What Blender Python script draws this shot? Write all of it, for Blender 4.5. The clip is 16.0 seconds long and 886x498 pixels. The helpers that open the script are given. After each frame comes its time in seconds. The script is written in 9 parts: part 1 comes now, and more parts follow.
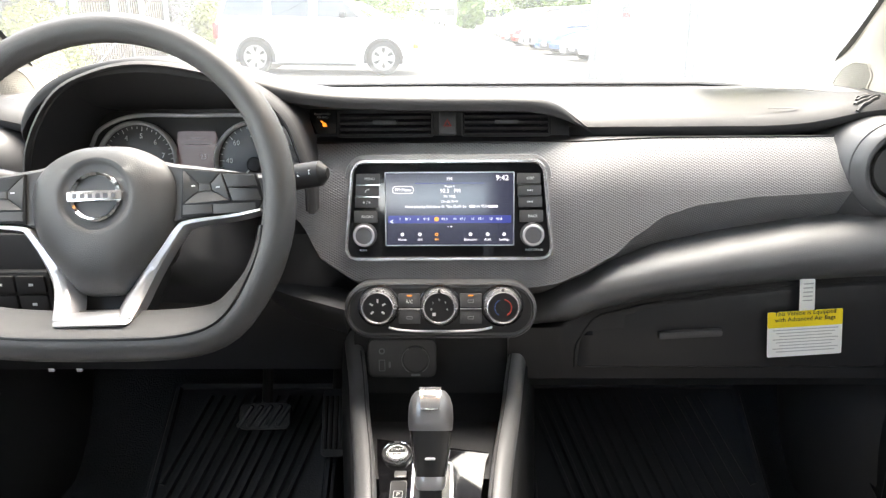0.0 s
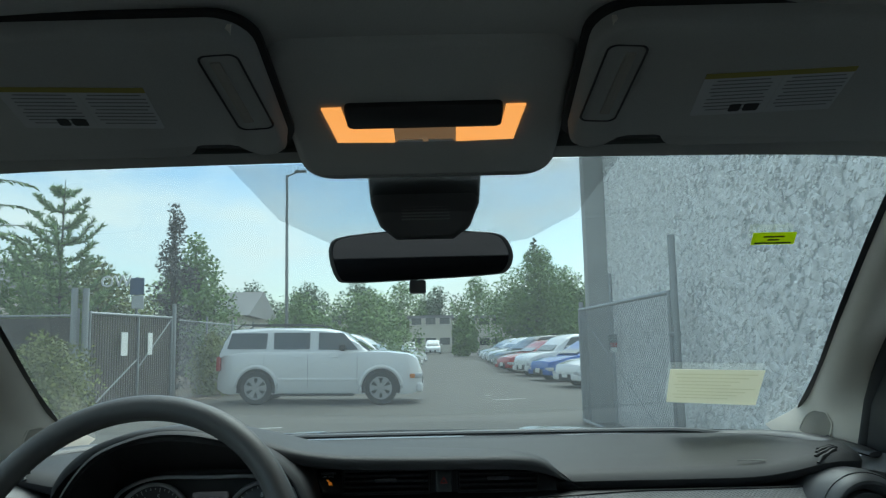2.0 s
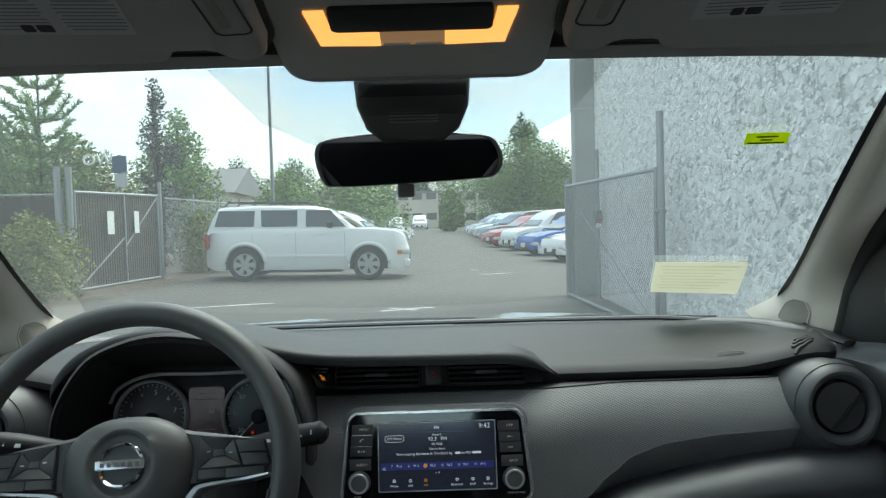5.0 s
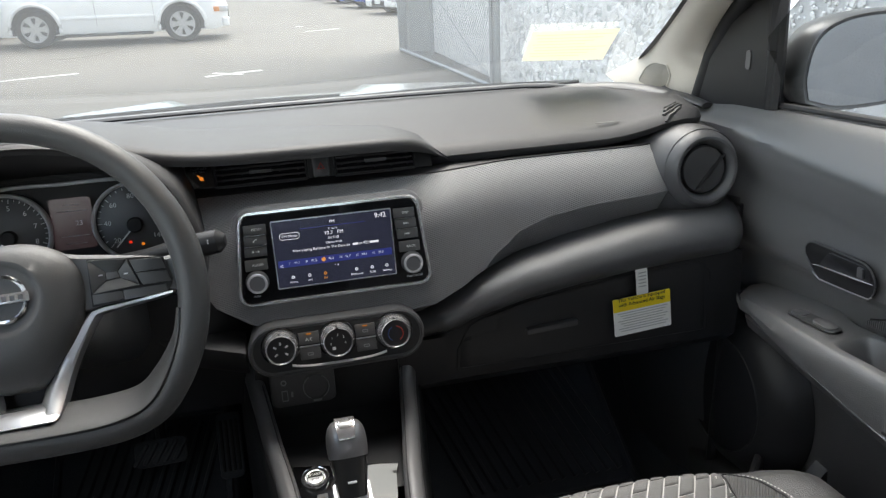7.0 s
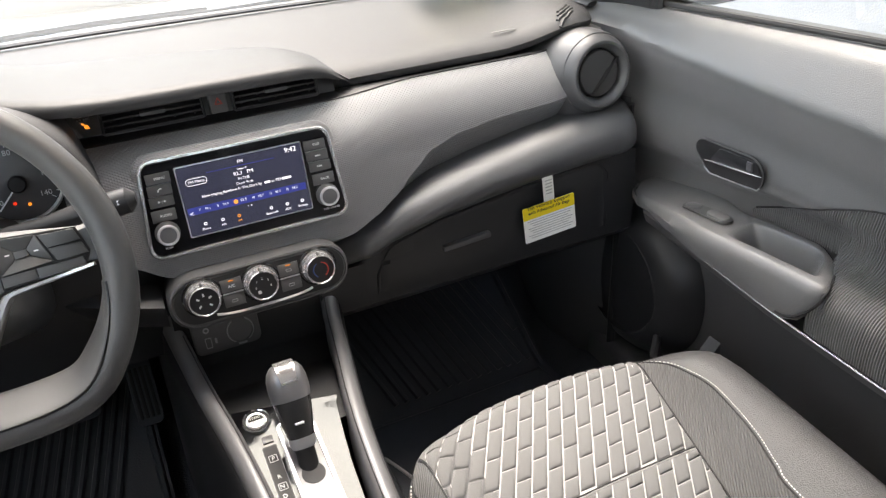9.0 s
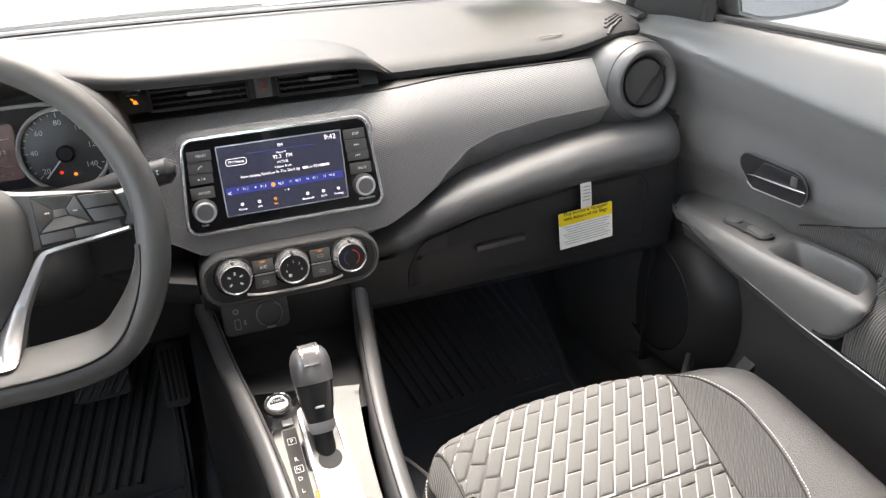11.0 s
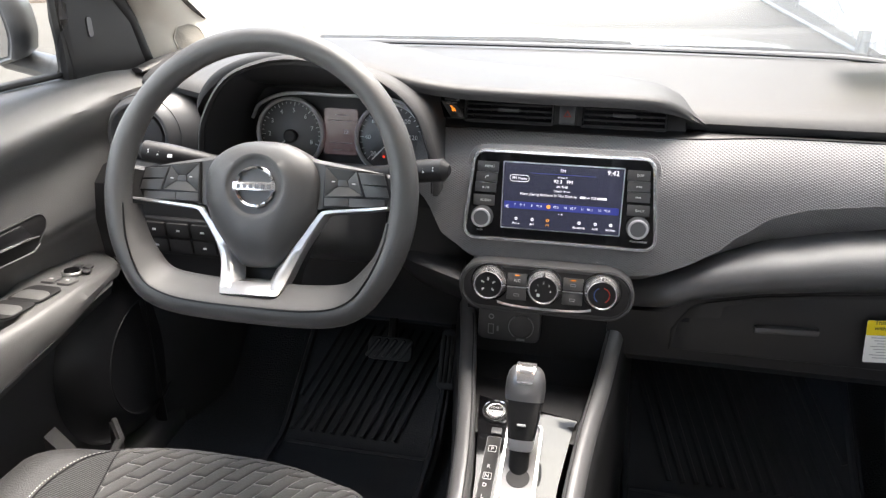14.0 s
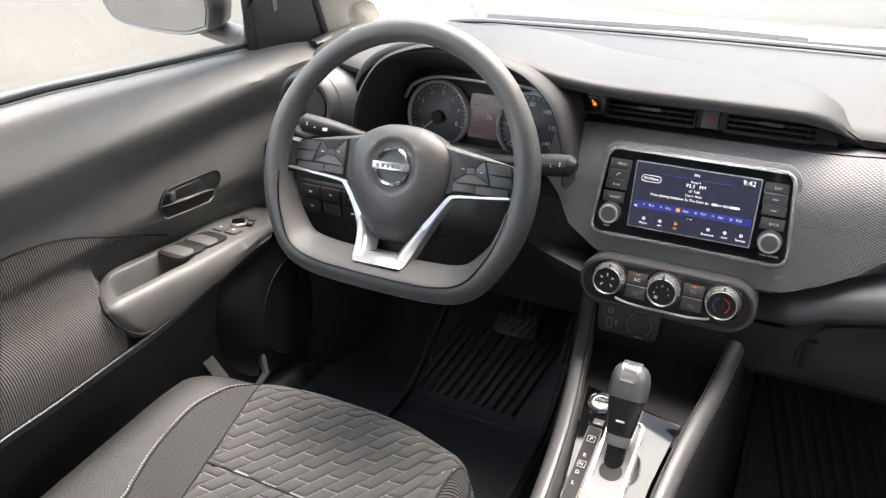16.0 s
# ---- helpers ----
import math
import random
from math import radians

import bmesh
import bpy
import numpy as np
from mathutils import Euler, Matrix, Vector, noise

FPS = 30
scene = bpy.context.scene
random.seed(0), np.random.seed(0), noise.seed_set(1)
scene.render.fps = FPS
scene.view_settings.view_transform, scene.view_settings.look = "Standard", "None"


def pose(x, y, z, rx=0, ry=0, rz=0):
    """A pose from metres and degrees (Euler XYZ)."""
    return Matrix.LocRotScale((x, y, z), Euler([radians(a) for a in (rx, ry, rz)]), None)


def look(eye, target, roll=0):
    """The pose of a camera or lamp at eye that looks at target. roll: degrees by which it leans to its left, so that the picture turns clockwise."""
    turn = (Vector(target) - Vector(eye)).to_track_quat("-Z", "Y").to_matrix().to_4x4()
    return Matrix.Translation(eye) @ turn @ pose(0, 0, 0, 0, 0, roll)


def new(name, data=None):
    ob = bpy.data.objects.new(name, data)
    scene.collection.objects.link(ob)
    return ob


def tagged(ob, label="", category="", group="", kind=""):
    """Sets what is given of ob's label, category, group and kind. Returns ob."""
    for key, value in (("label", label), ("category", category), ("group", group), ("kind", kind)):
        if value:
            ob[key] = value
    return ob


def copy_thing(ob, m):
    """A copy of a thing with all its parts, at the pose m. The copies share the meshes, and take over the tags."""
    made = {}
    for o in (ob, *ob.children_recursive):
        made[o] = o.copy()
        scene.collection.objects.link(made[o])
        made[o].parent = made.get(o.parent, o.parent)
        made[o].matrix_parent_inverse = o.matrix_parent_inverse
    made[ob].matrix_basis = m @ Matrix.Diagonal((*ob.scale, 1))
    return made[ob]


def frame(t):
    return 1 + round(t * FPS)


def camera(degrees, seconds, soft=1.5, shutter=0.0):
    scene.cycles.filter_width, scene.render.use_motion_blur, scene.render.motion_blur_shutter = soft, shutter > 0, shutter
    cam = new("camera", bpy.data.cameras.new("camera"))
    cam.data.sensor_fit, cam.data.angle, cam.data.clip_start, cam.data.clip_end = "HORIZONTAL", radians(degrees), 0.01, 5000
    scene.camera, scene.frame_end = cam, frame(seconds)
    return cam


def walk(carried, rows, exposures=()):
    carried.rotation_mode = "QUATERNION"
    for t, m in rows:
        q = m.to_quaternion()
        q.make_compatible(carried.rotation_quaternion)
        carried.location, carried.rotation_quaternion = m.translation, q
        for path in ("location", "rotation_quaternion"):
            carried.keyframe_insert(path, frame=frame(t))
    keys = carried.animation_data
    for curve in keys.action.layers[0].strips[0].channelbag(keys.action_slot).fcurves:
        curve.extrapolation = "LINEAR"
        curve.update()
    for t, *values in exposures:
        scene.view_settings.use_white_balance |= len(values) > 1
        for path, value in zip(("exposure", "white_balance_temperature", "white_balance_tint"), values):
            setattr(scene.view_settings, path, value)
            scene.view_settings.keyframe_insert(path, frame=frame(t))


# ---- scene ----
cam = camera(61.0, 16.0, 1.3, 0.0)
PATH = [
    (0, (0.018, 0.048, 1.209), (-0.012, 1.957, 0.614), -0.5),
    (0.5, (0.016, 0.002, 1.214), (-0.013, 1.974, 0.883), -0.8),
    (1, (0.018, -0.037, 1.226), (-0.008, 1.961, 1.132), -1.1),
    (1.5, (0.019, -0.052, 1.245), (0.003, 1.945, 1.347), -1.3),
    (2, (0.021, -0.059, 1.265), (0.012, 1.925, 1.513), -1.3),
    (2.5, (0.02, -0.067, 1.287), (0.018, 1.904, 1.624), -1.3),
    (3, (0.02, -0.068, 1.296), (0.021, 1.899, 1.657), -1.4),
    (3.2, (0.02, -0.067, 1.3), (0.022, 1.901, 1.651), -1.4),
    (5.3, (0.019, -0.051, 1.299), (0.048, 1.94, 1.114), -1.8),
    (5.5, (0.019, -0.051, 1.298), (0.067, 1.933, 1.045), -1.9),
    (6, (0.005, -0.044, 1.306), (0.135, 1.907, 0.884), -2.1),
    (6.5, (-0.024, -0.021, 1.317), (0.236, 1.875, 0.735), -2.3),
    (7, (-0.052, 0.001, 1.334), (0.357, 1.821, 0.612), -2.7),
    (7.5, (-0.086, 0.023, 1.356), (0.466, 1.739, 0.491), -2.6),
    (8, (-0.098, 0.026, 1.361), (0.536, 1.667, 0.41), -3.7),
    (8.2, (-0.101, 0.032, 1.373), (0.555, 1.642, 0.385), -3.8),
    (10.3, (-0.126, 0.056, 1.384), (0.587, 1.627, 0.372), -3.2),
    (10.5, (-0.124, 0.048, 1.375), (0.567, 1.639, 0.38), -2.8),
    (11, (-0.109, 0.031, 1.349), (0.5, 1.682, 0.398), -1.5),
    (11.5, (-0.087, 0.02, 1.326), (0.389, 1.742, 0.427), -0.5),
    (12, (-0.053, 0.01, 1.313), (0.253, 1.792, 0.458), -0.0),
    (12.5, (-0.019, 0.003, 1.306), (0.101, 1.823, 0.487), -0.1),
    (13, (0.009, -0.002, 1.31), (-0.046, 1.825, 0.499), -0.1),
    (13.5, (0.042, -0.003, 1.322), (-0.19, 1.807, 0.502), -0.3),
    (14, (0.056, 0.0, 1.342), (-0.328, 1.771, 0.497), -0.3),
    (14.5, (0.074, 0.0, 1.357), (-0.45, 1.724, 0.489), -0.3),
    (15, (0.096, -0.003, 1.372), (-0.545, 1.668, 0.48), -0.3),
    (15.5, (0.11, -0.006, 1.382), (-0.615, 1.62, 0.47), -0.2),
    (16, (0.118, -0.011, 1.385), (-0.667, 1.579, 0.46), -0.2),
]
EXPOSURES = [(0.0, 5.1, 7400, 13), (0.5, 3.75, 6950, 11), (1.0, 2.63, 6050, 2), (1.5, 2.4, 5900, -6), (2.0, 2.2, 5900, -9), (2.5, 2.38, 6350, -7), (3.2, 2.65, 6700, -5), (5.5, 2.85, 6400, -2), (6.5, 3.38, 6950, 8), (7.0, 3.7, 6950, 11), (8.0, 4.3, 7300, 15), (10.5, 4.77, 7450, 15), (12.3, 4.83, 7450, 15), (14.0, 4.64, 7200, 15), (16.0, 4.57, 7200, 15)]
walk(cam, [(t, look(eye, target, roll)) for t, eye, target, roll in PATH], EXPOSURES)


# ---- world and light ----

SUN_EL, SUN_AZ = radians(55), radians(40)
world = bpy.data.worlds.new("sky")
scene.world = world
world.use_nodes = True
wt = world.node_tree
wt.nodes.clear()
w_out = wt.nodes.new("ShaderNodeOutputWorld")
w_bg = wt.nodes.new("ShaderNodeBackground")
w_sky = wt.nodes.new("ShaderNodeTexSky")
w_sky.sky_type, w_sky.sun_disc, w_sky.sun_elevation, w_sky.sun_rotation = "NISHITA", False, SUN_EL, SUN_AZ
w_co = wt.nodes.new("ShaderNodeTexCoord")
w_map = wt.nodes.new("ShaderNodeMapping")
w_map.inputs["Scale"].default_value = (1.0, 1.0, 2.6)
w_map.inputs["Location"].default_value = (0.35, 0.1, 0.2)
w_noise = wt.nodes.new("ShaderNodeTexNoise")
w_noise.inputs["Scale"].default_value, w_noise.inputs["Detail"].default_value, w_noise.inputs["Roughness"].default_value = 2.6, 7, 0.55
w_ramp = wt.nodes.new("ShaderNodeValToRGB")
w_ramp.color_ramp.elements[0].position, w_ramp.color_ramp.elements[1].position = 0.39, 0.60
w_mix = wt.nodes.new("ShaderNodeMix")
w_mix.data_type = "RGBA"
w_mix.inputs[7].default_value = (5.3, 5.5, 5.7, 1)
wt.links.new(w_co.outputs["Generated"], w_map.inputs["Vector"])
wt.links.new(w_map.outputs["Vector"], w_noise.inputs["Vector"])
wt.links.new(w_noise.outputs["Fac"], w_ramp.inputs["Fac"])
wt.links.new(w_ramp.outputs["Color"], w_mix.inputs[0])
wt.links.new(w_sky.outputs["Color"], w_mix.inputs[6])
wt.links.new(w_mix.outputs[2], w_bg.inputs["Color"])
w_bg.inputs["Strength"].default_value = 0.10
wt.links.new(w_bg.outputs["Background"], w_out.inputs["Surface"])

sun = new("sun", bpy.data.lights.new("sun", "SUN"))
sun.data.energy, sun.data.angle, sun.data.color = 1.65, radians(65), (1.0, 0.98, 0.95)
sun.matrix_world = look((0, 0, 30), Vector((0, 0, 30)) - Vector((math.sin(SUN_AZ) * math.cos(SUN_EL), math.cos(SUN_AZ) * math.cos(SUN_EL), math.sin(SUN_EL))))


# ---- materials ----
def material(name, color, rough=0.5, metal=0.0, grain=0.0, grain_size=0.002, bump=0.0, bump_size=0.002, blotch=0.12, blotch_size=0.15, coat=0.0, spec=0.5, emit=None, emit_strength=0.0, sheen=0.0):
    """A procedural surface: base colour varied at two scales, and a fine relief."""
    m = bpy.data.materials.new(name)
    m.use_nodes = True
    nt = m.node_tree
    b = nt.nodes["Principled BSDF"]
    b.inputs["Roughness"].default_value, b.inputs["Metallic"].default_value = rough, metal
    b.inputs["Specular IOR Level"].default_value, b.inputs["Coat Weight"].default_value = spec, coat
    b.inputs["Coat Roughness"].default_value, b.inputs["Sheen Weight"].default_value = 0.05, sheen
    co = nt.nodes.new("ShaderNodeTexCoord")
    big = nt.nodes.new("ShaderNodeTexNoise")
    big.inputs["Scale"].default_value, big.inputs["Detail"].default_value = 1 / blotch_size, 4
    fine = nt.nodes.new("ShaderNodeTexNoise")
    fine.inputs["Scale"].default_value, fine.inputs["Detail"].default_value = 1 / grain_size, 3
    nt.links.new(co.outputs["Object"], big.inputs["Vector"])
    nt.links.new(co.outputs["Object"], fine.inputs["Vector"])
    mix = nt.nodes.new("ShaderNodeMath")
    mix.operation = "MULTIPLY_ADD"
    mix.inputs[1].default_value, mix.inputs[2].default_value = grain, 1.0 - grain / 2
    nt.links.new(fine.outputs["Fac"], mix.inputs[0])
    mul = nt.nodes.new("ShaderNodeMath")
    mul.operation = "MULTIPLY_ADD"
    mul.inputs[1].default_value, mul.inputs[2].default_value = blotch * 2, 1.0 - blotch
    nt.links.new(big.outputs["Fac"], mul.inputs[0])
    both = nt.nodes.new("ShaderNodeMath")
    both.operation = "MULTIPLY"
    nt.links.new(mix.outputs[0], both.inputs[0])
    nt.links.new(mul.outputs[0], both.inputs[1])
    scaled = nt.nodes.new("ShaderNodeVectorMath")
    scaled.operation = "SCALE"
    scaled.inputs[0].default_value = color
    nt.links.new(both.outputs[0], scaled.inputs["Scale"])
    nt.links.new(scaled.outputs[0], b.inputs["Base Color"])
    rvar = nt.nodes.new("ShaderNodeMath")
    rvar.operation = "MULTIPLY_ADD"
    rvar.inputs[1].default_value, rvar.inputs[2].default_value = 0.16 * rough, rough * 0.92
    nt.links.new(big.outputs["Fac"], rvar.inputs[0])
    nt.links.new(rvar.outputs[0], b.inputs["Roughness"])
    if bump:
        rel = nt.nodes.new("ShaderNodeTexNoise")
        rel.inputs["Scale"].default_value, rel.inputs["Detail"].default_value = 1 / bump_size, 3
        nt.links.new(co.outputs["Object"], rel.inputs["Vector"])
        bn = nt.nodes.new("ShaderNodeBump")
        bn.inputs["Strength"].default_value, bn.inputs["Distance"].default_value = bump, bump_size
        nt.links.new(rel.outputs["Fac"], bn.inputs["Height"])
        nt.links.new(bn.outputs["Normal"], b.inputs["Normal"])
    if emit:
        b.inputs["Emission Color"].default_value, b.inputs["Emission Strength"].default_value = (*emit, 1), emit_strength
    return m


def relief(m, kind, size, strength=0.5, turn=(0, 0, 0), stretch=(1, 1, 1), distance=0.001):
    """Adds a repeating relief (ribs or cells) to a material."""
    nt = m.node_tree
    b = nt.nodes["Principled BSDF"]
    co = nt.nodes.new("ShaderNodeTexCoord")
    mp = nt.nodes.new("ShaderNodeMapping")
    mp.inputs["Rotation"].default_value = [radians(a) for a in turn]
    mp.inputs["Scale"].default_value = stretch
    nt.links.new(co.outputs["Object"], mp.inputs["Vector"])
    if kind == "diamonds":
        waves = []
        for turn_y in (62, -62):
            mq = nt.nodes.new("ShaderNodeMapping")
            mq.inputs["Rotation"].default_value = (0, radians(turn_y), 0)
            wv = nt.nodes.new("ShaderNodeTexWave")
            wv.inputs["Scale"].default_value = 0.314 / size
            nt.links.new(co.outputs["Object"], mq.inputs["Vector"])
            nt.links.new(mq.outputs["Vector"], wv.inputs["Vector"])
            waves.append(wv.outputs["Fac"])
        tex = nt.nodes.new("ShaderNodeMath")
        tex.operation = "MULTIPLY"
        nt.links.new(waves[0], tex.inputs[0])
        nt.links.new(waves[1], tex.inputs[1])
        out = tex.outputs[0]
    elif kind == "ribs":
        tex = nt.nodes.new("ShaderNodeTexWave")
        tex.inputs["Scale"].default_value, tex.inputs["Distortion"].default_value = 0.314 / size, 0.4
        out = tex.outputs["Fac"]
    else:
        tex = nt.nodes.new("ShaderNodeTexVoronoi")
        tex.inputs["Scale"].default_value, tex.inputs["Randomness"].default_value = 1 / size, 0.08
        out = tex.outputs["Distance"]
    if kind != "diamonds":
        nt.links.new(mp.outputs["Vector"], tex.inputs["Vector"])
    bn = nt.nodes.new("ShaderNodeBump")
    bn.inputs["Strength"].default_value, bn.inputs["Distance"].default_value = strength, distance
    nt.links.new(out, bn.inputs["Height"])
    old = b.inputs["Normal"].links
    if old:
        nt.links.new(old[0].from_socket, bn.inputs["Normal"])
    nt.links.new(bn.outputs["Normal"], b.inputs["Normal"])
    return m


def glass(name, tint=(0.95, 0.97, 0.96), gloss=0.06, film=0.0):
    m = bpy.data.materials.new(name)
    m.use_nodes = True
    nt = m.node_tree
    nt.nodes.clear()
    out, mix = nt.nodes.new("ShaderNodeOutputMaterial"), nt.nodes.new("ShaderNodeMixShader")
    tr, gl = nt.nodes.new("ShaderNodeBsdfTransparent"), nt.nodes.new("ShaderNodeBsdfGlossy")
    lw, pw, sc = nt.nodes.new("ShaderNodeLayerWeight"), nt.nodes.new("ShaderNodeMath"), nt.nodes.new("ShaderNodeMath")
    lw.inputs["Blend"].default_value = 0.5
    pw.operation, sc.operation = "POWER", "MULTIPLY_ADD"
    pw.inputs[1].default_value, sc.inputs[1].default_value, sc.inputs[2].default_value = 5.0, 0.9, gloss
    nt.links.new(lw.outputs["Facing"], pw.inputs[0])
    nt.links.new(pw.outputs[0], sc.inputs[0])
    tr.inputs["Color"].default_value = (*tint, 1)
    gl.inputs["Roughness"].default_value = 0.01
    nt.links.new(sc.outputs[0], mix.inputs[0])
    nt.links.new(tr.outputs[0], mix.inputs[1])
    nt.links.new(gl.outputs[0], mix.inputs[2])
    # even pale film: dust on the glass plus the veil of dash reflections
    dust_haze, veil = nt.nodes.new("ShaderNodeBsdfTranslucent"), nt.nodes.new("ShaderNodeMixShader")
    dust_haze.inputs["Color"].default_value, veil.inputs[0].default_value = (0.8, 0.85, 0.85, 1), film
    nt.links.new(mix.outputs[0], veil.inputs[1])
    nt.links.new(dust_haze.outputs[0], veil.inputs[2])
    nt.links.new(veil.outputs[0], out.inputs["Surface"])
    return m


M = {}
M["pad"] = material("soft_dash_plastic", (0.046, 0.0462, 0.0473), 0.50, grain=0.25, grain_size=0.0012, bump=0.3, bump_size=0.0014, spec=0.26)
M["black"] = material("black_moulded_plastic", (0.052, 0.0524, 0.054), 0.42, grain=0.2, grain_size=0.0012, bump=0.2, bump_size=0.0012, spec=0.9)
# near-black for dark plastic and rubber; in cavities and gaps it paints the shade
M["deep"] = material("black_plastic_and_cavity_shade", (0.014, 0.014, 0.015), 0.6, bump=0.1)
M["trim"] = relief(material("textured_trim_plastic", (0.165, 0.1655, 0.169), 0.40, grain=0.1, spec=0.7), "diamonds", 0.0027, 0.6, (0, 0, 0), (1, 1, 1), 0.0013)
M["lower"] = material("dark_lower_dash_plastic", (0.019, 0.0196, 0.0214), 0.38, grain=0.2, grain_size=0.0012, bump=0.2, bump_size=0.0012, spec=0.45)
M["roll"] = material("dark_dash_roll", (0.054, 0.0545, 0.057), 0.40, grain=0.2, grain_size=0.0012, bump=0.3, bump_size=0.0012, spec=0.9)
M["wheel"] = material("wheel_urethane", (0.064, 0.0637, 0.0633), 0.38, grain=0.15, grain_size=0.0009, bump=0.5, bump_size=0.0009, spec=0.9)
M["gloss"] = material("piano_black", (0.006, 0.006, 0.007), 0.06, coat=0.1, blotch=0.05)
M["chrome"] = material("chrome", (0.80, 0.81, 0.82), 0.10, 1.0, blotch=0.04)
M["knob_grip"] = material("dark_gloss_grip", (0.035, 0.035, 0.036), 0.24, blotch=0.05, coat=0.3)
M["bright"] = material("bright_silver_trim", (0.86, 0.86, 0.87), 0.22, 0.9, blotch=0.03)
M["mark"] = material("embossed_pad_marking", (0.06, 0.06, 0.062), 0.4)
M["bezel"] = material("pale_satin_bezel", (0.66, 0.66, 0.67), 0.35, 0.3, blotch=0.03)
M["binnacle"] = material("matt_black_binnacle", (0.045, 0.045, 0.046), 0.55, grain=0.2, grain_size=0.0012, bump=0.3, bump_size=0.0012, spec=0.35)
M["satin"] = material("satin_silver_paint", (0.62, 0.62, 0.63), 0.30, 0.75, grain=0.08, grain_size=0.0006)
M["lever_cap"] = material("satin_grey_metal", (0.34, 0.34, 0.345), 0.30, 0.7, grain=0.06, grain_size=0.0006)
M["rail"] = material("dark_grey_console_rail", (0.14, 0.14, 0.144), 0.30, 0.2, grain=0.1, spec=0.6)
M["vent"] = material("black_vent_plastic", (0.012, 0.012, 0.013), 0.45, bump=0.1)
M["rail_flank"] = material("dark_console_flank", (0.022, 0.0224, 0.0236), 0.45, grain=0.2, bump=0.2, bump_size=0.0012)
M["rubber"] = material("rubber_mat", (0.047, 0.0515, 0.0610), 0.5, grain=0.25, bump=0.2, bump_size=0.003)
M["carpet"] = material("carpet", (0.056, 0.061, 0.071), 0.95, grain=0.6, grain_size=0.003, bump=0.7, bump_size=0.003)
M["head"] = material("headliner_cloth", (0.44, 0.432, 0.41), 0.95, grain=0.15, grain_size=0.002, bump=0.2, bump_size=0.0015, sheen=0.1)
M["visor"] = material("visor_cloth", (0.34, 0.334, 0.318), 0.95, grain=0.15, grain_size=0.002, bump=0.2, bump_size=0.0015, sheen=0.1)
M["pillar"] = material("beige_pillar_trim", (0.62, 0.58, 0.51), 0.72, grain=0.08, bump=0.15, bump_size=0.0015)
M["grille_beige"] = relief(material("beige_speaker_cloth", (0.30, 0.28, 0.245), 0.85), "cells", 0.003, 0.6)
M["quilt"] = material("grey_seat_cloth", (0.120, 0.1196, 0.119), 0.92, grain=0.5, grain_size=0.0011, bump=0.6, bump_size=0.0012, sheen=0.15)
M["seam"] = material("light_grey_stitching", (0.38, 0.377, 0.37), 0.9, grain=0.3, grain_size=0.001)
M["bolster"] = relief(material("ribbed_seat_cloth", (0.098, 0.098, 0.0985), 0.9, grain=0.3, sheen=0.1), "ribs", 0.0032, 1.0, (0, 0, 35), (1, 1, 1), 0.0016)
M["leather"] = material("black_leatherette", (0.070, 0.070, 0.0715), 0.38, grain=0.2, bump=0.6, bump_size=0.0018, spec=0.8)
M["door"] = material("door_card_plastic", (0.128, 0.1277, 0.128), 0.40, grain=0.2, grain_size=0.0012, bump=0.5, bump_size=0.0013, spec=1.0)
M["door_low"] = material("dark_grey_lower_door_plastic", (0.082, 0.082, 0.084), 0.42, grain=0.2, grain_size=0.0012, bump=0.3, bump_size=0.0013, spec=0.8)
M["door_cloth"] = relief(material("ribbed_door_cloth", (0.135, 0.1347, 0.134), 0.85, grain=0.2, sheen=0.1), "ribs", 0.0034, 1.0, (0, 0, 90), (1, 1, 1), 0.0024)
M["thread"] = material("white_thread", (0.75, 0.74, 0.71), 0.8)
M["white_ink"] = material("white_marking", (0.78, 0.78, 0.78), 0.6, blotch=0.02)
M["grey_ink"] = material("grey_marking", (0.30, 0.30, 0.31), 0.6, blotch=0.02)
M["paper"] = material("white_card", (0.80, 0.80, 0.78), 0.75, grain=0.05, blotch=0.04)
M["label"] = material("dull_label_film", (0.44, 0.44, 0.45), 0.6, grain=0.05, blotch=0.06)
M["yellow"] = material("yellow_print", (0.86, 0.66, 0.02), 0.7, blotch=0.04)
M["yellow_dull"] = material("dull_yellow_print", (0.26, 0.225, 0.035), 0.7, blotch=0.08)
M["ink"] = material("black_print", (0.02, 0.02, 0.02), 0.7)
M["faint_print"] = material("faint_print", (0.78, 0.77, 0.64), 0.7)
M["dome_dim"] = material("dim_dome_lens", (0.30, 0.27, 0.24), 0.4, emit=(1.0, 0.50, 0.22), emit_strength=0.03)
M["grey_print"] = material("grey_print", (0.42, 0.42, 0.42), 0.7)
M["cream"] = material("cream_paper", (0.90, 0.89, 0.78), 0.8, grain=0.05, blotch=0.05)
M["lime"] = material("lime_sticker", (0.62, 0.72, 0.02), 0.6)
for key in ("cream", "lime", "faint_print"):
    nt_ = M[key].node_tree
    bs_ = nt_.nodes["Principled BSDF"]
    tl_, mx_ = nt_.nodes.new("ShaderNodeBsdfTranslucent"), nt_.nodes.new("ShaderNodeMixShader")
    mx_.inputs[0].default_value = 0.55
    nt_.links.new(bs_.inputs["Base Color"].links[0].from_socket, tl_.inputs["Color"])
    nt_.links.new(bs_.outputs[0], mx_.inputs[1])
    nt_.links.new(tl_.outputs[0], mx_.inputs[2])
    nt_.links.new(mx_.outputs[0], nt_.nodes["Material Output"].inputs["Surface"])
M["screen"] = material("lit_navigation_screen", (0.01, 0.01, 0.02), 0.12, emit=(0.050, 0.058, 0.100), emit_strength=0.028, coat=0.1)
M["screen_blue"] = material("lit_blue_band", (0.01, 0.01, 0.05), 0.2, emit=(0.045, 0.070, 0.40), emit_strength=0.028)
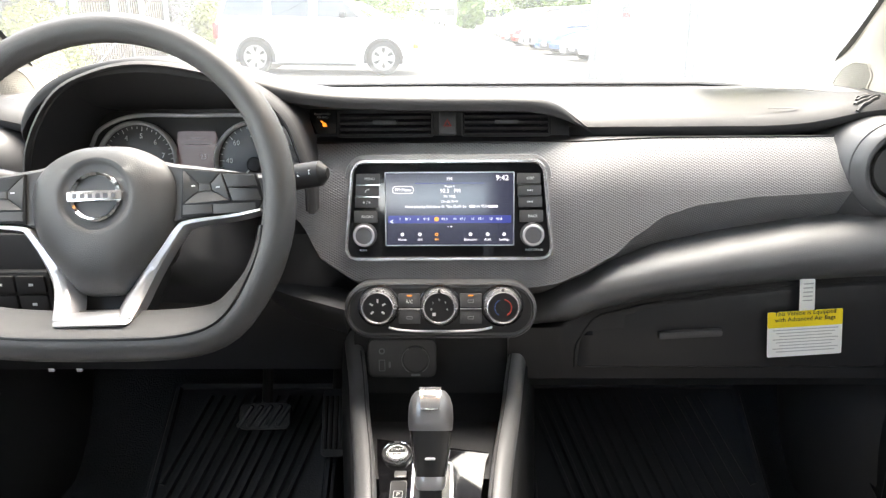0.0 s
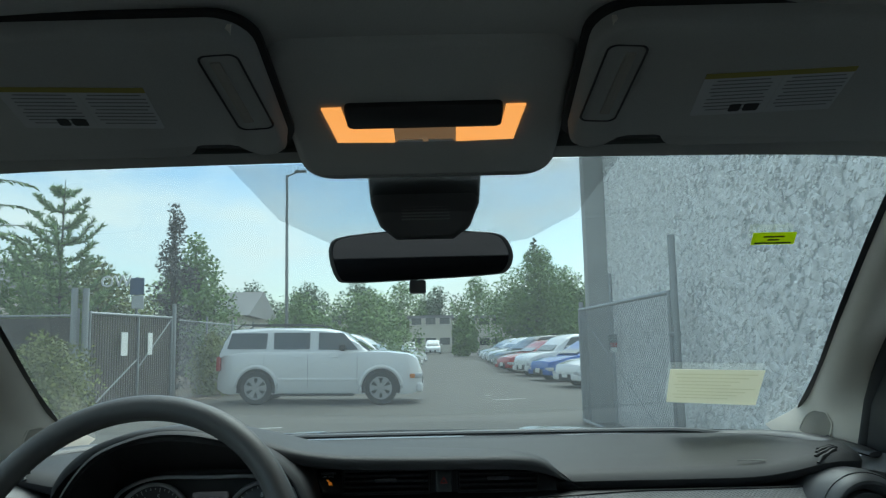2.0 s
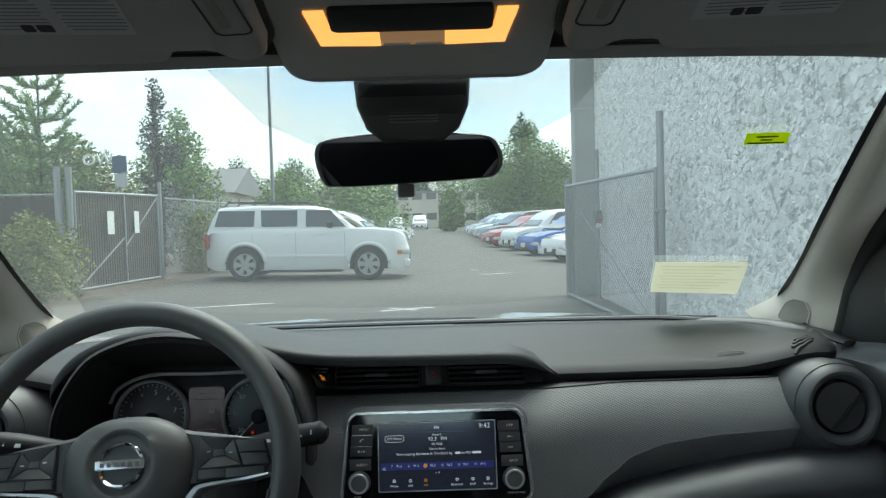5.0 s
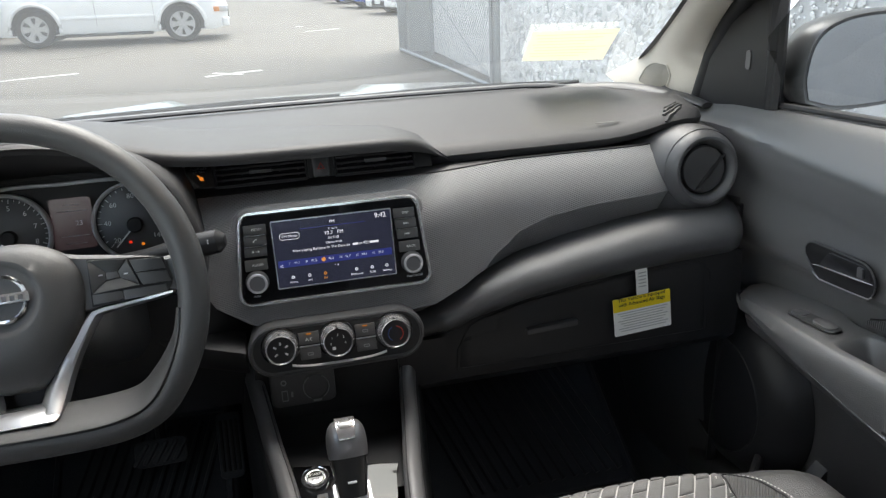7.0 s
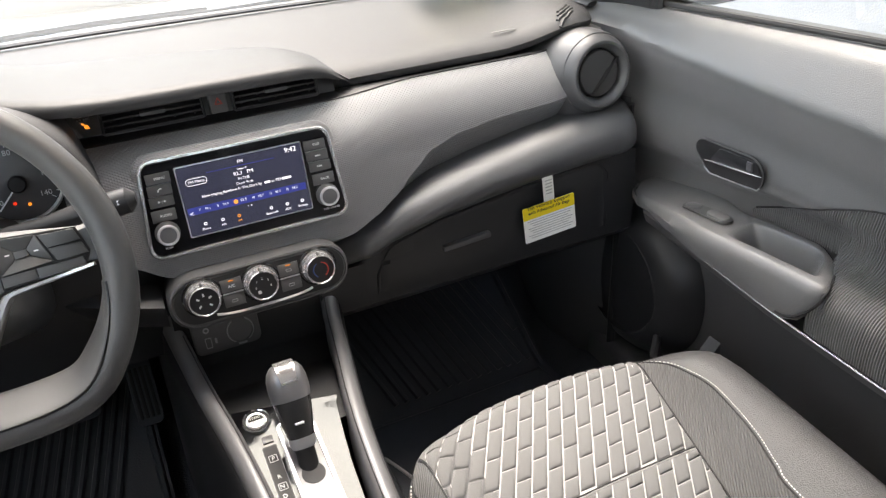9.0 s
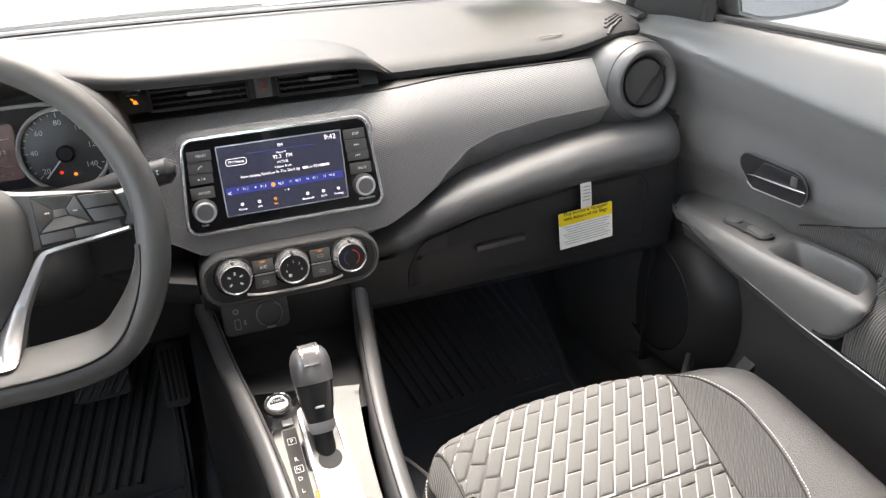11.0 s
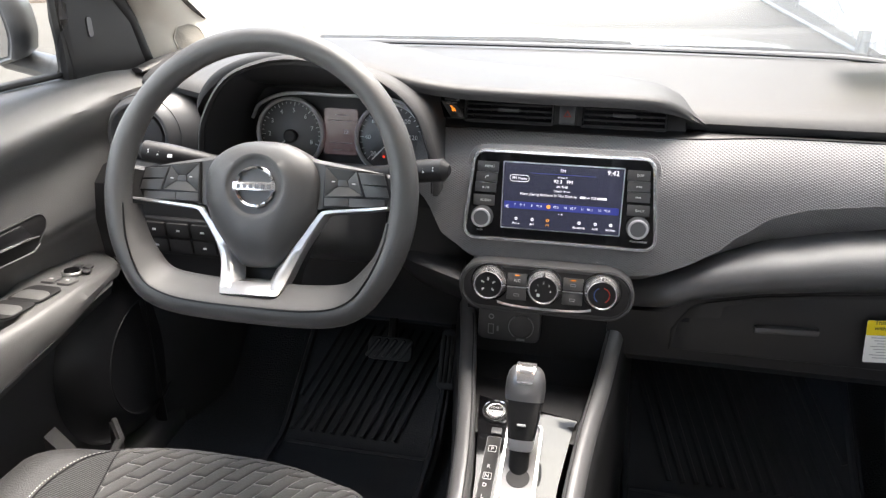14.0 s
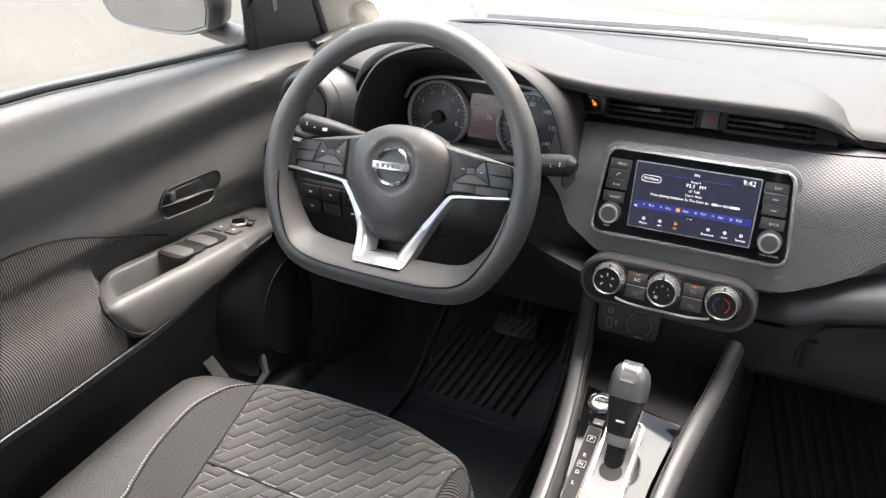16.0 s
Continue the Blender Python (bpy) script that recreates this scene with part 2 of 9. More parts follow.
M["screen_white"] = material("lit_white_letters", (0.2, 0.2, 0.2), 0.4, emit=(0.85, 0.88, 1.0), emit_strength=0.07)
M["screen_amber"] = material("lit_amber_symbol", (0.2, 0.1, 0.0), 0.4, emit=(1.0, 0.36, 0.04), emit_strength=0.05)
M["led_amber"] = material("amber_indicator", (0.3, 0.1, 0.0), 0.4, emit=(1.0, 0.30, 0.03), emit_strength=0.05)
M["led_red"] = material("red_indicator", (0.3, 0.01, 0.0), 0.4, emit=(1.0, 0.05, 0.02), emit_strength=0.04)
M["lcd"] = material("dim_cluster_display", (0.035, 0.031, 0.032), 0.2, emit=(0.10, 0.066, 0.072), emit_strength=0.020)
M["dome"] = material("lit_dome_lens", (0.8, 0.6, 0.35), 0.4, emit=(1.0, 0.36, 0.085), emit_strength=0.22)
M["mirror"] = material("mirror_silver", (0.55, 0.56, 0.58), 0.015, 1.0, blotch=0.02)
# silver darkened so that the reflection reads as a dark cabin
M["mirror_dim"] = material("dimmed_mirror_silver", (0.07, 0.07, 0.075), 0.02, 1.0, blotch=0.02)
M["frit"] = material("black_glass_border", (0.004, 0.004, 0.004), 0.3)
M["glass"] = glass("windscreen_glass", (0.325, 0.340, 0.332), 0.045, 0.034)
M["side_glass"] = glass("side_window_glass", (0.34, 0.355, 0.348), 0.045)
M["red_mark"] = material("red_arc_marking", (0.40, 0.03, 0.02), 0.5)
M["blue_mark"] = material("blue_arc_marking", (0.02, 0.06, 0.20), 0.5)
M["body_grey"] = material("silver_car_paint", (0.32, 0.32, 0.322), 0.22, 0.5, grain=0.1, grain_size=0.0006, coat=0.25)


# ---- builders ----
def thing(name, label, category, group="", kind=""):
    return tagged(new(name), label, category, group, kind)


def finish(me, material_, smooth=True, angle=38):
    me.materials.append(material_)
    if smooth:
        for p in me.polygons:
            p.use_smooth = True
        me.set_sharp_from_angle(angle=radians(angle))
    return me


def part(name, bm, material_, parent=None, label="", smooth=True, m=None, angle=38):
    bmesh.ops.remove_doubles(bm, verts=bm.verts, dist=1e-6)
    bmesh.ops.recalc_face_normals(bm, faces=bm.faces)
    me = bpy.data.meshes.new(name)
    bm.to_mesh(me)
    bm.free()
    ob = new(name, finish(me, material_, smooth, angle))
    ob.parent = parent
    if m is not None:
        ob.matrix_basis = m
    if label:
        ob["label"] = label
    return ob


def raw(name, verts, faces, material_, parent=None, label="", smooth=False):
    me = bpy.data.meshes.new(name)
    me.from_pydata(verts, [], faces)
    me.update()
    ob = new(name, finish(me, material_, smooth))
    ob.parent = parent
    if label:
        ob["label"] = label
    return ob


def box(size, at=(0, 0, 0), bevel=0.0, segments=2, bm=None, m=None):
    one = bmesh.new()
    bmesh.ops.create_cube(one, size=1)
    for v in one.verts:
        v.co = Vector((v.co.x * size[0], v.co.y * size[1], v.co.z * size[2]))
    if bevel:
        bmesh.ops.bevel(one, geom=one.edges[:], offset=bevel, segments=segments, affect="EDGES", profile=0.6)
    for v in one.verts:
        v.co = (m @ v.co if m is not None else v.co) + Vector(at)
    return join(bm, one)


def join(bm, one):
    if bm is None:
        return one
    me = bpy.data.meshes.new("tmp")
    one.to_mesh(me)
    bm.from_mesh(me)
    bpy.data.meshes.remove(me)
    one.free()
    return bm


def loft(rings, close=False, caps=False, bm=None):
    """Faces between rows of points; close: each row is a loop; caps: fill the first and last loop."""
    bm = bm or bmesh.new()
    vs = [[bm.verts.new(p) for p in ring] for ring in rings]
    n = len(rings[0])
    for a, b in zip(vs, vs[1:]):
        for i in range(n if close else n - 1):
            j = (i + 1) % n
            try:
                bm.faces.new((a[i], a[j], b[j], b[i]))
            except ValueError:
                pass
    if caps:
        for ring in (vs[0], vs[-1]):
            try:
                bm.faces.new(ring)
            except ValueError:
                pass
    return bm


def lathe(profile, n=32, m=None, bm=None, cap=True):
    """Turns (radius, height) pairs about z."""
    rings = []
    for r, h in profile:
        ring = [Vector((r * math.cos(2 * math.pi * k / n), r * math.sin(2 * math.pi * k / n), h)) for k in range(n)]
        rings.append([m @ p for p in ring] if m is not None else ring)
    return loft(rings, True, cap, bm)


def tube(points, radius, n=10, closed=False, bm=None, squash=1.0, up=Vector((0, 0, 1))):
    """A round bar along points; radius may be one number or one for each point."""
    pts = [Vector(p) for p in points]
    rings = []
    for i, p in enumerate(pts):
        a = pts[i - 1] if (i or closed) else p
        b = pts[(i + 1) % len(pts)] if (i < len(pts) - 1 or closed) else p
        d = (b - a).normalized()
        side = d.cross(up)
        side = side.normalized() if side.length > 1e-4 else d.orthogonal().normalized()
        over = side.cross(d)
        r = radius[i] if isinstance(radius, (list, tuple)) else radius
        rings.append([p + r * (math.cos(2 * math.pi * k / n) * side + squash * math.sin(2 * math.pi * k / n) * over) for k in range(n)])
    if closed:
        rings.append(rings[0])
    return loft(rings, True, not closed, bm)


def plate(outline, depth, m=None, bevel=0.0, bm=None, hole=None):
    """A flat outline of (x, y) pairs as a slab from z = 0 to depth, its upper edge bevelled; hole: an inner outline with as many points."""
    one = bmesh.new()

    def ring(pts, z, k=0.0):
        c = Vector((sum(p[0] for p in pts) / len(pts), sum(p[1] for p in pts) / len(pts)))
        out = []
        for p in pts:
            d = Vector((p[0], p[1])) - c
            q = c + d * max(0.0, 1 - k / max(d.length, 1e-6))
            out.append(Vector((q.x, q.y, z)))
        return out

    if hole is None:
        rings = [ring(outline, 0), ring(outline, depth - bevel)] + ([ring(outline, depth - 0.3 * bevel, 0.3 * bevel), ring(outline, depth, bevel)] if bevel else [])
        loft(rings, True, True, one)
    else:
        rings = [ring(outline, 0), ring(outline, depth - bevel), ring(outline, depth, bevel), ring(hole, depth, -bevel), ring(hole, depth - bevel), ring(hole, 0), ring(outline, 0)]
        loft(rings, True, False, one)
    if m is not None:
        for v in one.verts:
            v.co = m @ v.co
    return join(bm, one)


def rounded(w, h, r, n=5, cx=0.0, cy=0.0, skew=0.0):
    """The outline of a rounded rectangle; skew widens it towards its lower side."""
    out = []
    for sx, sy, a0 in ((1, 1, 0), (-1, 1, 90), (-1, -1, 180), (1, -1, 270)):
        for k in range(n + 1):
            a = radians(a0 + 90 * k / n)
            x, y = sx * (w / 2 - r) + r * math.cos(a), sy * (h / 2 - r) + r * math.sin(a)
            out.append((cx + x * (1 - skew * y / h), cy + y))
    return out


def round_poly(points, r, n=5):
    """A polygon with its corners rounded off."""
    out = []
    for i, b in enumerate(points):
        a, b, c = Vector(points[i - 1]), Vector(b), Vector(points[(i + 1) % len(points)])
        p = b + (a - b).normalized() * min(r, (a - b).length * 0.48)
        q = b + (c - b).normalized() * min(r, (c - b).length * 0.48)
        for k in range(n + 1):
            t = k / n
            v = p.lerp(b, t).lerp(b.lerp(q, t), t)
            out.append((v.x, v.y))
    return out


def circle(r, n=32, cx=0.0, cy=0.0):
    return [(cx + r * math.cos(2 * math.pi * k / n), cy + r * math.sin(2 * math.pi * k / n)) for k in range(n)]


def ramp(x, table):
    """Smooth reading of a table of (x, value or tuple)."""
    xs = [row[0] for row in table]
    if x <= xs[0]:
        return table[0][1]
    if x >= xs[-1]:
        return table[-1][1]
    i = max(k for k in range(len(xs)) if xs[k] <= x)
    f = (x - xs[i]) / (xs[i + 1] - xs[i])
    f = f * f * (3 - 2 * f) * 0.35 + f * 0.65
    a, b = table[i][1], table[i + 1][1]
    return tuple(p + (q - p) * f for p, q in zip(a, b)) if isinstance(a, tuple) else a + (b - a) * f


def spline(points, n):
    """Catmull-Rom through points."""
    p = [Vector(q) for q in points]
    p = [2 * p[0] - p[1], *p, 2 * p[-1] - p[-2]]
    out = []
    for i in range(1, len(p) - 2):
        for k in range(n):
            t = k / n
            out.append(0.5 * (2 * p[i] + (p[i + 1] - p[i - 1]) * t + (2 * p[i - 1] - 5 * p[i] + 4 * p[i + 1] - p[i + 2]) * t * t + (3 * p[i] - p[i - 1] - 3 * p[i + 1] + p[i + 2]) * t ** 3))
    out.append(p[-2])
    return out


def letters(text, size, material_, m, parent, name="lettering", depth=0.0003, align="CENTER"):
    cu = bpy.data.curves.new("letters", "FONT")
    cu.body, cu.size, cu.extrude, cu.align_x, cu.align_y, cu.resolution_u = text, size, depth, align, "CENTER", 2
    ob = bpy.data.objects.new("letters", cu)
    scene.collection.objects.link(ob)
    me = bpy.data.meshes.new_from_object(ob.evaluated_get(bpy.context.evaluated_depsgraph_get()))
    bpy.data.objects.remove(ob)
    me.materials.clear()
    me.materials.append(material_)
    ob = new(name, me)
    ob.parent, ob.matrix_basis = parent, m
    return ob


def frame_at(origin, right, up):
    """A matrix whose x runs along right and y along up."""
    r = Vector(right).normalized()
    u = Vector(up)
    u = (u - u.dot(r) * r).normalized()
    w = r.cross(u)
    m = Matrix((r, u, w)).transposed().to_4x4()
    m.translation = origin
    return m


# ---- car shell: floor, headliner, pillars, glass ----
CX = -0.022


def screen_point(x, y):
    """A point on the windscreen, at its place across and ahead."""
    return Vector((x, y, 1.215 - 0.47 * (y - 1.241)))


def build_shell():
    # windscreen: one laminated pane with a black border
    pane = thing("window_1", "raked clear windscreen with a black dotted border", "windscreen", kind="structure")
    bm = bmesh.new()
    top, low = [], []
    n = 24
    for k in range(n + 1):
        s = -1 + 2 * k / n
        top.append(screen_point(CX + 0.58 * s, 0.66))
        low.append(screen_point(CX + 0.76 * s, 1.62 - 0.05 * s * s))
    rows = [[a.lerp(b, j / 6) for a, b in zip(top, low)] for j in range(7)]
    loft(rows, bm=bm)
    ob = part("pane", bm, M["glass"], pane)
    ob.visible_shadow = False
    # the dotted shade band behind the mirror: rows of small black dots
    verts, faces = [], []
    z_in = Vector((0, -0.004, -0.0085))
    dots = random.Random(5)
    y = 0.715
    row = 0
    while y < 0.868:
        u = (y - 0.715) / 0.153
        half = 0.205 - 0.055 * u - 0.045 * max(0, u - 0.6) / 0.4
        if u > 0.9:
            half -= 0.03 * (u - 0.9) / 0.1
        x = -half + (0.00075 if row % 2 else 0)
        while x < half:
            c = screen_point(x + dots.uniform(-0.00035, 0.00035), y + dots.uniform(-0.0003, 0.0003)) + z_in
            r = 0.00050
            i = len(verts)
            for a in range(6):
                verts.append(c + Vector((r * math.cos(a * math.pi / 3), r * math.sin(a * math.pi / 3) * 0.9, -0.47 * r * math.sin(a * math.pi / 3) * 0.9)))
            faces.append(tuple(range(i, i + 6)))
            x += 0.0015
        y += 0.00125
        row += 1
    raw("dot_band", verts, faces, M["frit"], pane, "black ceramic dots")
    for sgn in (-1, 1):
        line_ = spline([(0.530, 0.70, 0), (0.566, 0.855, 0), (0.626, 1.078, 0), (0.677, 1.256, 0), (0.712, 1.410, 0), (0.722, 1.452, 0)], 6)
        edge = [screen_point(CX + sgn * (p.x - 0.004), p.y) + Vector((0, 0, -0.004)) for p in line_]
        out = [screen_point(CX + sgn * (p.x + 0.020), p.y + 0.01) + Vector((0, 0, -0.006)) for p in line_]
        bm = loft([edge, out])
        loft([[p + Vector((0, 0, -0.003)) for p in edge], [p + Vector((0, 0, -0.003)) for p in out]], bm=bm)
        part("edge_band", bm, M["frit"], pane)

    # headliner with a soft roll towards the windscreen
    bm = bmesh.new()
    rows = []
    for yy, zz, hw in ((0.712, 1.456, 0.52), (0.705, 1.470, 0.525), (0.66, 1.490, 0.535), (0.55, 1.512, 0.55), (0.40, 1.535, 0.57), (0.0, 1.560, 0.60), (-0.8, 1.560, 0.60), (-1.7, 1.50, 0.56)):
        k = min(1.0, max(0.15, (0.72 - yy) / 0.3))
        rows.append([Vector((CX + hw * s, yy, zz - k * (0.035 * s * s + 0.03 * s ** 8))) for s in np.linspace(-1, 1, 25)])
    loft(rows, bm=bm)
    loft([[p + Vector((0, 0, 0.02)) for p in r] for r in rows], bm=bm)
    tagged(part("ceiling", bm, M["head"]), "grey-beige cloth headliner of the car", "headliner", kind="structure")

    # floor pan, toe board, tunnel
    bm = bmesh.new()
    rows = []
    for yy, zz in ((-1.7, 0.44), (0.3, 0.40), (1.08, 0.40), (1.18, 0.42), (1.42, 0.60), (1.46, 0.80), (1.47, 1.02)):
        rows.append([Vector((0.72 * s, yy, zz + (0.16 * max(0, 1 - abs(s) / 0.18) ** 0.5 if zz < 0.6 else 0) + 0.04 * max(0, (abs(s) - 0.85) / 0.15))) for s in np.linspace(-1, 1, 49)])
    loft(rows, bm=bm)
    loft([[p + Vector((0, 0.01, -0.02)) for p in r] for r in rows], bm=bm)
    tagged(part("floor", bm, M["carpet"]), "dark carpeted footwells and tunnel of the car", "car floor", kind="structure")

    for sgn, tag in ((-1, "left"), (1, "right")):
        # A-pillar trim: a curved beam from the dash to the roof
        edge = [(0.685, 1.515, 1.086), (0.712, 1.410, 1.135), (0.677, 1.256, 1.208), (0.626, 1.078, 1.292), (0.566, 0.855, 1.396), (0.530, 0.70, 1.469)]
        back = [(0.750, 1.240, 1.070), (0.745, 1.218, 1.150), (0.737, 1.155, 1.225), (0.712, 1.045, 1.298), (0.665, 0.86, 1.390), (0.605, 0.66, 1.475)]
        a, b = spline(edge, 6), spline(back, 6)
        rings = []
        for p, q in zip(a, b):
            mid = p.lerp(q, 0.45) + Vector((-0.016, -0.022, -0.014))
            mid2 = p.lerp(q, 0.15) + Vector((-0.010, -0.010, -0.010))
            mid3 = p.lerp(q, 0.8) + Vector((-0.010, -0.014, -0.006))
            curve = [p, mid2, mid, mid3, q, q + Vector((0.05, 0.03, 0.02)), p + Vector((0.05, 0.01, 0.0))]
            rings.append([Vector((CX + sgn * v.x, v.y, v.z)) for v in curve])
        pil = thing("pillar_trim", "beige moulded windscreen pillar cover", "pillar trim", "windscreen pillars", "structure")
        part("cover", loft(rings, True, True), M["pillar"], pil, angle=60)
        # tweeter grille let into the foot of the pillar, following its curve
        def on_pillar(i_, j_, lift):
            m_, n_ = int(i_), int(j_)
            u_, v_ = i_ - m_, j_ - n_
            p_ = rings[m_][n_].lerp(rings[m_ + 1][n_], u_).lerp(rings[m_][n_ + 1].lerp(rings[m_ + 1][n_ + 1], u_), v_)
            return p_ + Vector((-sgn * 0.62, -0.70, 0.35)) * lift

        corners = [(1.8, 1.50), (5.0, 1.15), (6.1, 1.32), (6.0, 1.95), (3.8, 2.40), (1.3, 2.52), (1.4, 2.05)]
        ci, cj = 3.6, 1.85
        ringp = round_poly([(a_ / 6, b_) for a_, b_ in corners], 0.12, 5)
        for nm, ks, mat_, lab_ in (("grille_rim", ((1.06, 0.0002), (1.05, 0.0022), (0.97, 0.0022), (0.96, 0.0006)), M["pillar"], ""), ("tweeter_grille", ((0.955, 0.0009), (0.6, 0.0010), (0.25, 0.0010), (0.02, 0.0010)), M["grille_beige"], "beige perforated speaker cover")):
            part(nm, loft([[on_pillar(ci + (a_ * 6 - ci) * k, cj + (b_ - cj) * k, lift) for a_, b_ in list(ringp) + [ringp[0]]] for k, lift in ks]), mat_, pil, lab_)

        # side wall behind and above the door: rear quarter with window opening, B-pillar, roof rail
        side = thing("wall_" + tag, "inner side of the car body behind the front door", "car body side", kind="structure")
        bm = box((0.05, 0.14, 0.75), (CX + sgn * 0.70, -0.36, 1.12), 0.01)
        box((0.05, 1.30, 0.65), (CX + sgn * 0.74, -1.05, 0.74), 0.01, bm=bm)
        box((0.05, 0.16, 0.5), (CX + sgn * 0.69, -1.58, 1.25), 0.01, bm=bm)
        part("quarter_panel", bm, M["pillar"], side)
        rail = tube([(CX + sgn * x, y, z) for x, y, z in ((0.585, 0.62, 1.482), (0.60, 0.40, 1.505), (0.61, 0.0, 1.515), (0.61, -0.9, 1.505), (0.58, -1.65, 1.45))], 0.035, 10)
        part("roof_rail", rail, M["pillar"], side)
        w = thing("window_3" if sgn > 0 else "window_2", "clear front door window, closed", "car window", kind="structure")
        bm = loft([[Vector((CX + sgn * 0.755, y, 1.08)) for y in np.linspace(1.03, -0.30, 8)], [Vector((CX + sgn * (0.74 - 0.02), min(y, 1.03), 1.20)) for y in np.linspace(1.03, -0.30, 8)], [Vector((CX + sgn * 0.625, y, 1.48)) for y in np.linspace(0.62, -0.30, 8)]])
        ob = part("pane", bm, M["side_glass"], w)
        ob.visible_shadow = False

    bm = box((1.4, 0.05, 0.68), (0, -1.72, 0.74), 0.01)
    box((1.3, 0.05, 0.12), (0, -1.68, 1.47), 0.01, bm=bm)
    tagged(part("wall_rear", bm, M["black"]), "inner face of the tailgate below the rear window", "tailgate", kind="structure")
    bm = box((1.26, 0.16, 0.58), (0, -1.02, 0.92), 0.05, 3, m=Matrix.Rotation(radians(-14), 3, "X"))
    box((1.26, 0.50, 0.16), (0, -0.72, 0.62), 0.05, 3, bm=bm)
    tagged(part("rear_bench", bm, M["bolster"]), "dark cloth rear bench seat", "rear seat")
    # roof skin and bonnet of the car
    bm = bmesh.new()
    rows = []
    for yy, zz, hw in ((1.60, 1.045, 0.74), (1.72, 1.057, 0.735), (1.95, 1.028, 0.72), (2.25, 0.965, 0.70), (2.48, 0.88, 0.66), (2.56, 0.79, 0.62)):
        rows.append([Vector((CX + hw * s, yy - 0.22 * s * s * (yy - 1.55), zz - 0.03 * s * s - 0.045 * s ** 8 + 0.016 * (1 if 0.30 < abs(s) < 0.62 else 0) * (1 if yy < 2.4 else 0))) for s in np.linspace(-1, 1, 41)])
    loft(rows, bm=bm)
    loft([[p + Vector((0, 0, -0.03)) for p in r] for r in rows], bm=bm)
    tagged(part("car_bonnet", bm, M["body_grey"], angle=80), "silver painted bonnet with two raised creases", "car bonnet")
    bm = bmesh.new()
    rows = [[Vector((CX + hw * s, yy, zz - 0.04 * s * s)) for s in np.linspace(-1, 1, 13)] for yy, zz, hw in ((0.66, 1.500, 0.58), (0.4, 1.560, 0.61), (-0.4, 1.590, 0.64), (-1.75, 1.55, 0.62))]
    loft(rows, bm=bm)
    tagged(part("roof_skin", bm, M["body_grey"]), "silver painted steel roof panel", "car roof", kind="structure")
    # wiper cowl below the glass
    bm = loft([[Vector((x, 1.545 - 0.04 * x * x, 1.058)) for x in np.linspace(-0.74, 0.74, 15)], [Vector((x, 1.60 - 0.04 * x * x, 1.040)) for x in np.linspace(-0.74, 0.74, 15)], [Vector((x, 1.63 - 0.04 * x * x, 0.99)) for x in np.linspace(-0.74, 0.74, 15)]])
    loft([[Vector((x, 1.545 - 0.04 * x * x, 1.05)) for x in np.linspace(-0.74, 0.74, 15)], [Vector((x, 1.60 - 0.04 * x * x, 1.03)) for x in np.linspace(-0.74, 0.74, 15)]], bm=bm)
    cowl = tagged(part("wiper_cowl", bm, M["deep"]), "black plastic wiper cowl below the windscreen", "cowl")
    wip = thing("wiper", "black wiper arms lying on the cowl", "wiper")
    part("blade", tube([(-0.55, 1.57, 1.072), (-0.1, 1.585, 1.078), (0.10, 1.59, 1.074)], 0.006, 6), M["deep"], wip)
    part("blade", tube([(0.05, 1.575, 1.070), (0.35, 1.575, 1.074), (0.62, 1.56, 1.066)], 0.006, 6), M["deep"], wip)


build_shell()


# ---- dashboard ----
dash = thing("dashboard", "dark grey moulded dashboard with a textured band", "dashboard")


def pad_section(x):
    """The upper pad from the windscreen to its lip."""
    a = abs(x - CX)
    over = math.exp(-((a - 0.597) / 0.075) ** 2)
    lip = 1.030 + max(0, a - 0.46) * 0.10 - 0.012 * over + 0.17 * max(0, (a - 0.615) / 0.085) ** 1.5
    up = 0.020 * over
    far = max(1.535 - 0.05 * (a / 0.7) ** 2, lip + 0.10)
    drop = 0.10 * max(0, a - 0.55) ** 1.2
    return [(far, 1.072 - drop), (max(1.42, lip + 0.09), 1.083 - drop), (max(1.25, lip + 0.07), 1.090 - drop * 0.6), (max(1.12, lip + 0.05), 1.087 + 0.75 * up), (lip + 0.03, 1.081 + up), (lip + 0.008, 1.076 + up), (lip, 1.068 + up), (lip + 0.004, 1.058 + up), (lip + 0.02, 1.052 + up), (lip + 0.06, 1.046), (max(1.30, lip + 0.08), 1.02), (far, 1.03)]


part("top_pad", loft([[Vector((x, y, z)) for y, z in pad_section(x)] for x in np.linspace(-0.735, 0.692, 70)], True, True), M["pad"], dash, angle=50)
# closing panels between the pad, the pillar foot and the door
for sgn in (-1, 1):
    foot = [(0.56, 1.16), (0.80, 1.02), (0.80, 1.50), (0.70, 1.57), (0.56, 1.58)]
    foot = [(CX + sgn * x, y) for x, y in foot]
    part("end_panel", plate(foot if sgn > 0 else foot[::-1], 0.05, pose(0, 0, 1.004), 0.003), M["black"], dash)
# raised strip at the foot of the windscreen
part("defrost_trim", tube([(x, 1.478 - 0.05 * ((x - CX) / 0.7) ** 2, 1.086 - 0.10 * max(0, abs(x - CX) - 0.5)) for x in np.linspace(-0.68, 0.64, 30)], 0.010, 8, squash=0.5), M["black"], dash)

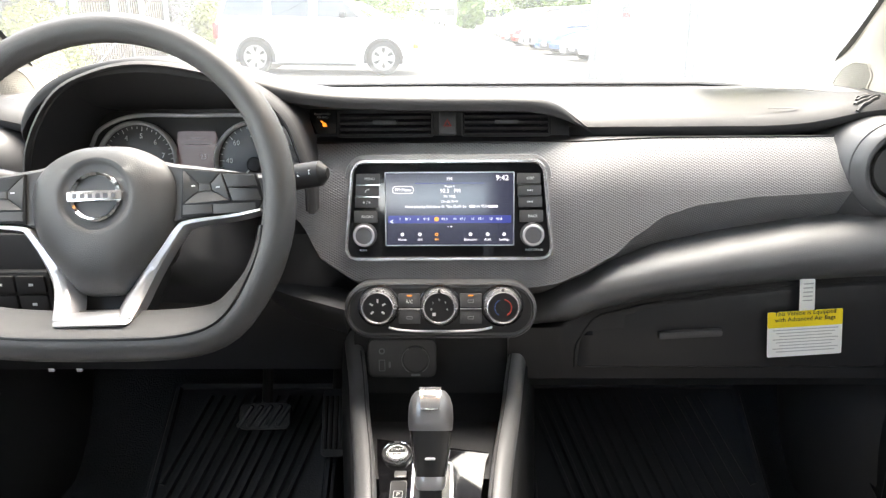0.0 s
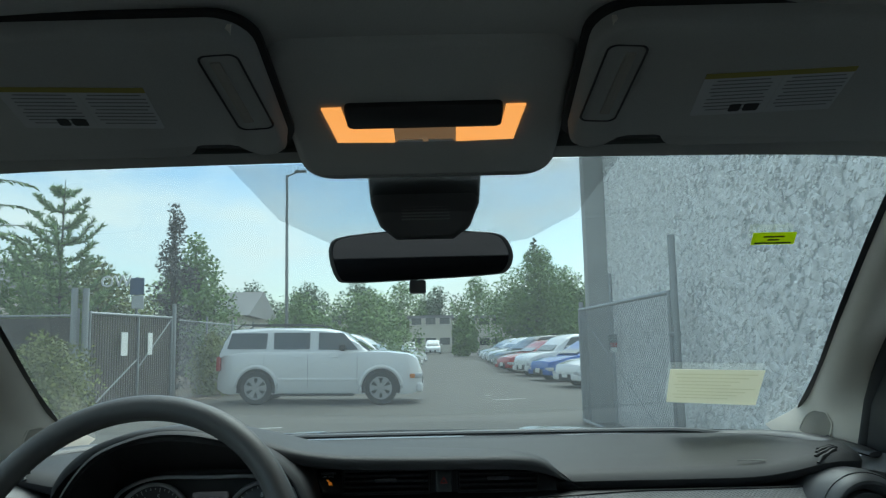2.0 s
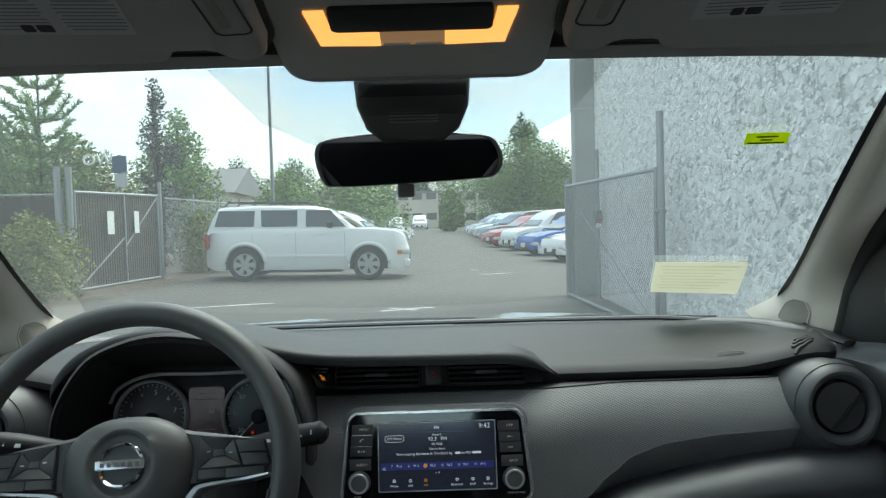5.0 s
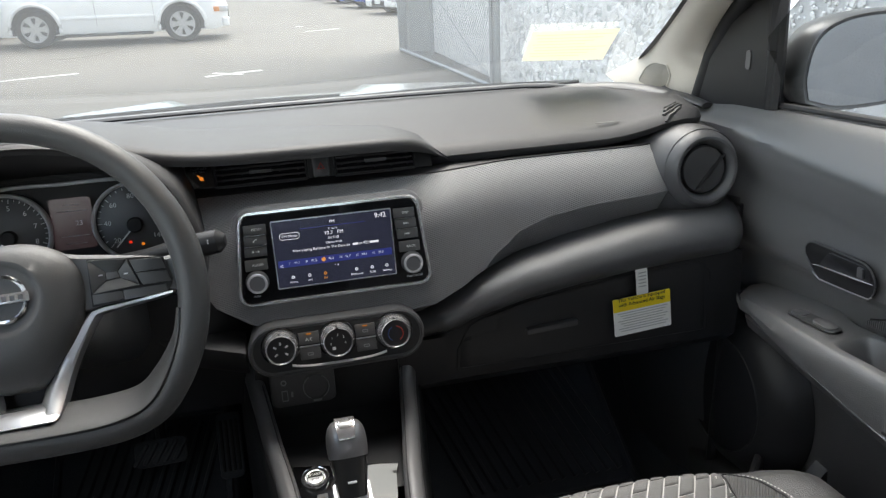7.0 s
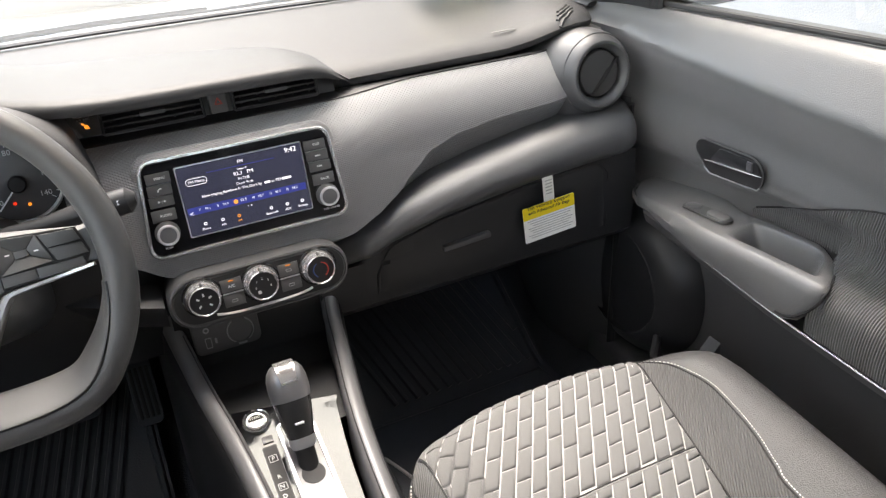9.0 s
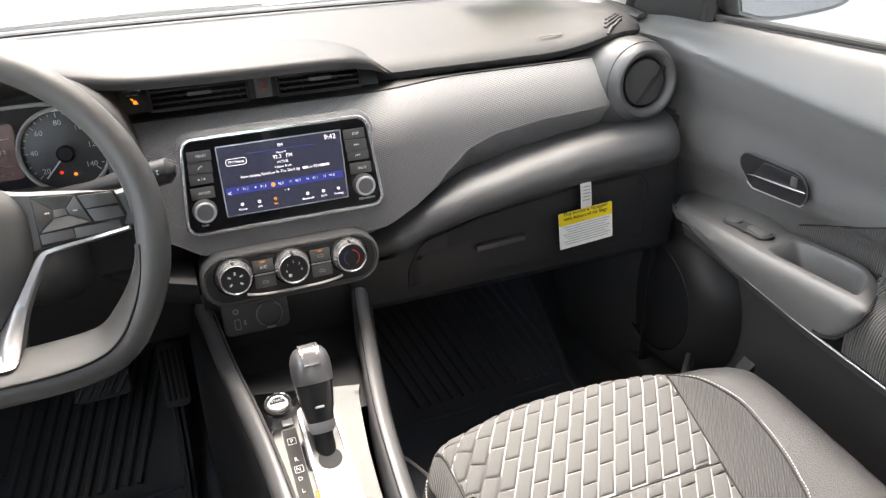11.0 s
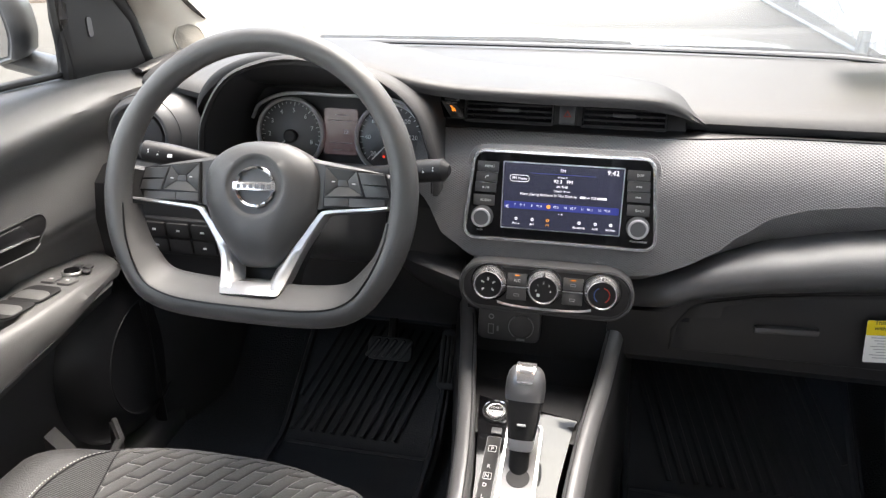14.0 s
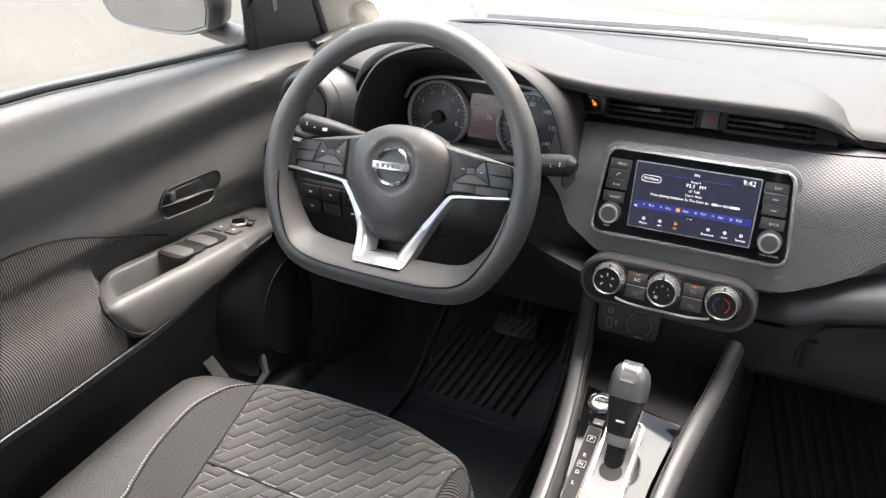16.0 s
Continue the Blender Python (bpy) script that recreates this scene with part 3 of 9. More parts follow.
# padded hood: one skin over the instruments and the middle vents
HOOD = [(-0.500, (0.950, 1.062, 1.20)), (-0.490, (0.925, 1.092, 1.26)), (-0.470, (0.914, 1.119, 1.31)), (-0.440, (0.909, 1.142, 1.34)), (-0.395, (0.906, 1.159, 1.36)), (-0.335, (0.905, 1.1665, 1.36)), (-0.275, (0.908, 1.1595, 1.345)), (-0.235, (0.918, 1.148, 1.322)), (-0.205, (0.931, 1.137, 1.304)), (-0.170, (0.946, 1.1265, 1.29)), (-0.125, (0.957, 1.1195, 1.276)), (-0.06, (0.966, 1.1155, 1.256)), (0.0, (0.972, 1.1135, 1.238)), (0.09, (0.978, 1.1115, 1.205)), (0.122, (0.982, 1.109, 1.182)), (0.143, (0.990, 1.103, 1.150)), (0.160, (1.000, 1.093, 1.108)), (0.176, (1.012, 1.080, 1.074)), (0.190, (1.024, 1.069, 1.052)), (0.204, (1.036, 1.060, 1.047))]
hood_line = [(p.x, (p.y, p.z)) for p in spline([(x, v[0], v[1]) for x, v in HOOD], 4)]
hood_far = [(p.x, p.y) for p in spline([(x, v[2], 0) for x, v in HOOD], 4)]
rows, groove = [], []
for x in np.linspace(-0.500, 0.204, 120):
    y, z = (np.interp(x, [p[0] for p in hood_line], [p[1][k] for p in hood_line]) for k in (0, 1))
    far = max(np.interp(x, [p[0] for p in hood_far], [p[1] for p in hood_far]), y + 0.011)
    t = max(0.003, min(0.018, (z - 1.060) * 0.4))
    base = min(1.088, z - 0.004)
    rise = z - base
    reach = far - y
    row = [Vector((x, far, base - 0.004)), Vector((x, far - 0.0015, base + 0.0015))]
    for f in (0.2, 0.4, 0.6, 0.8, 0.93):
        row.append(Vector((x, far - reach * f, base + 0.0015 + max(0, rise - 0.0015) * (1 - (1 - f) ** 1.9))))
    row += [Vector((x, y + 0.005, z - 0.0012)), Vector((x, y + 0.001, z - 0.0045)), Vector((x, y, z - t * 0.55)), Vector((x, y + 0.002, z - t * 0.9)), Vector((x, y + 0.009, z - t)), Vector((x, max(1.045, y + 0.010), min(z - t, 1.09))), Vector((x, max(1.05, y + 0.011), min(1.06, z - t - 0.002)))]
    rows.append(row)
    groove.append(Vector((x, far + 0.0004, base + 0.0004)))
part("vent_hood", loft(rows, True, True), M["pad"], dash, angle=55)
part("hood_groove", tube(groove[18:116], 0.0011, 6), M["deep"], dash, "thin dark joint round the padded hood")

# recessed vent band
def lip_z(x):
    return float(np.interp(x, [p[0] for p in hood_line], [p[1][1] for p in hood_line]))


bm = loft([[Vector((x, 1.028, min(1.098, lip_z(x) - 0.012))), Vector((x, 1.016, 1.060)), Vector((x, 0.998, 1.054)), Vector((x, 1.06, 1.05)), Vector((x, 1.06, min(1.098, lip_z(x) - 0.012)))] for x in np.linspace(-0.185, 0.166, 30)], True, True)
part("vent_band", bm, M["vent"], dash)
for x0, x1 in ((-0.132, -0.008), (0.028, 0.142)):
    vent = part("air_vent", plate(rounded(x1 - x0, 0.034, 0.004), 0.004, frame_at(((x0 + x1) / 2, 1.019, 1.0745), (1, 0, 0), (0, 0.30, 0.95)), 0.001, hole=rounded(x1 - x0 - 0.006, 0.028, 0.003)), M["vent"], dash)
    part("vent_throat", box((x1 - x0 - 0.005, 0.002, 0.029), ((x0 + x1) / 2, 1.0225, 1.0745), m=Matrix.Rotation(radians(-17), 3, "X")), M["deep"], vent)
    for k in range(4):
        part("louvre", box((x1 - x0 - 0.007, 0.010, 0.0024), ((x0 + x1) / 2, 1.0145 + 0.0018 * k, 1.0645 + 0.0072 * k), 0.0008, 1, m=Matrix.Rotation(radians(14), 3, "X")), M["vent"], vent)
    for k in range(5):
        part("vane", box((0.002, 0.010, 0.026), (x0 + (k + 0.5) * (x1 - x0) / 5, 1.0225, 1.0745), m=Matrix.Rotation(radians(-17), 3, "X")), M["deep"], vent)
    part("tab", box((0.030, 0.008, 0.0055), ((x0 + x1) / 2, 1.0105, 1.0790), 0.002), M["black"], vent)
hz = part("hazard_button", plate(rounded(0.022, 0.030, 0.003), 0.008, frame_at((0.010, 1.020, 1.0745), (1, 0, 0), (0, 0.30, 0.95)), 0.002), M["black"], dash)
part("hazard_mark", plate([(-0.0055, -0.0045), (0.0055, -0.0045), (0.0, 0.0050)], 0.0008, frame_at((0.010, 1.020, 1.0745), (1, 0, 0), (0, 0.30, 0.95)) @ pose(0, 0, 0.0082), hole=[(-0.0032, -0.0032), (0.0032, -0.0032), (0.0, 0.0022)]), M["red_mark"], hz, "red warning triangle")
ind = part("airbag_indicator", plate(rounded(0.034, 0.032, 0.003), 0.002, frame_at((-0.149, 1.0135, 1.0795), (1, 0, 0), (0, 0.30, 0.95))), M["gloss"], dash)
mi = frame_at((-0.1475, 1.0098, 1.0770), (1, 0, 0), (0, 0.30, 0.95)) @ Matrix.Diagonal((0.85, 0.85, 1, 1))
bm = plate(circle(0.0030, 12, 0.0006, -0.0012), 0.0006, mi)
plate(circle(0.0016, 10, -0.0026, 0.0030), 0.0006, mi, bm=bm)
plate([(-0.0055, 0.0042), (-0.0046, 0.0052), (0.0052, -0.0036), (0.0042, -0.0046)], 0.0008, mi, bm=bm)
part("symbol", bm, M["led_amber"], ind, "glowing amber airbag symbol")
letters("PASSENGER\nAIR BAG", 0.0040, M["grey_ink"], frame_at((-0.1485, 1.0072, 1.0878), (1, 0, 0), (0, 0.30, 0.95)), ind)

# textured band
CREASE = [(-0.19, 0.985), (-0.172, 0.968), (-0.146, 0.921), (-0.10, 0.893), (0.0, 0.888), (0.10, 0.885), (0.142, 0.889), (0.177, 0.903), (0.216, 0.921), (0.246, 0.943), (0.284, 0.965), (0.33, 0.979), (0.408, 0.988), (0.50, 0.992), (0.56, 0.994)]
LOW = [(-0.19, 0.970), (-0.172, 0.952), (-0.146, 0.905), (-0.10, 0.878), (0.0, 0.872), (0.123, 0.866), (0.172, 0.885), (0.219, 0.904), (0.299, 0.922), (0.379, 0.937), (0.459, 0.949), (0.536, 0.955), (0.57, 0.957)]


def band_y(x, z):
    """How far ahead the textured band lies."""
    mid = max(0.0, 1 - max(0, x - 0.14) / 0.16) if x > 0.14 else 1.0
    flat = 0.9285 + (z - 0.915) * 0.185 + 0.038 * max(0.0, (z - 1.000) / 0.0545) ** 2
    side = 0.975 + (z - 0.99) * 0.28
    mid = mid * mid * (3 - 2 * mid)
    side += 0.028 * max(0.0, (z - 0.995) / 0.060) ** 2
    return flat * mid + side * (1 - mid) + 0.022 * max(0.0, (x - 0.47) / 0.10) ** 2


rows = []
for x in np.linspace(-0.19, 0.60, 96):
    zc, zl = ramp(x, CREASE), ramp(x, LOW)
    zc = max(zc, zl + 0.006)
    top = 1.0545
    open_ = max(0.0, min(1.0, (x - 0.20) / 0.14))
    by = band_y(x, top)
    row = [Vector((x, 1.05, top - 0.004 - 0.028 * open_)), Vector((x, by + 0.010 + 0.035 * (1 - open_), top - 0.028 * open_)), Vector((x, by + 0.0075 + 0.006 * (1 - open_), top - 0.0025 * open_)), Vector((x, by + 0.005, top - 0.0008)), Vector((x, by + 0.001, top - 0.003))]
    for k in range(1, 9):
        z = top - 0.003 + (zc - top + 0.003) * k / 8
        row.append(Vector((x, band_y(x, z), z)))
    yl = band_y(x, zl) + 0.030 + 0.2 * (zc - zl)
    for k in (1, 2, 3):
        f = k / 3
        row.append(Vector((x, band_y(x, zc) + (yl - band_y(x, zc)) * f ** 1.15, zc + (zl - zc) * f)))
    row.append(Vector((x, 1.05, zl)))
    rows.append(row)
# added black strip over the band's ledge: the shade line below the pad lip
part("lip_shade", loft([[Vector((x, band_y(x, 1.0545) + 0.0045, 1.0552)), Vector((x, band_y(x, 1.0545) + 0.0060, 1.0560)), Vector((x, 1.030, 1.0562)), Vector((x, 1.030, 1.0500)), Vector((x, band_y(x, 1.0545) + 0.0060, 1.0500))] for x in np.linspace(-0.172, 0.555, 60)], True, True), M["vent"], dash, "black strip standing in for shade under the pad lip")
part("textured_band", loft(rows, True, True), M["trim"], dash, "dark grey band with a fine cell texture", angle=32)

# padded roll and glovebox
GLOVE = [(0.10, 0.815), (0.172, 0.832), (0.199, 0.846), (0.295, 0.866), (0.374, 0.876), (0.454, 0.884), (0.548, 0.889), (0.62, 0.892)]
rows = []
for x in np.linspace(0.085, 0.642, 52):
    zt, zb = ramp(x, LOW) + 0.004, ramp(x, GLOVE)
    zt = max(zt, zb + 0.02)
    end = max(0, (x - 0.600) / 0.042) ** 2.4 * 0.045
    inn = max(0, (0.16 - x) / 0.075) * 0.03
    row = [Vector((x, 1.06, zt))]
    for a in np.linspace(0, 180, 12):
        c = (zt + zb) / 2
        row.append(Vector((x, 0.975 - 0.042 * math.sin(radians(a)) - 0.016 * a / 180 + end + inn, c + (zt - zb) / 2 * math.cos(radians(a)))))
    row.append(Vector((x, 1.06, zb)))
    rows.append(row)
part("padded_roll", loft(rows, True, True), M["roll"], dash, angle=60)
rows = []
for x in np.linspace(0.088, 0.640, 46):
    zt = ramp(x, GLOVE)
    rows.append([Vector((x, 1.06, zt)), Vector((x, 0.957, zt - 0.001)), Vector((x, 0.951, 0.82)), Vector((x, 0.955, 0.745)), Vector((x, 0.975, 0.725)), Vector((x, 1.20, 0.70)), Vector((x, 1.25, zt))])
part("lower_panel", loft(rows, True, True), M["lower"], dash)
rows, edge = [], []
for k, x in enumerate(np.linspace(0.176, 0.585, 40)):
    zt = ramp(x, GLOVE) - 0.010
    if x < 0.215:
        zt -= 0.030 * ((0.215 - x) / 0.039) ** 2.2
    if x > 0.56:
        zt -= 0.022 * ((x - 0.56) / 0.025) ** 2.2
    e = 0.002 if 0 < k < 39 else -0.004
    edge.append(Vector((x, 0.9505 + 0.006 * (zt - 0.82) / 0.06 if zt > 0.82 else 0.9510, zt + 0.0012)))
    rows.append([Vector((x, 0.963, zt + 0.001)), Vector((x, 0.959 - e, zt - 0.001)), Vector((x, 0.956 - e, zt - 0.008)), Vector((x, 0.951 - e, 0.81)), Vector((x, 0.952 - e, 0.765)), Vector((x, 0.962, 0.757))])
edge = [Vector((0.1755, 0.9535, 0.762))] + edge + [Vector((0.5855, 0.9535, 0.762))]
part("lid_gap", tube(edge, 0.0013, 6), M["deep"], dash, "thin dark gap round the glovebox lid")
gb = part("glovebox_door", loft(rows, True, True), M["lower"], dash, "closed glovebox lid with a slot handle")
part("slot_handle", box((0.082, 0.012, 0.010), (0.322, 0.9475, 0.813), 0.004, m=Matrix.Rotation(radians(-3), 3, "Y")), M["black"], gb)
# knee panel under the wheel, and the dark face of the dash behind the instruments
rows = []
for x in np.linspace(-0.705, -0.105, 30):
    s = max(0, (x + 0.16) / 0.055)
    rows.append([Vector((x, 1.06, 0.968)), Vector((x, 0.990, 0.965)), Vector((x, 0.962, 0.945)), Vector((x, 0.948 + 0.03 * s, 0.89)), Vector((x, 0.955 + 0.03 * s, 0.80)), Vector((x, 0.985, 0.745)), Vector((x, 1.06, 0.72)), Vector((x, 1.22, 0.70)), Vector((x, 1.25, 0.95))])
part("knee_panel", loft(rows, True, True), M["lower"], dash)
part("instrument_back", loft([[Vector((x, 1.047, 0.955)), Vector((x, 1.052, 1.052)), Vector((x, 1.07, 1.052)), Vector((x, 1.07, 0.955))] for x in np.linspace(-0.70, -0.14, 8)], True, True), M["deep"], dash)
for x in (-0.540, -0.501):
    part("panel_symbol", box((0.008, 0.0030, 0.005), (x, 0.9855, 0.744), 0.0002, 1), M["white_ink"], dash)
# soft ledge right of the wheel, meeting the middle stack
part("knee_ledge", loft([[Vector((x, 0.955 - 0.025 * s + 0.03 * c * min(1, 0.15 + 2 * s), 0.872 - 0.2 * (x + 0.19) + 0.012 * d * min(1, 0.15 + 2 * s))) for c, d in ((0, 1), (-0.6, 0.3), (-0.6, -0.8), (0, -3), (1, -3), (1, 1))] for s, x in zip(np.linspace(0, 1, 8), np.linspace(-0.235, -0.118, 8))], True, True), M["rail_flank"], dash)
# switch bank left of the column
sb = part("switch_bank", plate(rounded(0.125, 0.062, 0.005), 0.012, frame_at((-0.560, 0.957, 0.872), (1, 0, 0), (0, -0.06, 1)), 0.003), M["vent"], dash, "black blank switch bank")
for j in range(2):
    for i in range(3):
        sw = part("switch", plate(rounded(0.036, 0.023, 0.002), 0.005, frame_at((-0.600 + 0.040 * i, 0.9462 - 0.0016 * j, 0.8585 + 0.027 * j), (1, 0, 0), (0, -0.06, 1)), 0.001), M["deep"], sb)
        if (i, j) != (1, 0):
            part("symbol", box((0.006, 0.0006, 0.0035), (-0.600 + 0.040 * i, 0.9410 - 0.0016 * j, 0.8585 + 0.027 * j), 0.0002, 1), M["white_ink"], sw)

# side vents in round pods
for sgn in (-1, 1):
    c = Vector((CX + sgn * 0.597, 0.970, 1.021))
    m = frame_at(c, (1, 0, 0), (0, 0.12, 1))
    rings = []
    for r, h in ((0.090, -0.12), (0.087, -0.085), (0.081, -0.060), (0.0745, -0.041), (0.067, -0.024), (0.0615, -0.015), (0.0605, -0.0155), (0.0595, -0.0135), (0.0565, -0.007), (0.053, -0.001), (0.050, 0.0015), (0.046, 0.001), (0.041, -0.004), (0.0385, -0.010), (0.0382, -0.03)):
        k = max(0, -h - 0.012) * (0.30 if h < -0.012 and r > 0.05 else 0)
        rings.append([m @ Vector((r * math.cos(a) - sgn * 0.4 * k, r * math.sin(a) - k, h)) for a in np.linspace(0, 2 * math.pi, 48, endpoint=False)])
    pod = part("vent_pod", loft(rings, True, False), M["roll"], dash, "dark round vent pod", angle=25)
    part("throat", lathe([(0.0386, -0.028), (0.001, -0.028)], 32, m, cap=False), M["deep"], pod)
    v = part("shutter_disc", lathe([(0.001, -0.006), (0.026, -0.0065), (0.034, -0.008), (0.0362, -0.012), (0.036, -0.02)], 40, m), M["binnacle"], pod)
    for k in (-1, 0, 1):
        part("vane", box((0.060 - 0.014 * abs(k), 0.0016, 0.004), (0, 0, 0), 0.0005, 1, m=(m @ pose(0, 0, 0, 0, 0, sgn * 50)).to_3x3()), M["deep"], pod).matrix_basis = Matrix.Translation(m @ Vector((sgn * (0.009 - 0.009 * k), 0.004 - 0.008 * k * 0.9 - 0.008, -0.0055)))
    for k in range(4):
        strip = []
        for q_ in np.linspace(-1, 1, 9):
            x = CX + sgn * (0.578 + 0.004 * k + q_ * (0.021 - 0.003 * abs(k - 1)))
            y = 1.042 + 0.0105 * k + 0.006 * q_ - 0.004 * q_ * q_ + 0.012 * max(0, q_)
            sec = pad_section(x)[:7][::-1]
            strip.append(Vector((x, y, np.interp(y, [p_[0] for p_ in sec], [p_[1] for p_ in sec]))))
        part("demist_slot", tube(strip, 0.0030, 6), M["deep"], dash, "dark demister slot")
for sgn in (-1, 1):
    line_ = spline([(CX + sgn * x, y, z) for x, y, z in ((0.50, 1.462, 1.081), (0.58, 1.440, 1.083), (0.640, 1.395, 1.086), (0.680, 1.320, 1.087), (0.703, 1.235, 1.085), (0.716, 1.170, 1.079))], 5)
    part("pillar_foot_trim", tube([p - Vector((0, 0, 0.005)) for p in line_], [0.010 + 0.012 * math.sin(math.pi * min(1.0, k / (len(line_) - 1) * 0.93)) for k in range(len(line_))], 10, squash=0.38), M["black"], dash, "dark moulded trim along the pillar foot")
bm = box((0.040, 0.004, 0.0006), (0.455, 1.062, 1.0868), 0.0)
part("embossed_marking", bm, M["mark"], dash)

# instrument hood
ARCH = [(-0.487, 0.985), (-0.484, 1.031), (-0.468, 1.082), (-0.432, 1.131), (-0.384, 1.154), (-0.334, 1.1625), (-0.274, 1.156), (-0.214, 1.138), (-0.172, 1.102), (-0.155, 1.059), (-0.148, 1.023), (-0.148, 0.985)]
arch = spline([(x, 0, z) for x, z in ARCH], 5)
mid = Vector((-0.318, 0, 1.045))


def arch_ring(y, k, lift=0.0):
    out = []
    for p in arch:
        d = p - mid
        q = mid + Vector((d.x * k, 0, d.z * k))
        out.append(Vector((q.x, y + 0.10 * max(0, 1.06 - q.z), q.z + lift)))
    return out


bm = loft([arch_ring(1.03, 0.985, -0.006), arch_ring(0.97, 0.998, -0.002), arch_ring(0.915, 1.004), arch_ring(0.900, 1.0), arch_ring(0.896, 0.975), arch_ring(0.902, 0.955)])
hood = part("instrument_hood", bm, M["binnacle"], dash, angle=50)
bm = loft([arch_ring(0.902, 0.955), arch_ring(0.915, 0.945), arch_ring(0.95, 0.915), arch_ring(0.995, 0.87), arch_ring(1.02, 0.83), arch_ring(1.034, 0.76), arch_ring(1.036, 0.2)])
part("hood_lining", bm, M["binnacle"], dash, "dark lining of the instrument hood", angle=50)
part("hood_seam", tube([p + Vector((0, -0.002, 0)) for p in arch_ring(0.905, 0.953)], 0.0016, 6), M["deep"], dash)

cluster = thing("instrument_cluster", "two round dials beside a dim red-tinted display", "instrument cluster")
MC = frame_at((-0.314, 1.005, 1.030), (1, 0, 0), (0, 0.22, 1))
part("dial_plate", plate(rounded(0.27, 0.13, 0.03), 0.004, MC @ pose(0, 0, -0.008)), M["deep"], cluster)
part("upper_rim", tube([MC @ Vector(p) for p in spline([(-0.130, 0.020, 0.013), (-0.116, 0.042, 0.014), (-0.074, 0.0575, 0.015), (0, 0.0575, 0.016), (0.075, 0.0565, 0.015), (0.116, 0.040, 0.014), (0.130, 0.018, 0.013)], 6)], 0.0026, 8), M["satin"], cluster)
for cx, nums, ang0, ang1 in ((-0.074, "12345678", 218, -20), (0.077, "20 40 60 80 100 120 140", 222, -38)):
    dial = part("dial", plate(circle(0.048, 40), 0.004, MC @ pose(cx, 0, 0), 0.001), M["black"], cluster, "dark dial face")
    part("ring", lathe([(0.0475, 0.002), (0.0475, 0.010), (0.0498, 0.0125), (0.0522, 0.010), (0.0522, 0.0)], 48, MC @ pose(cx, 0, 0), cap=False), M["bezel"], dial, "bright dial ring")
    marks = nums.split() if " " in nums else list(nums)
    for k, s in enumerate(marks):
        a = radians(ang0 + (ang1 - ang0) * k / (len(marks) - 1))
        letters(s, 0.0092, M["white_ink"], MC @ pose(cx + 0.0335 * math.cos(a), 0.0335 * math.sin(a), 0.0045), dial)
    bm = bmesh.new()
    for k in range(4 * (len(marks) - 1) + 1):
        a = radians(ang0 + (ang1 - ang0) * k / (4 * (len(marks) - 1)))
        w = 0.0055 if k % 4 == 0 else 0.003
        box((w, 0.0009, 0.0004), (MC @ pose(cx + (0.0455 - w / 2) * math.cos(a), (0.0455 - w / 2) * math.sin(a), 0.0045)).translation, m=(MC @ pose(0, 0, 0, 0, 0, math.degrees(a))).to_3x3(), bm=bm)
    part("ticks", bm, M["white_ink"], dial)
    part("needle_hub", lathe([(0.010, 0.004), (0.010, 0.010), (0.008, 0.012), (0.001, 0.012)], 24, MC @ pose(cx, -0.004, 0)), M["deep"], dial)
    a = radians(ang0 + 4)
    part("needle", box((0.038, 0.0018, 0.0012), (MC @ Vector((cx + 0.018 * math.cos(a), -0.004 + 0.018 * math.sin(a), 0.009))), m=(MC @ pose(0, 0, 0, 0, 0, math.degrees(a))).to_3x3()), M["white_ink"], dial)
part("display", plate(rounded(0.050, 0.066, 0.004), 0.003, MC @ pose(0.002, 0.006, 0)), M["lcd"], cluster, "dim reddish information display")
letters("23", 0.009, M["white_ink"], MC @ pose(0.010, 0.006, 0.0035), cluster)
for v_, w_ in ((0.030, 0.020), (0.022, 0.036), (-0.010, 0.034), (-0.020, 0.026)):
    part("display_line", box((w_, 0.0012, 0.0004), MC @ Vector((0.003, v_, 0.0034)), m=MC.to_3x3()), M["grey_ink"], cluster)
part("warning_lamp", box((0.004, 0.002, 0.004), MC @ Vector((0.068, -0.026, 0.005)), 0.001, 1), M["led_red"], cluster)
part("warning_lamp", box((0.004, 0.002, 0.004), MC @ Vector((0.083, -0.030, 0.005)), 0.001, 1), M["led_amber"], cluster)

# ---- steering wheel ----
WN = Vector((0, -1, 0.44)).normalized()
WM = frame_at((-0.3185, 0.733, 1.0405), (1, 0, 0), (0, 0.44, 1))
wheel = thing("steering_wheel", "dark grey flat-bottomed steering wheel with silver spokes", "steering wheel")


def rim_point(a, r=0.1730):
    u, v = r * math.sin(a), r * math.cos(a) + 0.001
    if v < -0.095:
        over = -0.095 - v
        v = -0.095 - 0.0370 * math.tanh(over / 0.034)
        u *= 1 - 0.18 * (over / 0.08) ** 2
    return Vector((u, v, 0.0))


pts, rad = [], []
for k in range(96):
    a = 2 * math.pi * k / 96
    pts.append(WM @ rim_point(a))
    grip = math.exp(-((abs(math.sin(a)) - 1) / 0.12) ** 2) * (0.7 if abs(math.cos(a)) < 0.5 else 0)
    rad.append(0.0143 + 0.0016 * grip + 0.0014 * max(0.0, -math.cos(a)))
part("rim", tube(pts, rad, 16, True, up=WN), M["wheel"], wheel, angle=80)
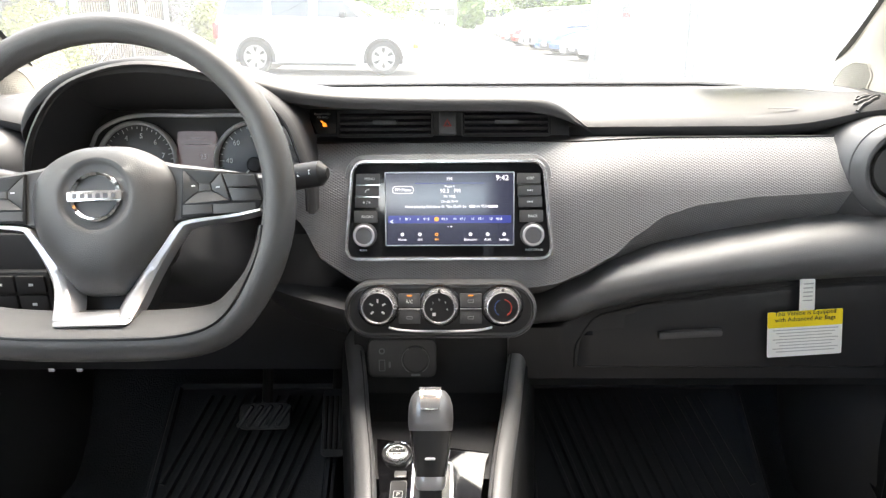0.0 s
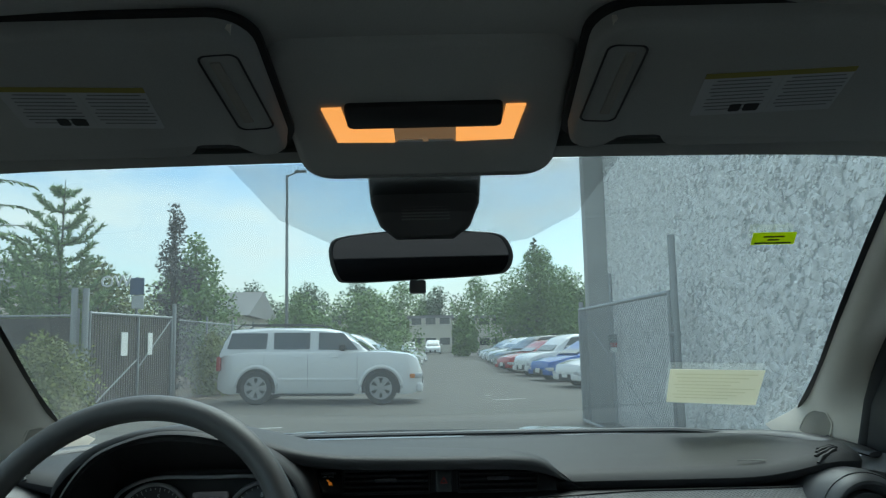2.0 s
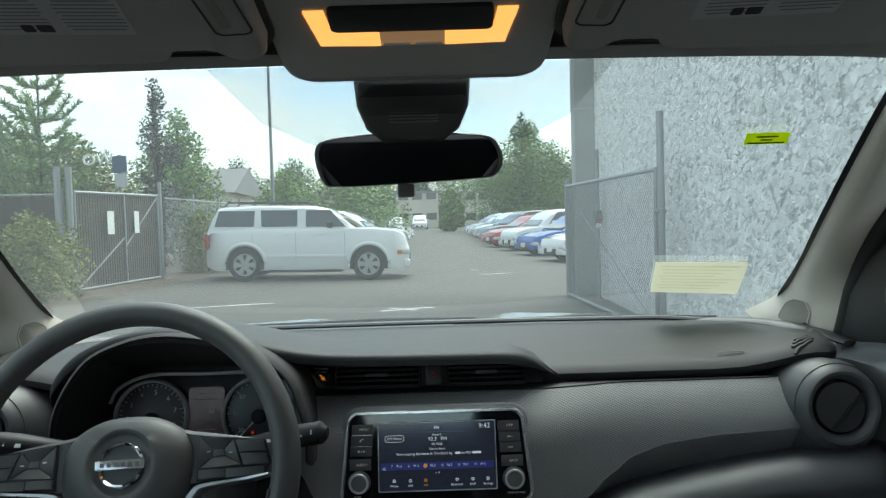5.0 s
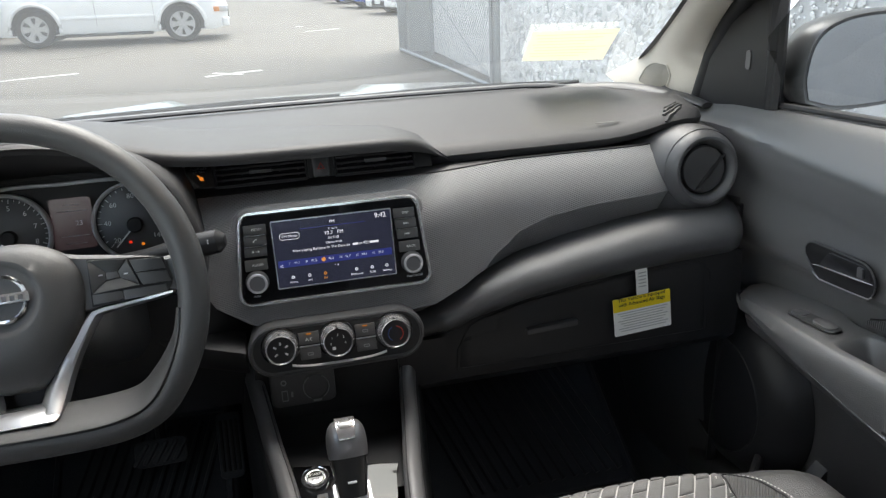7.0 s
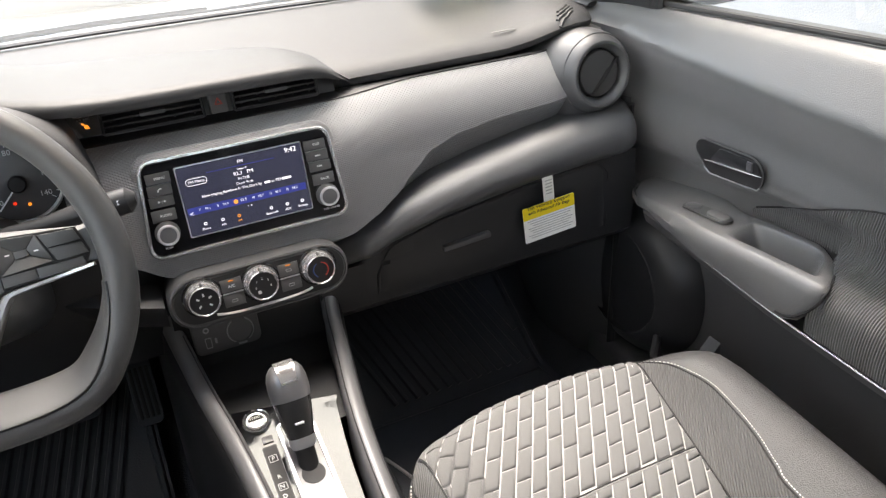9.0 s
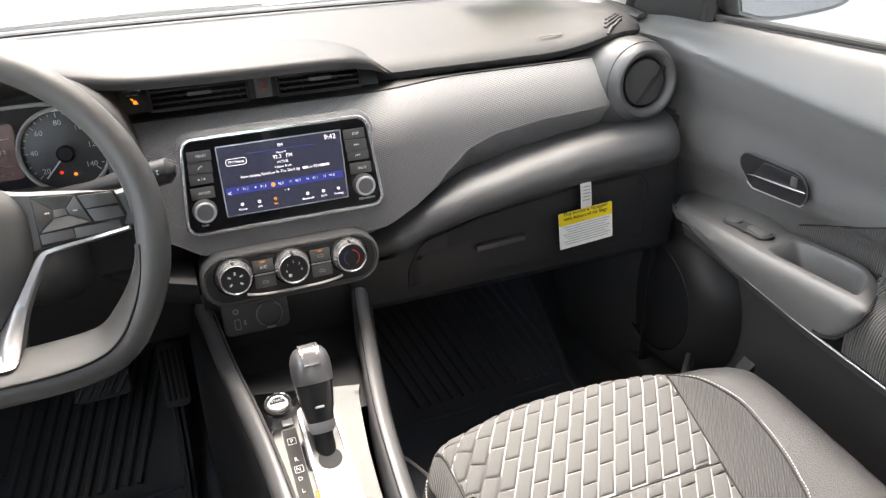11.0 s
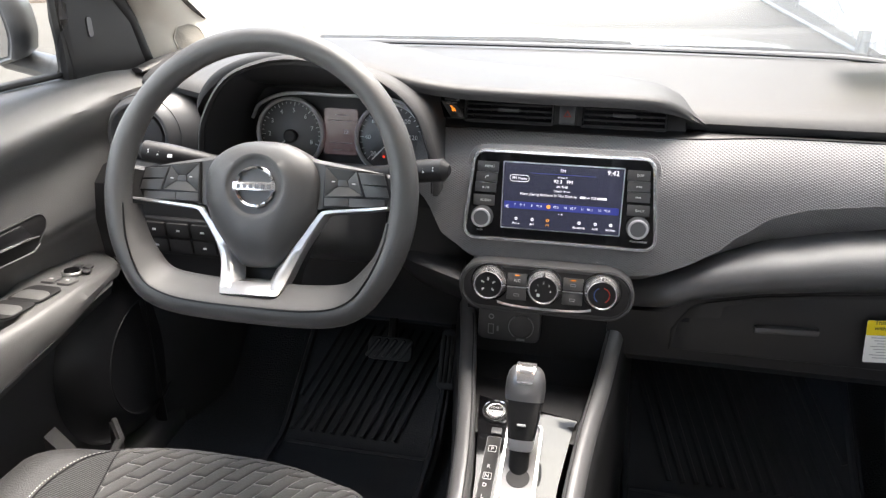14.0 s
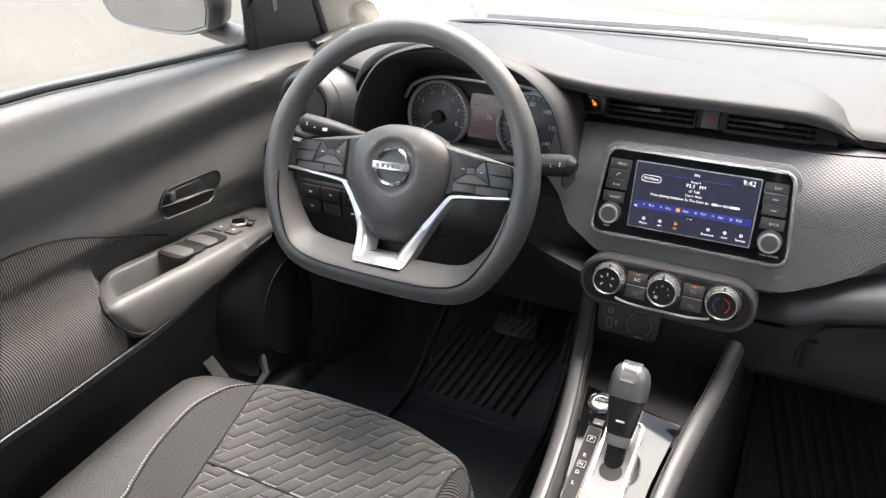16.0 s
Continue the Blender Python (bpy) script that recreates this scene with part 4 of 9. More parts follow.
# lower half: a soft inner flange, parted from the rim by a dark seam
seam, rows = [], []
for a in np.linspace(math.pi * 0.545, math.pi * 1.455, 72):
    p, d = rim_point(a), rim_point(a + 0.01) - rim_point(a - 0.01)
    inward = Vector((d.y, -d.x, 0)).normalized()
    if inward.dot(-p) < 0:
        inward = -inward
    f = max(0.0, min(1.0, (-math.cos(a) - 0.10) / 0.80))
    wide = 0.0030 + 0.0150 * f * f * (3 - 2 * f)
    rs = 0.0128 - 0.0080 * f
    zs = math.sqrt(0.0158 ** 2 - rs ** 2)
    seam.append(WM @ (p + inward * rs + Vector((0, 0, zs))))
    rows.append([WM @ (p + inward * r + Vector((0, 0, z))) for r, z in ((rs - 0.0005, zs - 0.0012), (rs + 0.0008, zs), (max(rs + 0.0012, 0.0122), 0.0104), (0.0168, 0.0035), (0.0150 + wide * 0.55, -0.0050), (0.0140 + wide * 0.94, -0.0130), (0.0140 + wide, -0.0155), (0.0135 + wide, -0.0220), (0.0100, -0.0180), (0.0060, 0.0))])
part("rim_flange", loft(rows, True, True), M["wheel"], wheel, angle=50)
part("rim_seam", tube(seam, 0.0013, 6), M["frit"], wheel)
# airbag pad, dished below the rim, with a recessed badge
HB = WM @ pose(-0.003, 0, 0, 0, 0, 2.0)
hub = [(-0.071, 0.012), (-0.0675, 0.030), (-0.054, 0.047), (-0.029, 0.0595), (0, 0.0625), (0.029, 0.0595), (0.054, 0.047), (0.0675, 0.030), (0.071, 0.012), (0.069, -0.012), (0.060, -0.036), (0.045, -0.057), (0.028, -0.077), (0.017, -0.084), (0, -0.085), (-0.017, -0.084), (-0.028, -0.077), (-0.045, -0.057), (-0.060, -0.036), (-0.069, -0.012)]
hubs = [(p.x, p.y) for p in spline([(x, y, 0) for x, y in hub + hub[:1]], 4)][:-1]
EC = 0.0085
rings = []
for k, h in ((0.97, -0.055), (1.0, -0.030), (0.995, -0.024), (0.97, -0.0185), (0.92, -0.0135), (0.84, -0.0085), (0.72, -0.0045), (0.60, -0.002)):
    rings.append([HB @ Vector((x * k, (y - EC) * k + EC, h)) for x, y in hubs])
n = len(hubs)
ang = [math.atan2(y - EC, x) for x, y in hubs]
for r, h in ((0.0375, -0.0005), (0.0345, -0.0008), (0.0325, -0.0022), (0.0305, -0.0034), (0.020, -0.0038), (0.004, -0.0038)):
    rings.append([HB @ Vector((r * math.cos(a), EC + r * math.sin(a), h)) for a in ang])
part("airbag_cover", loft(rings, True, True), M["wheel"], wheel, "round airbag pad", angle=50)
EM = HB @ pose(0, EC, -0.0042)
emb = part("badge_ring", lathe([(0.0245, 0), (0.0245, 0.003), (0.0228, 0.0048), (0.0205, 0.003), (0.0205, 0)], 48, EM, cap=False), M["chrome"], wheel, "chrome ring badge")
part("badge_bar", plate(rounded(0.052, 0.0098, 0.0012), 0.0050, EM, 0.0008), M["bright"], wheel, "chrome badge bar")
for k in range(6):
    part("bar_mark", box((0.0042, 0.0046, 0.0004), EM @ Vector((-0.0185 + 0.0074 * k, 0, 0.0050)), m=EM.to_3x3()), M["rail"], emb)
part("embossed_mark", box((0.017, 0.0028, 0.0006), HB @ Vector((0, -0.0325, -0.0032)), m=HB.to_3x3()), M["black"], wheel)
part("embossed_mark", box((0.022, 0.0028, 0.0006), HB @ Vector((0, -0.0372, -0.0042)), m=HB.to_3x3()), M["black"], wheel)
for s in (-1, 1):
    def P(u, v, w):
        return HB @ Vector((s * u, v, w))

    def sheet_(corners, w, d, bevel=0.0007):
        pts = [(s * u, v) for u, v in corners]
        return plate(pts if s > 0 else pts[::-1], d, HB @ pose(0, 0, w), bevel)

    # switch spoke
    rows = []
    for u, v0, v1, w in ((0.055, -0.018, 0.046, -0.024), (0.068, -0.016, 0.0425, -0.0225), (0.09, -0.013, 0.039, -0.021), (0.115, -0.011, 0.0345, -0.020), (0.138, -0.009, 0.030, -0.0205), (0.152, -0.008, 0.028, -0.0205), (0.165, -0.010, 0.030, -0.0190)):
        rows.append([P(u, v0, w - 0.02), P(u, v0, w - 0.003), P(u, v0 + 0.002, w), P(u, v1 - 0.004, w), P(u, v1, w - 0.004), P(u, v1, w - 0.02)])
    spoke = part("spoke", loft(rows, True, True), M["wheel"], wheel)
    pad = part("switch_pad", sheet_([(0.0755, -0.0125), (0.1490, -0.0092), (0.1555, 0.004), (0.1490, 0.0282), (0.1150, 0.0320), (0.0770, 0.0365)], -0.0225, 0.0040), M["vent"], wheel, "grey switch cluster with thin dark gaps")
    w0, cu, cv = -0.0188, 0.0985, 0.0165
    inn = [(cu - 0.005, cv + 0.0035), (cu + 0.006, cv + 0.003), (cu + 0.0075, cv - 0.0035), (cu - 0.0055, cv - 0.004)]
    outq = [(0.0775, 0.0350), (0.1145, 0.0308), (0.1235, 0.0025), (0.0775, 0.0005)]
    part("button", sheet_(inn, w0 - 0.001, 0.0032), M["wheel"], pad)
    for i in range(4):
        j = (i + 1) % 4
        quad = [outq[i], outq[j], inn[j], inn[i]]
        mx, my = sum(p[0] for p in quad) / 4, sum(p[1] for p in quad) / 4
        part("button", sheet_([(mx + (x - mx) * 0.97, my + (y - my) * 0.955) for x, y in quad], w0 - 0.001, 0.0026), M["wheel"], pad)
    for v0, v1 in ((0.0158, 0.0290), (0.0020, 0.0150)):
        part("rocker", sheet_([(0.1170 + 0.0085 * (0.0275 - v1) / 0.023, v1), (0.1470 + 0.006 * (0.0275 - v1) / 0.023, v1 - 0.002), (0.1470 + 0.006 * (0.0275 - v0) / 0.023, v0), (0.1170 + 0.0085 * (0.0275 - v0) / 0.023, v0)], w0 - 0.001, 0.0028), M["wheel"], pad)
    for u0, u1 in ((0.0775, 0.1060), (0.1072, 0.1480)):
        part("key", sheet_([(u0, -0.0005), (u1, -0.0005), (u1 + 0.001, -0.0090), (u0, -0.0100)], w0 - 0.001, 0.0024), M["wheel"], pad)
    part("symbol", box((0.004, 0.0014, 0.0004), P(0.088, 0.018, w0 + 0.0017), m=HB.to_3x3()), M["white_ink"], pad)
    part("symbol", box((0.004, 0.0014, 0.0004), P(0.112, 0.016, w0 + 0.0017), m=HB.to_3x3()), M["white_ink"], pad)
    # silver strip under the spoke, running down into the lower bridge
    left = [(0.1555, -0.0080, -0.008), (0.130, -0.0100, -0.018), (0.100, -0.0125, -0.0200), (0.080, -0.0145, -0.0210), (0.0705, -0.0190, -0.0215), (0.057, -0.036, -0.0225), (0.0425, -0.0555, -0.0220), (0.0320, -0.075, -0.0190), (0.0262, -0.092, -0.0105), (0.0235, -0.1070, 0.0000)]
    right = [(0.1550, -0.0110, -0.008), (0.130, -0.0140, -0.018), (0.100, -0.0170, -0.0200), (0.082, -0.0195, -0.0210), (0.0765, -0.0235, -0.0215), (0.0665, -0.038, -0.0225), (0.0555, -0.0565, -0.0220), (0.0470, -0.075, -0.0190), (0.0418, -0.093, -0.0105), (0.0378, -0.1080, 0.0000)]
    rows = []
    for p, q in zip(spline(left, 4), spline(right, 4)):
        f = 0.009 * max(0.0, min(1.0, (-p.y - 0.035) / 0.03))
        rows.append([P(p.x - f, p.y, p.z - 0.014), P(p.x, p.y, p.z), P(*(p.lerp(q, 0.18) + Vector((0, 0, 0.0018)))), P(*(p.lerp(q, 0.82) + Vector((0, 0, 0.0018)))), P(q.x, q.y, q.z), P(q.x + 0.001, q.y - 0.001, q.z - 0.016)])
    part("silver_strip", loft(rows, True, True), M["satin"], wheel, "satin silver spoke trim")
bm = loft([[HB @ Vector((x, y, z)) for x, z in ((-w, -0.03), (-w, h - 0.003), (-w * 0.88, h), (w * 0.88, h), (w, h - 0.003), (w, -0.03))] for y, w, h in ((-0.0975, 0.0250, -0.0260), (-0.1015, 0.0370, -0.0050), (-0.1060, 0.0380, -0.0005), (-0.1100, 0.0368, 0.0040), (-0.1135, 0.0345, 0.0080), (-0.1150, 0.0305, 0.0065))], True, True)
part("lower_bridge", bm, M["satin"], wheel, "satin silver lower spoke")
bm = loft([[HB @ Vector((x, y, z)) for x, z in ((-w, -0.07), (-w, -0.040), (w, -0.040), (w, -0.07))] for y, w in ((-0.05, 0.052), (-0.09, 0.036), (-0.120, 0.032))], True, True)
part("lower_web", bm, M["deep"], wheel)
col = thing("steering_column", "black shroud of the steering column", "steering column")
part("shroud", loft([[WM @ Vector((x * k, y * k - 0.01, z)) for x, y in rounded(0.13, 0.11, 0.03)] for z, k in ((-0.062, 0.9), (-0.075, 1.0), (-0.13, 1.1), (-0.26, 1.3))], True, True), M["black"], col)
for s in (-1, 1):
    x0 = -0.3185
    pts = [(x0 + s * 0.06, 0.862, 1.026), (x0 + s * 0.115, 0.848, 1.034), (x0 + s * 0.145, 0.840, 1.040), (x0 + s * 0.165, 0.834, 1.0445), (x0 + s * 0.196, 0.829, 1.050), (x0 + s * 0.2035, 0.828, 1.0505)]
    st = part("stalk", tube(pts, [0.008, 0.0095, 0.0125, 0.0140, 0.0135, 0.006], 16), M["vent"], col, "black stalk with white symbols")
    for k, d in enumerate((0.158, 0.176, 0.188)):
        part("symbol", box((0.007, 0.0008, 0.0045), (x0 + s * d, 0.8215 - 0.0015 * k, 1.0475 + 0.0030 * k), m=Matrix.Rotation(radians(-22), 3, "X")), M["white_ink"], st)


# ---- infotainment unit ----
IM = frame_at((0.011, 0.9385, 0.981), (1, 0, 0), (0, 0.185, 1))
unit = thing("infotainment_unit", "black touch-screen radio in a chrome frame, switched on", "car radio")
part("surround", plate(rounded(0.262, 0.138, 0.024, 6, skew=0.10), 0.006, IM @ pose(0, -0.001, -0.012), 0.004), M["trim"], unit)
part("chrome_frame", plate(rounded(0.2485, 0.1240, 0.017, 6, skew=0.095), 0.0090, IM @ pose(0, 0, -0.006), 0.0016, hole=rounded(0.2390, 0.1145, 0.0127, 6, skew=0.095)), M["bright"], unit, "thin chrome frame")
part("fascia", plate(rounded(0.2385, 0.114, 0.0125, 6, skew=0.095), 0.006, IM @ pose(0, 0, -0.006)), M["gloss"], unit, "gloss black fascia")
SM = IM @ pose(0.0015, 0.0015, 0.0004)
scr = part("screen", plate(rounded(0.155, 0.0875, 0.0015), 0.0008, SM), M["screen"], unit, "lit dark blue radio display")
part("screen_lip", plate(rounded(0.158, 0.0905, 0.002), 0.0012, SM @ pose(0, 0, -0.0004), 0.0004, hole=rounded(0.155, 0.0875, 0.0015)), M["satin"], unit)


def on_screen(text, u, v, size, mat="screen_white", align="CENTER"):
    letters(text, size, M[mat], SM @ pose(u, v, 0.0011), scr, depth=0.0001, align=align)


part("blue_band", plate(rounded(0.150, 0.0095, 0.001), 0.0003, SM @ pose(0, -0.0125, 0.0008)), M["screen_blue"], scr)
part("header_line", plate(rounded(0.085, 0.0007, 0.0003), 0.0003, SM @ pose(0, 0.0315, 0.0008)), M["screen_blue"], scr)
on_screen("FM", 0, 0.0365, 0.0056)
on_screen("9:42", 0.0640, 0.0375, 0.0092)
on_screen("FM Menu", -0.0565, 0.0235, 0.0052)
part("menu_pill", plate(rounded(0.026, 0.0090, 0.0042, 5), 0.0003, SM @ pose(-0.0565, 0.0235, 0.0008), hole=rounded(0.0248, 0.0078, 0.0037, 5)), M["screen_white"], scr)
on_screen("Preset 9", 0, 0.0275, 0.0036)
on_screen("92.3   FM", 0.001, 0.0220, 0.0066)
on_screen("IN THE", 0, 0.0152, 0.0046)
on_screen("Classic Rock", 0, 0.0094, 0.0042)
on_screen("Now playing Rainbow In The Dark by", -0.0545, 0.0032, 0.0049, align="LEFT")
part("bar", plate(rounded(0.007, 0.0028, 0.0004), 0.0003, SM @ pose(0.0275, 0.0032, 0.0008)), M["screen_white"], scr)
on_screen("on 923", 0.0385, 0.0032, 0.0049)
part("bar", plate(rounded(0.012, 0.0028, 0.0004), 0.0003, SM @ pose(0.0525, 0.0032, 0.0008)), M["screen_white"], scr)
for k, (a, b) in enumerate((("7", "91.1"), ("8", "91.5"), ("9", "92.3"), ("10", "92.7"), ("11", "93.1"), ("12", "93.5"))):
    u = -0.0605 + 0.0222 * k
    if k == 2:
        part("preset_dot", plate(circle(0.0028, 16), 0.0004, SM @ pose(u, -0.0122, 0.0011)), M["screen_amber"], scr)
    else:
        on_screen(a, u, -0.0122, 0.0042)
    on_screen(b, u + 0.0098, -0.0122, 0.0044)
on_screen("<", -0.0710, -0.0155, 0.009)
for k in range(2):
    part("page_dot", plate(circle(0.0006 + 0.0003 * k, 8), 0.0003, SM @ pose(-0.002 + 0.004 * k, -0.0215, 0.0008)), M["screen_white"], scr)
for u, s in ((-0.058, "Phone"), (-0.0365, "AM"), (-0.016, "FM"), (0.0255, "Bluetooth"), (0.0465, "AUX"), (0.0665, "Settings")):
    c = "screen_amber" if s == "FM" else "screen_white"
    on_screen(s, u, -0.0375, 0.0040, c)
    part("icon", plate(circle(0.0021, 10), 0.0003, SM @ pose(u, -0.0310, 0.0008), hole=circle(0.0012, 10)), M[c], scr)

for s in (-1, 1):
    col_x = s * 0.1005
    for k, (v, h, text) in enumerate(((0.0385, 0.0125, ("MENU", "DISP")), (0.0240, 0.0125, ("", "")), (0.0100, 0.0130, ("", "")), (-0.0075, 0.0145, ("AUDIO", "BACK")))):
        mk = IM @ pose(col_x * (1 - 0.095 * v / 0.1215), v, 0)
        b = part("button", plate(rounded(0.0285, h, 0.0008), 0.0016, mk, 0.0005), M["black"], unit)
        if text[0]:
            letters(text[0] if s < 0 else text[1], 0.0046, M["white_ink"], mk @ pose(0.002, 0, 0.0018), b)
        else:
            turn_ = 1 if k == 1 else -1
            if s > 0:
                bm = box((0.0006, 0.0026, 0.0003), mk @ Vector((turn_ * 0.0034, 0, 0.0018)), m=mk.to_3x3())
                for dx in (-0.0014, 0.0014):
                    tri_ = [(dx - turn_ * 0.0013, 0.0014), (dx - turn_ * 0.0013, -0.0014), (dx + turn_ * 0.0014, 0.0)]
                    plate(tri_ if turn_ > 0 else tri_[::-1], 0.0003, mk @ pose(0, 0, 0.0016), bm=bm)
            elif k == 1:
                bm = tube([mk @ Vector(p_) for p_ in ((-0.0022, -0.0018, 0.0018), (-0.0018, 0.0004, 0.0018), (0.0004, 0.0018, 0.0018), (0.0024, 0.0018, 0.0018))], [0.0009, 0.0005, 0.0005, 0.0009], 5)
            else:
                bm = plate(circle(0.0014, 10, -0.0032), 0.0003, mk @ pose(0, 0, 0.0016))
                plate([(-0.0002, -0.0018), (0.0003, -0.0018), (0.0012, 0.0018), (0.0007, 0.0018)], 0.0003, mk @ pose(0, 0, 0.0016), bm=bm)
                plate(circle(0.0013, 10, 0.0036), 0.0003, mk @ pose(0, 0, 0.0016), bm=bm)
            part("symbol", bm, M["white_ink"], b)
        if k in (0, 1):
            part("chrome_divider", plate(rounded(0.0285, 0.0013, 0.0004), 0.0022, IM @ pose(col_x * (1 - 0.095 * v / 0.1215), v - h / 2 - 0.001, 0)), M["chrome"], unit)
    mk = IM @ pose(s * 0.1025, -0.0300, 0)
    kn = part("rotary_knob", lathe([(0.0150, 0), (0.0150, 0.002), (0.0135, 0.004), (0.0128, 0.010), (0.0122, 0.0118)], 36, mk), M["black"], unit, "ribbed black knob with a bright ring")
    part("ring", lathe([(0.0128, 0.010), (0.0131, 0.0122), (0.0118, 0.0132), (0.0100, 0.0128), (0.0100, 0.011)], 36, mk, cap=False), M["satin"], kn, "bright ring")
    part("cap", lathe([(0.0102, 0.0122), (0.004, 0.0126), (0.0005, 0.0126)], 30, mk), M["rail"], kn)
    letters("VOL" if s < 0 else "TUNE·SCROLL", 0.0036, M["white_ink"], IM @ pose(s * 0.1015, -0.0138, 0.0004), unit)
    letters("PUSH" if s < 0 else "PUSH SOUND", 0.0036, M["white_ink"], IM @ pose(s * 0.105, -0.0490, 0.0004), unit)

# ---- climate panel ----
HM = frame_at((0.001, 0.888, 0.870), (1, 0, 0), (0, 0.22, 1))
clim = thing("climate_panel", "dark climate control panel with three silver-ringed knobs", "climate control")
part("housing", loft([[HM @ Vector((x * k, y * k2, z)) for x, y in rounded(0.232, 0.070, 0.034, 8)] for z, k, k2 in ((-0.09, 0.98, 0.94), (-0.006, 1.0, 1.0), (0.001, 0.985, 0.96), (0.002, 0.965, 0.90), (0.0, 0.955, 0.86))], True, True), M["black"], clim, angle=50)
part("face", plate(rounded(0.218, 0.054, 0.026, 8), 0.002, HM @ pose(0, 0, -0.001)), M["deep"], clim)
bm = bmesh.new()
loft([[HM @ Vector((x, v + 0.010 * abs(x / 0.075) ** 4, z)) for v, z in ((-0.0262, 0.001), (-0.0262, 0.0040), (-0.0250, 0.0046), (-0.0236, 0.0035), (-0.0236, 0.001))] for x in np.linspace(-0.062, 0.062, 24)], True, True, bm)
part("silver_strip", bm, M["satin"], clim, "satin silver strip below the knobs")
for i, x in enumerate((-0.0735, -0.001, 0.074)):
    mk = HM @ pose(x, 0.006, 0.0)
    kn = part("rotary_knob", lathe([(0.0222, 0.0), (0.0221, 0.004), (0.0217, 0.008), (0.0209, 0.0120), (0.0199, 0.0145)], 44, mk), M["bright"], clim, "silver-ringed rotary knob", angle=30)
    part("ring", lathe([(0.0199, 0.0140), (0.0200, 0.0175), (0.0190, 0.0203), (0.0178, 0.0205), (0.0168, 0.0190)], 44, mk, cap=False), M["bright"], kn, "chrome ring")
    part("pointer_notch", box((0.0026, 0.0022, 0.0130), (mk @ Vector((0, 0.0203, 0.0125))), 0.0005, 1, m=mk.to_3x3()), M["deep"], kn)
    cap = part("cap", lathe([(0.0171, 0.0186), (0.006, 0.0191), (0.0005, 0.0191)], 36, mk), M["vent"], kn)
    part("shadow_ring", lathe([(0.0255, 0.0), (0.0255, 0.002), (0.0225, 0.0005)], 40, mk, cap=False), M["gloss"], kn)
    if i == 0:
        for a in (-140, -40, 30, 90, 150):
            part("symbol", box((0.0042, 0.0022, 0.0004), (mk @ pose(0.0085 * math.cos(radians(a)), 0.0085 * math.sin(radians(a)), 0.0192)).translation, m=(mk @ pose(0, 0, 0, 0, 0, a)).to_3x3()), M["white_ink"], cap)
    elif i == 1:
        for k, s in enumerate("01234"):
            a = radians(190 - 50 * k)
            letters(s, 0.0042, M["white_ink"], mk @ pose(0.0095 * math.cos(a), 0.0095 * math.sin(a), 0.0192), cap)
        part("symbol", box((0.004, 0.004, 0.0004), (mk @ Vector((-0.006, -0.0075, 0.0193))), m=mk.to_3x3()), M["white_ink"], cap)
        part("tick", box((0.004, 0.0012, 0.001), (mk @ Vector((0, 0.0185, 0.0200))), m=mk.to_3x3()), M["deep"], kn)
    else:
        for a0, a1, c in ((-60, 80, "red_mark"), (115, 240, "blue_mark")):
            arc = [mk @ Vector((0.0098 * math.cos(radians(a)), 0.0098 * math.sin(radians(a)), 0.0194)) for a in np.linspace(a0, a1, 14)]
            part("scale", tube(arc, 0.0008, 5), M[c], cap)
for x, top, low in ((-0.037, "A/C", ""), (0.0365, "", "")):
    for v in (0.0125, -0.0075):
        key = part("key", plate(rounded(0.026, 0.0165, 0.001), 0.0018, HM @ pose(x, v, 0.001), 0.0006), M["black"], clim)
        if v > 0:
            part("lamp", box((0.0060, 0.0014, 0.0006), HM @ Vector((x, v + 0.0058, 0.0030)), m=HM.to_3x3()), M["led_amber"], key, "lit amber indicator")
        if v > 0 and top:
            letters(top, 0.0056, M["white_ink"], HM @ pose(x, v - 0.0015, 0.0031), key)
        else:
            part("symbol", plate(rounded(0.0075, 0.0038, 0.0012), 0.0003, HM @ pose(x, v - 0.001, 0.0028), hole=rounded(0.0061, 0.0024, 0.0008)), M["grey_ink"], key)
    part("divider", plate(rounded(0.026, 0.0010, 0.0004), 0.0026, HM @ pose(x, 0.0022, 0.001)), M["satin"], clim)

# ---- middle stack and console ----
console = thing("centre_console", "dark centre console with grey rails and a gloss black plate", "centre console")
bm = bmesh.new()
loft([[Vector((x, 0.985, 0.850)), Vector((x, 0.962, 0.800)), Vector((x, 0.962, 0.72)), Vector((x * 0.84 - 0.006, 0.90, 0.700)), Vector((x * 0.70 - 0.006, 0.83, 0.700)), Vector((x * 0.84, 1.10, 0.60)), Vector((x, 1.10, 0.85))] for x in (-0.115, -0.05, 0.05, 0.115)], True, True, bm)
# the cubby's depth of shade is put into its near-black colour
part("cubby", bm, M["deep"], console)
sp = part("socket_panel", plate(rounded(0.090, 0.052, 0.010, 5), 0.020, frame_at((-0.051, 0.962, 0.777), (1, 0, 0), (0, 0.18, 1)), 0.003), M["black"], console, "black socket panel with a port and a covered outlet")
QM = frame_at((-0.051, 0.962, 0.777), (1, 0, 0), (0, 0.18, 1)) @ pose(0, 0, 0.020)
part("aux_jack", lathe([(0.0042, 0), (0.0042, 0.001), (0.0024, 0.001), (0.0024, -0.001)], 18, QM @ pose(-0.026, 0.010, 0), cap=False), M["grey_ink"], sp)
part("usb_port", plate(rounded(0.0085, 0.0155, 0.001), 0.0010, QM @ pose(-0.026, -0.009, 0), hole=rounded(0.0064, 0.0134, 0.0006)), M["grey_ink"], sp)
part("usb_symbol", plate(rounded(0.003, 0.008, 0.001), 0.0004, QM @ pose(-0.016, -0.008, 0)), M["grey_ink"], sp)
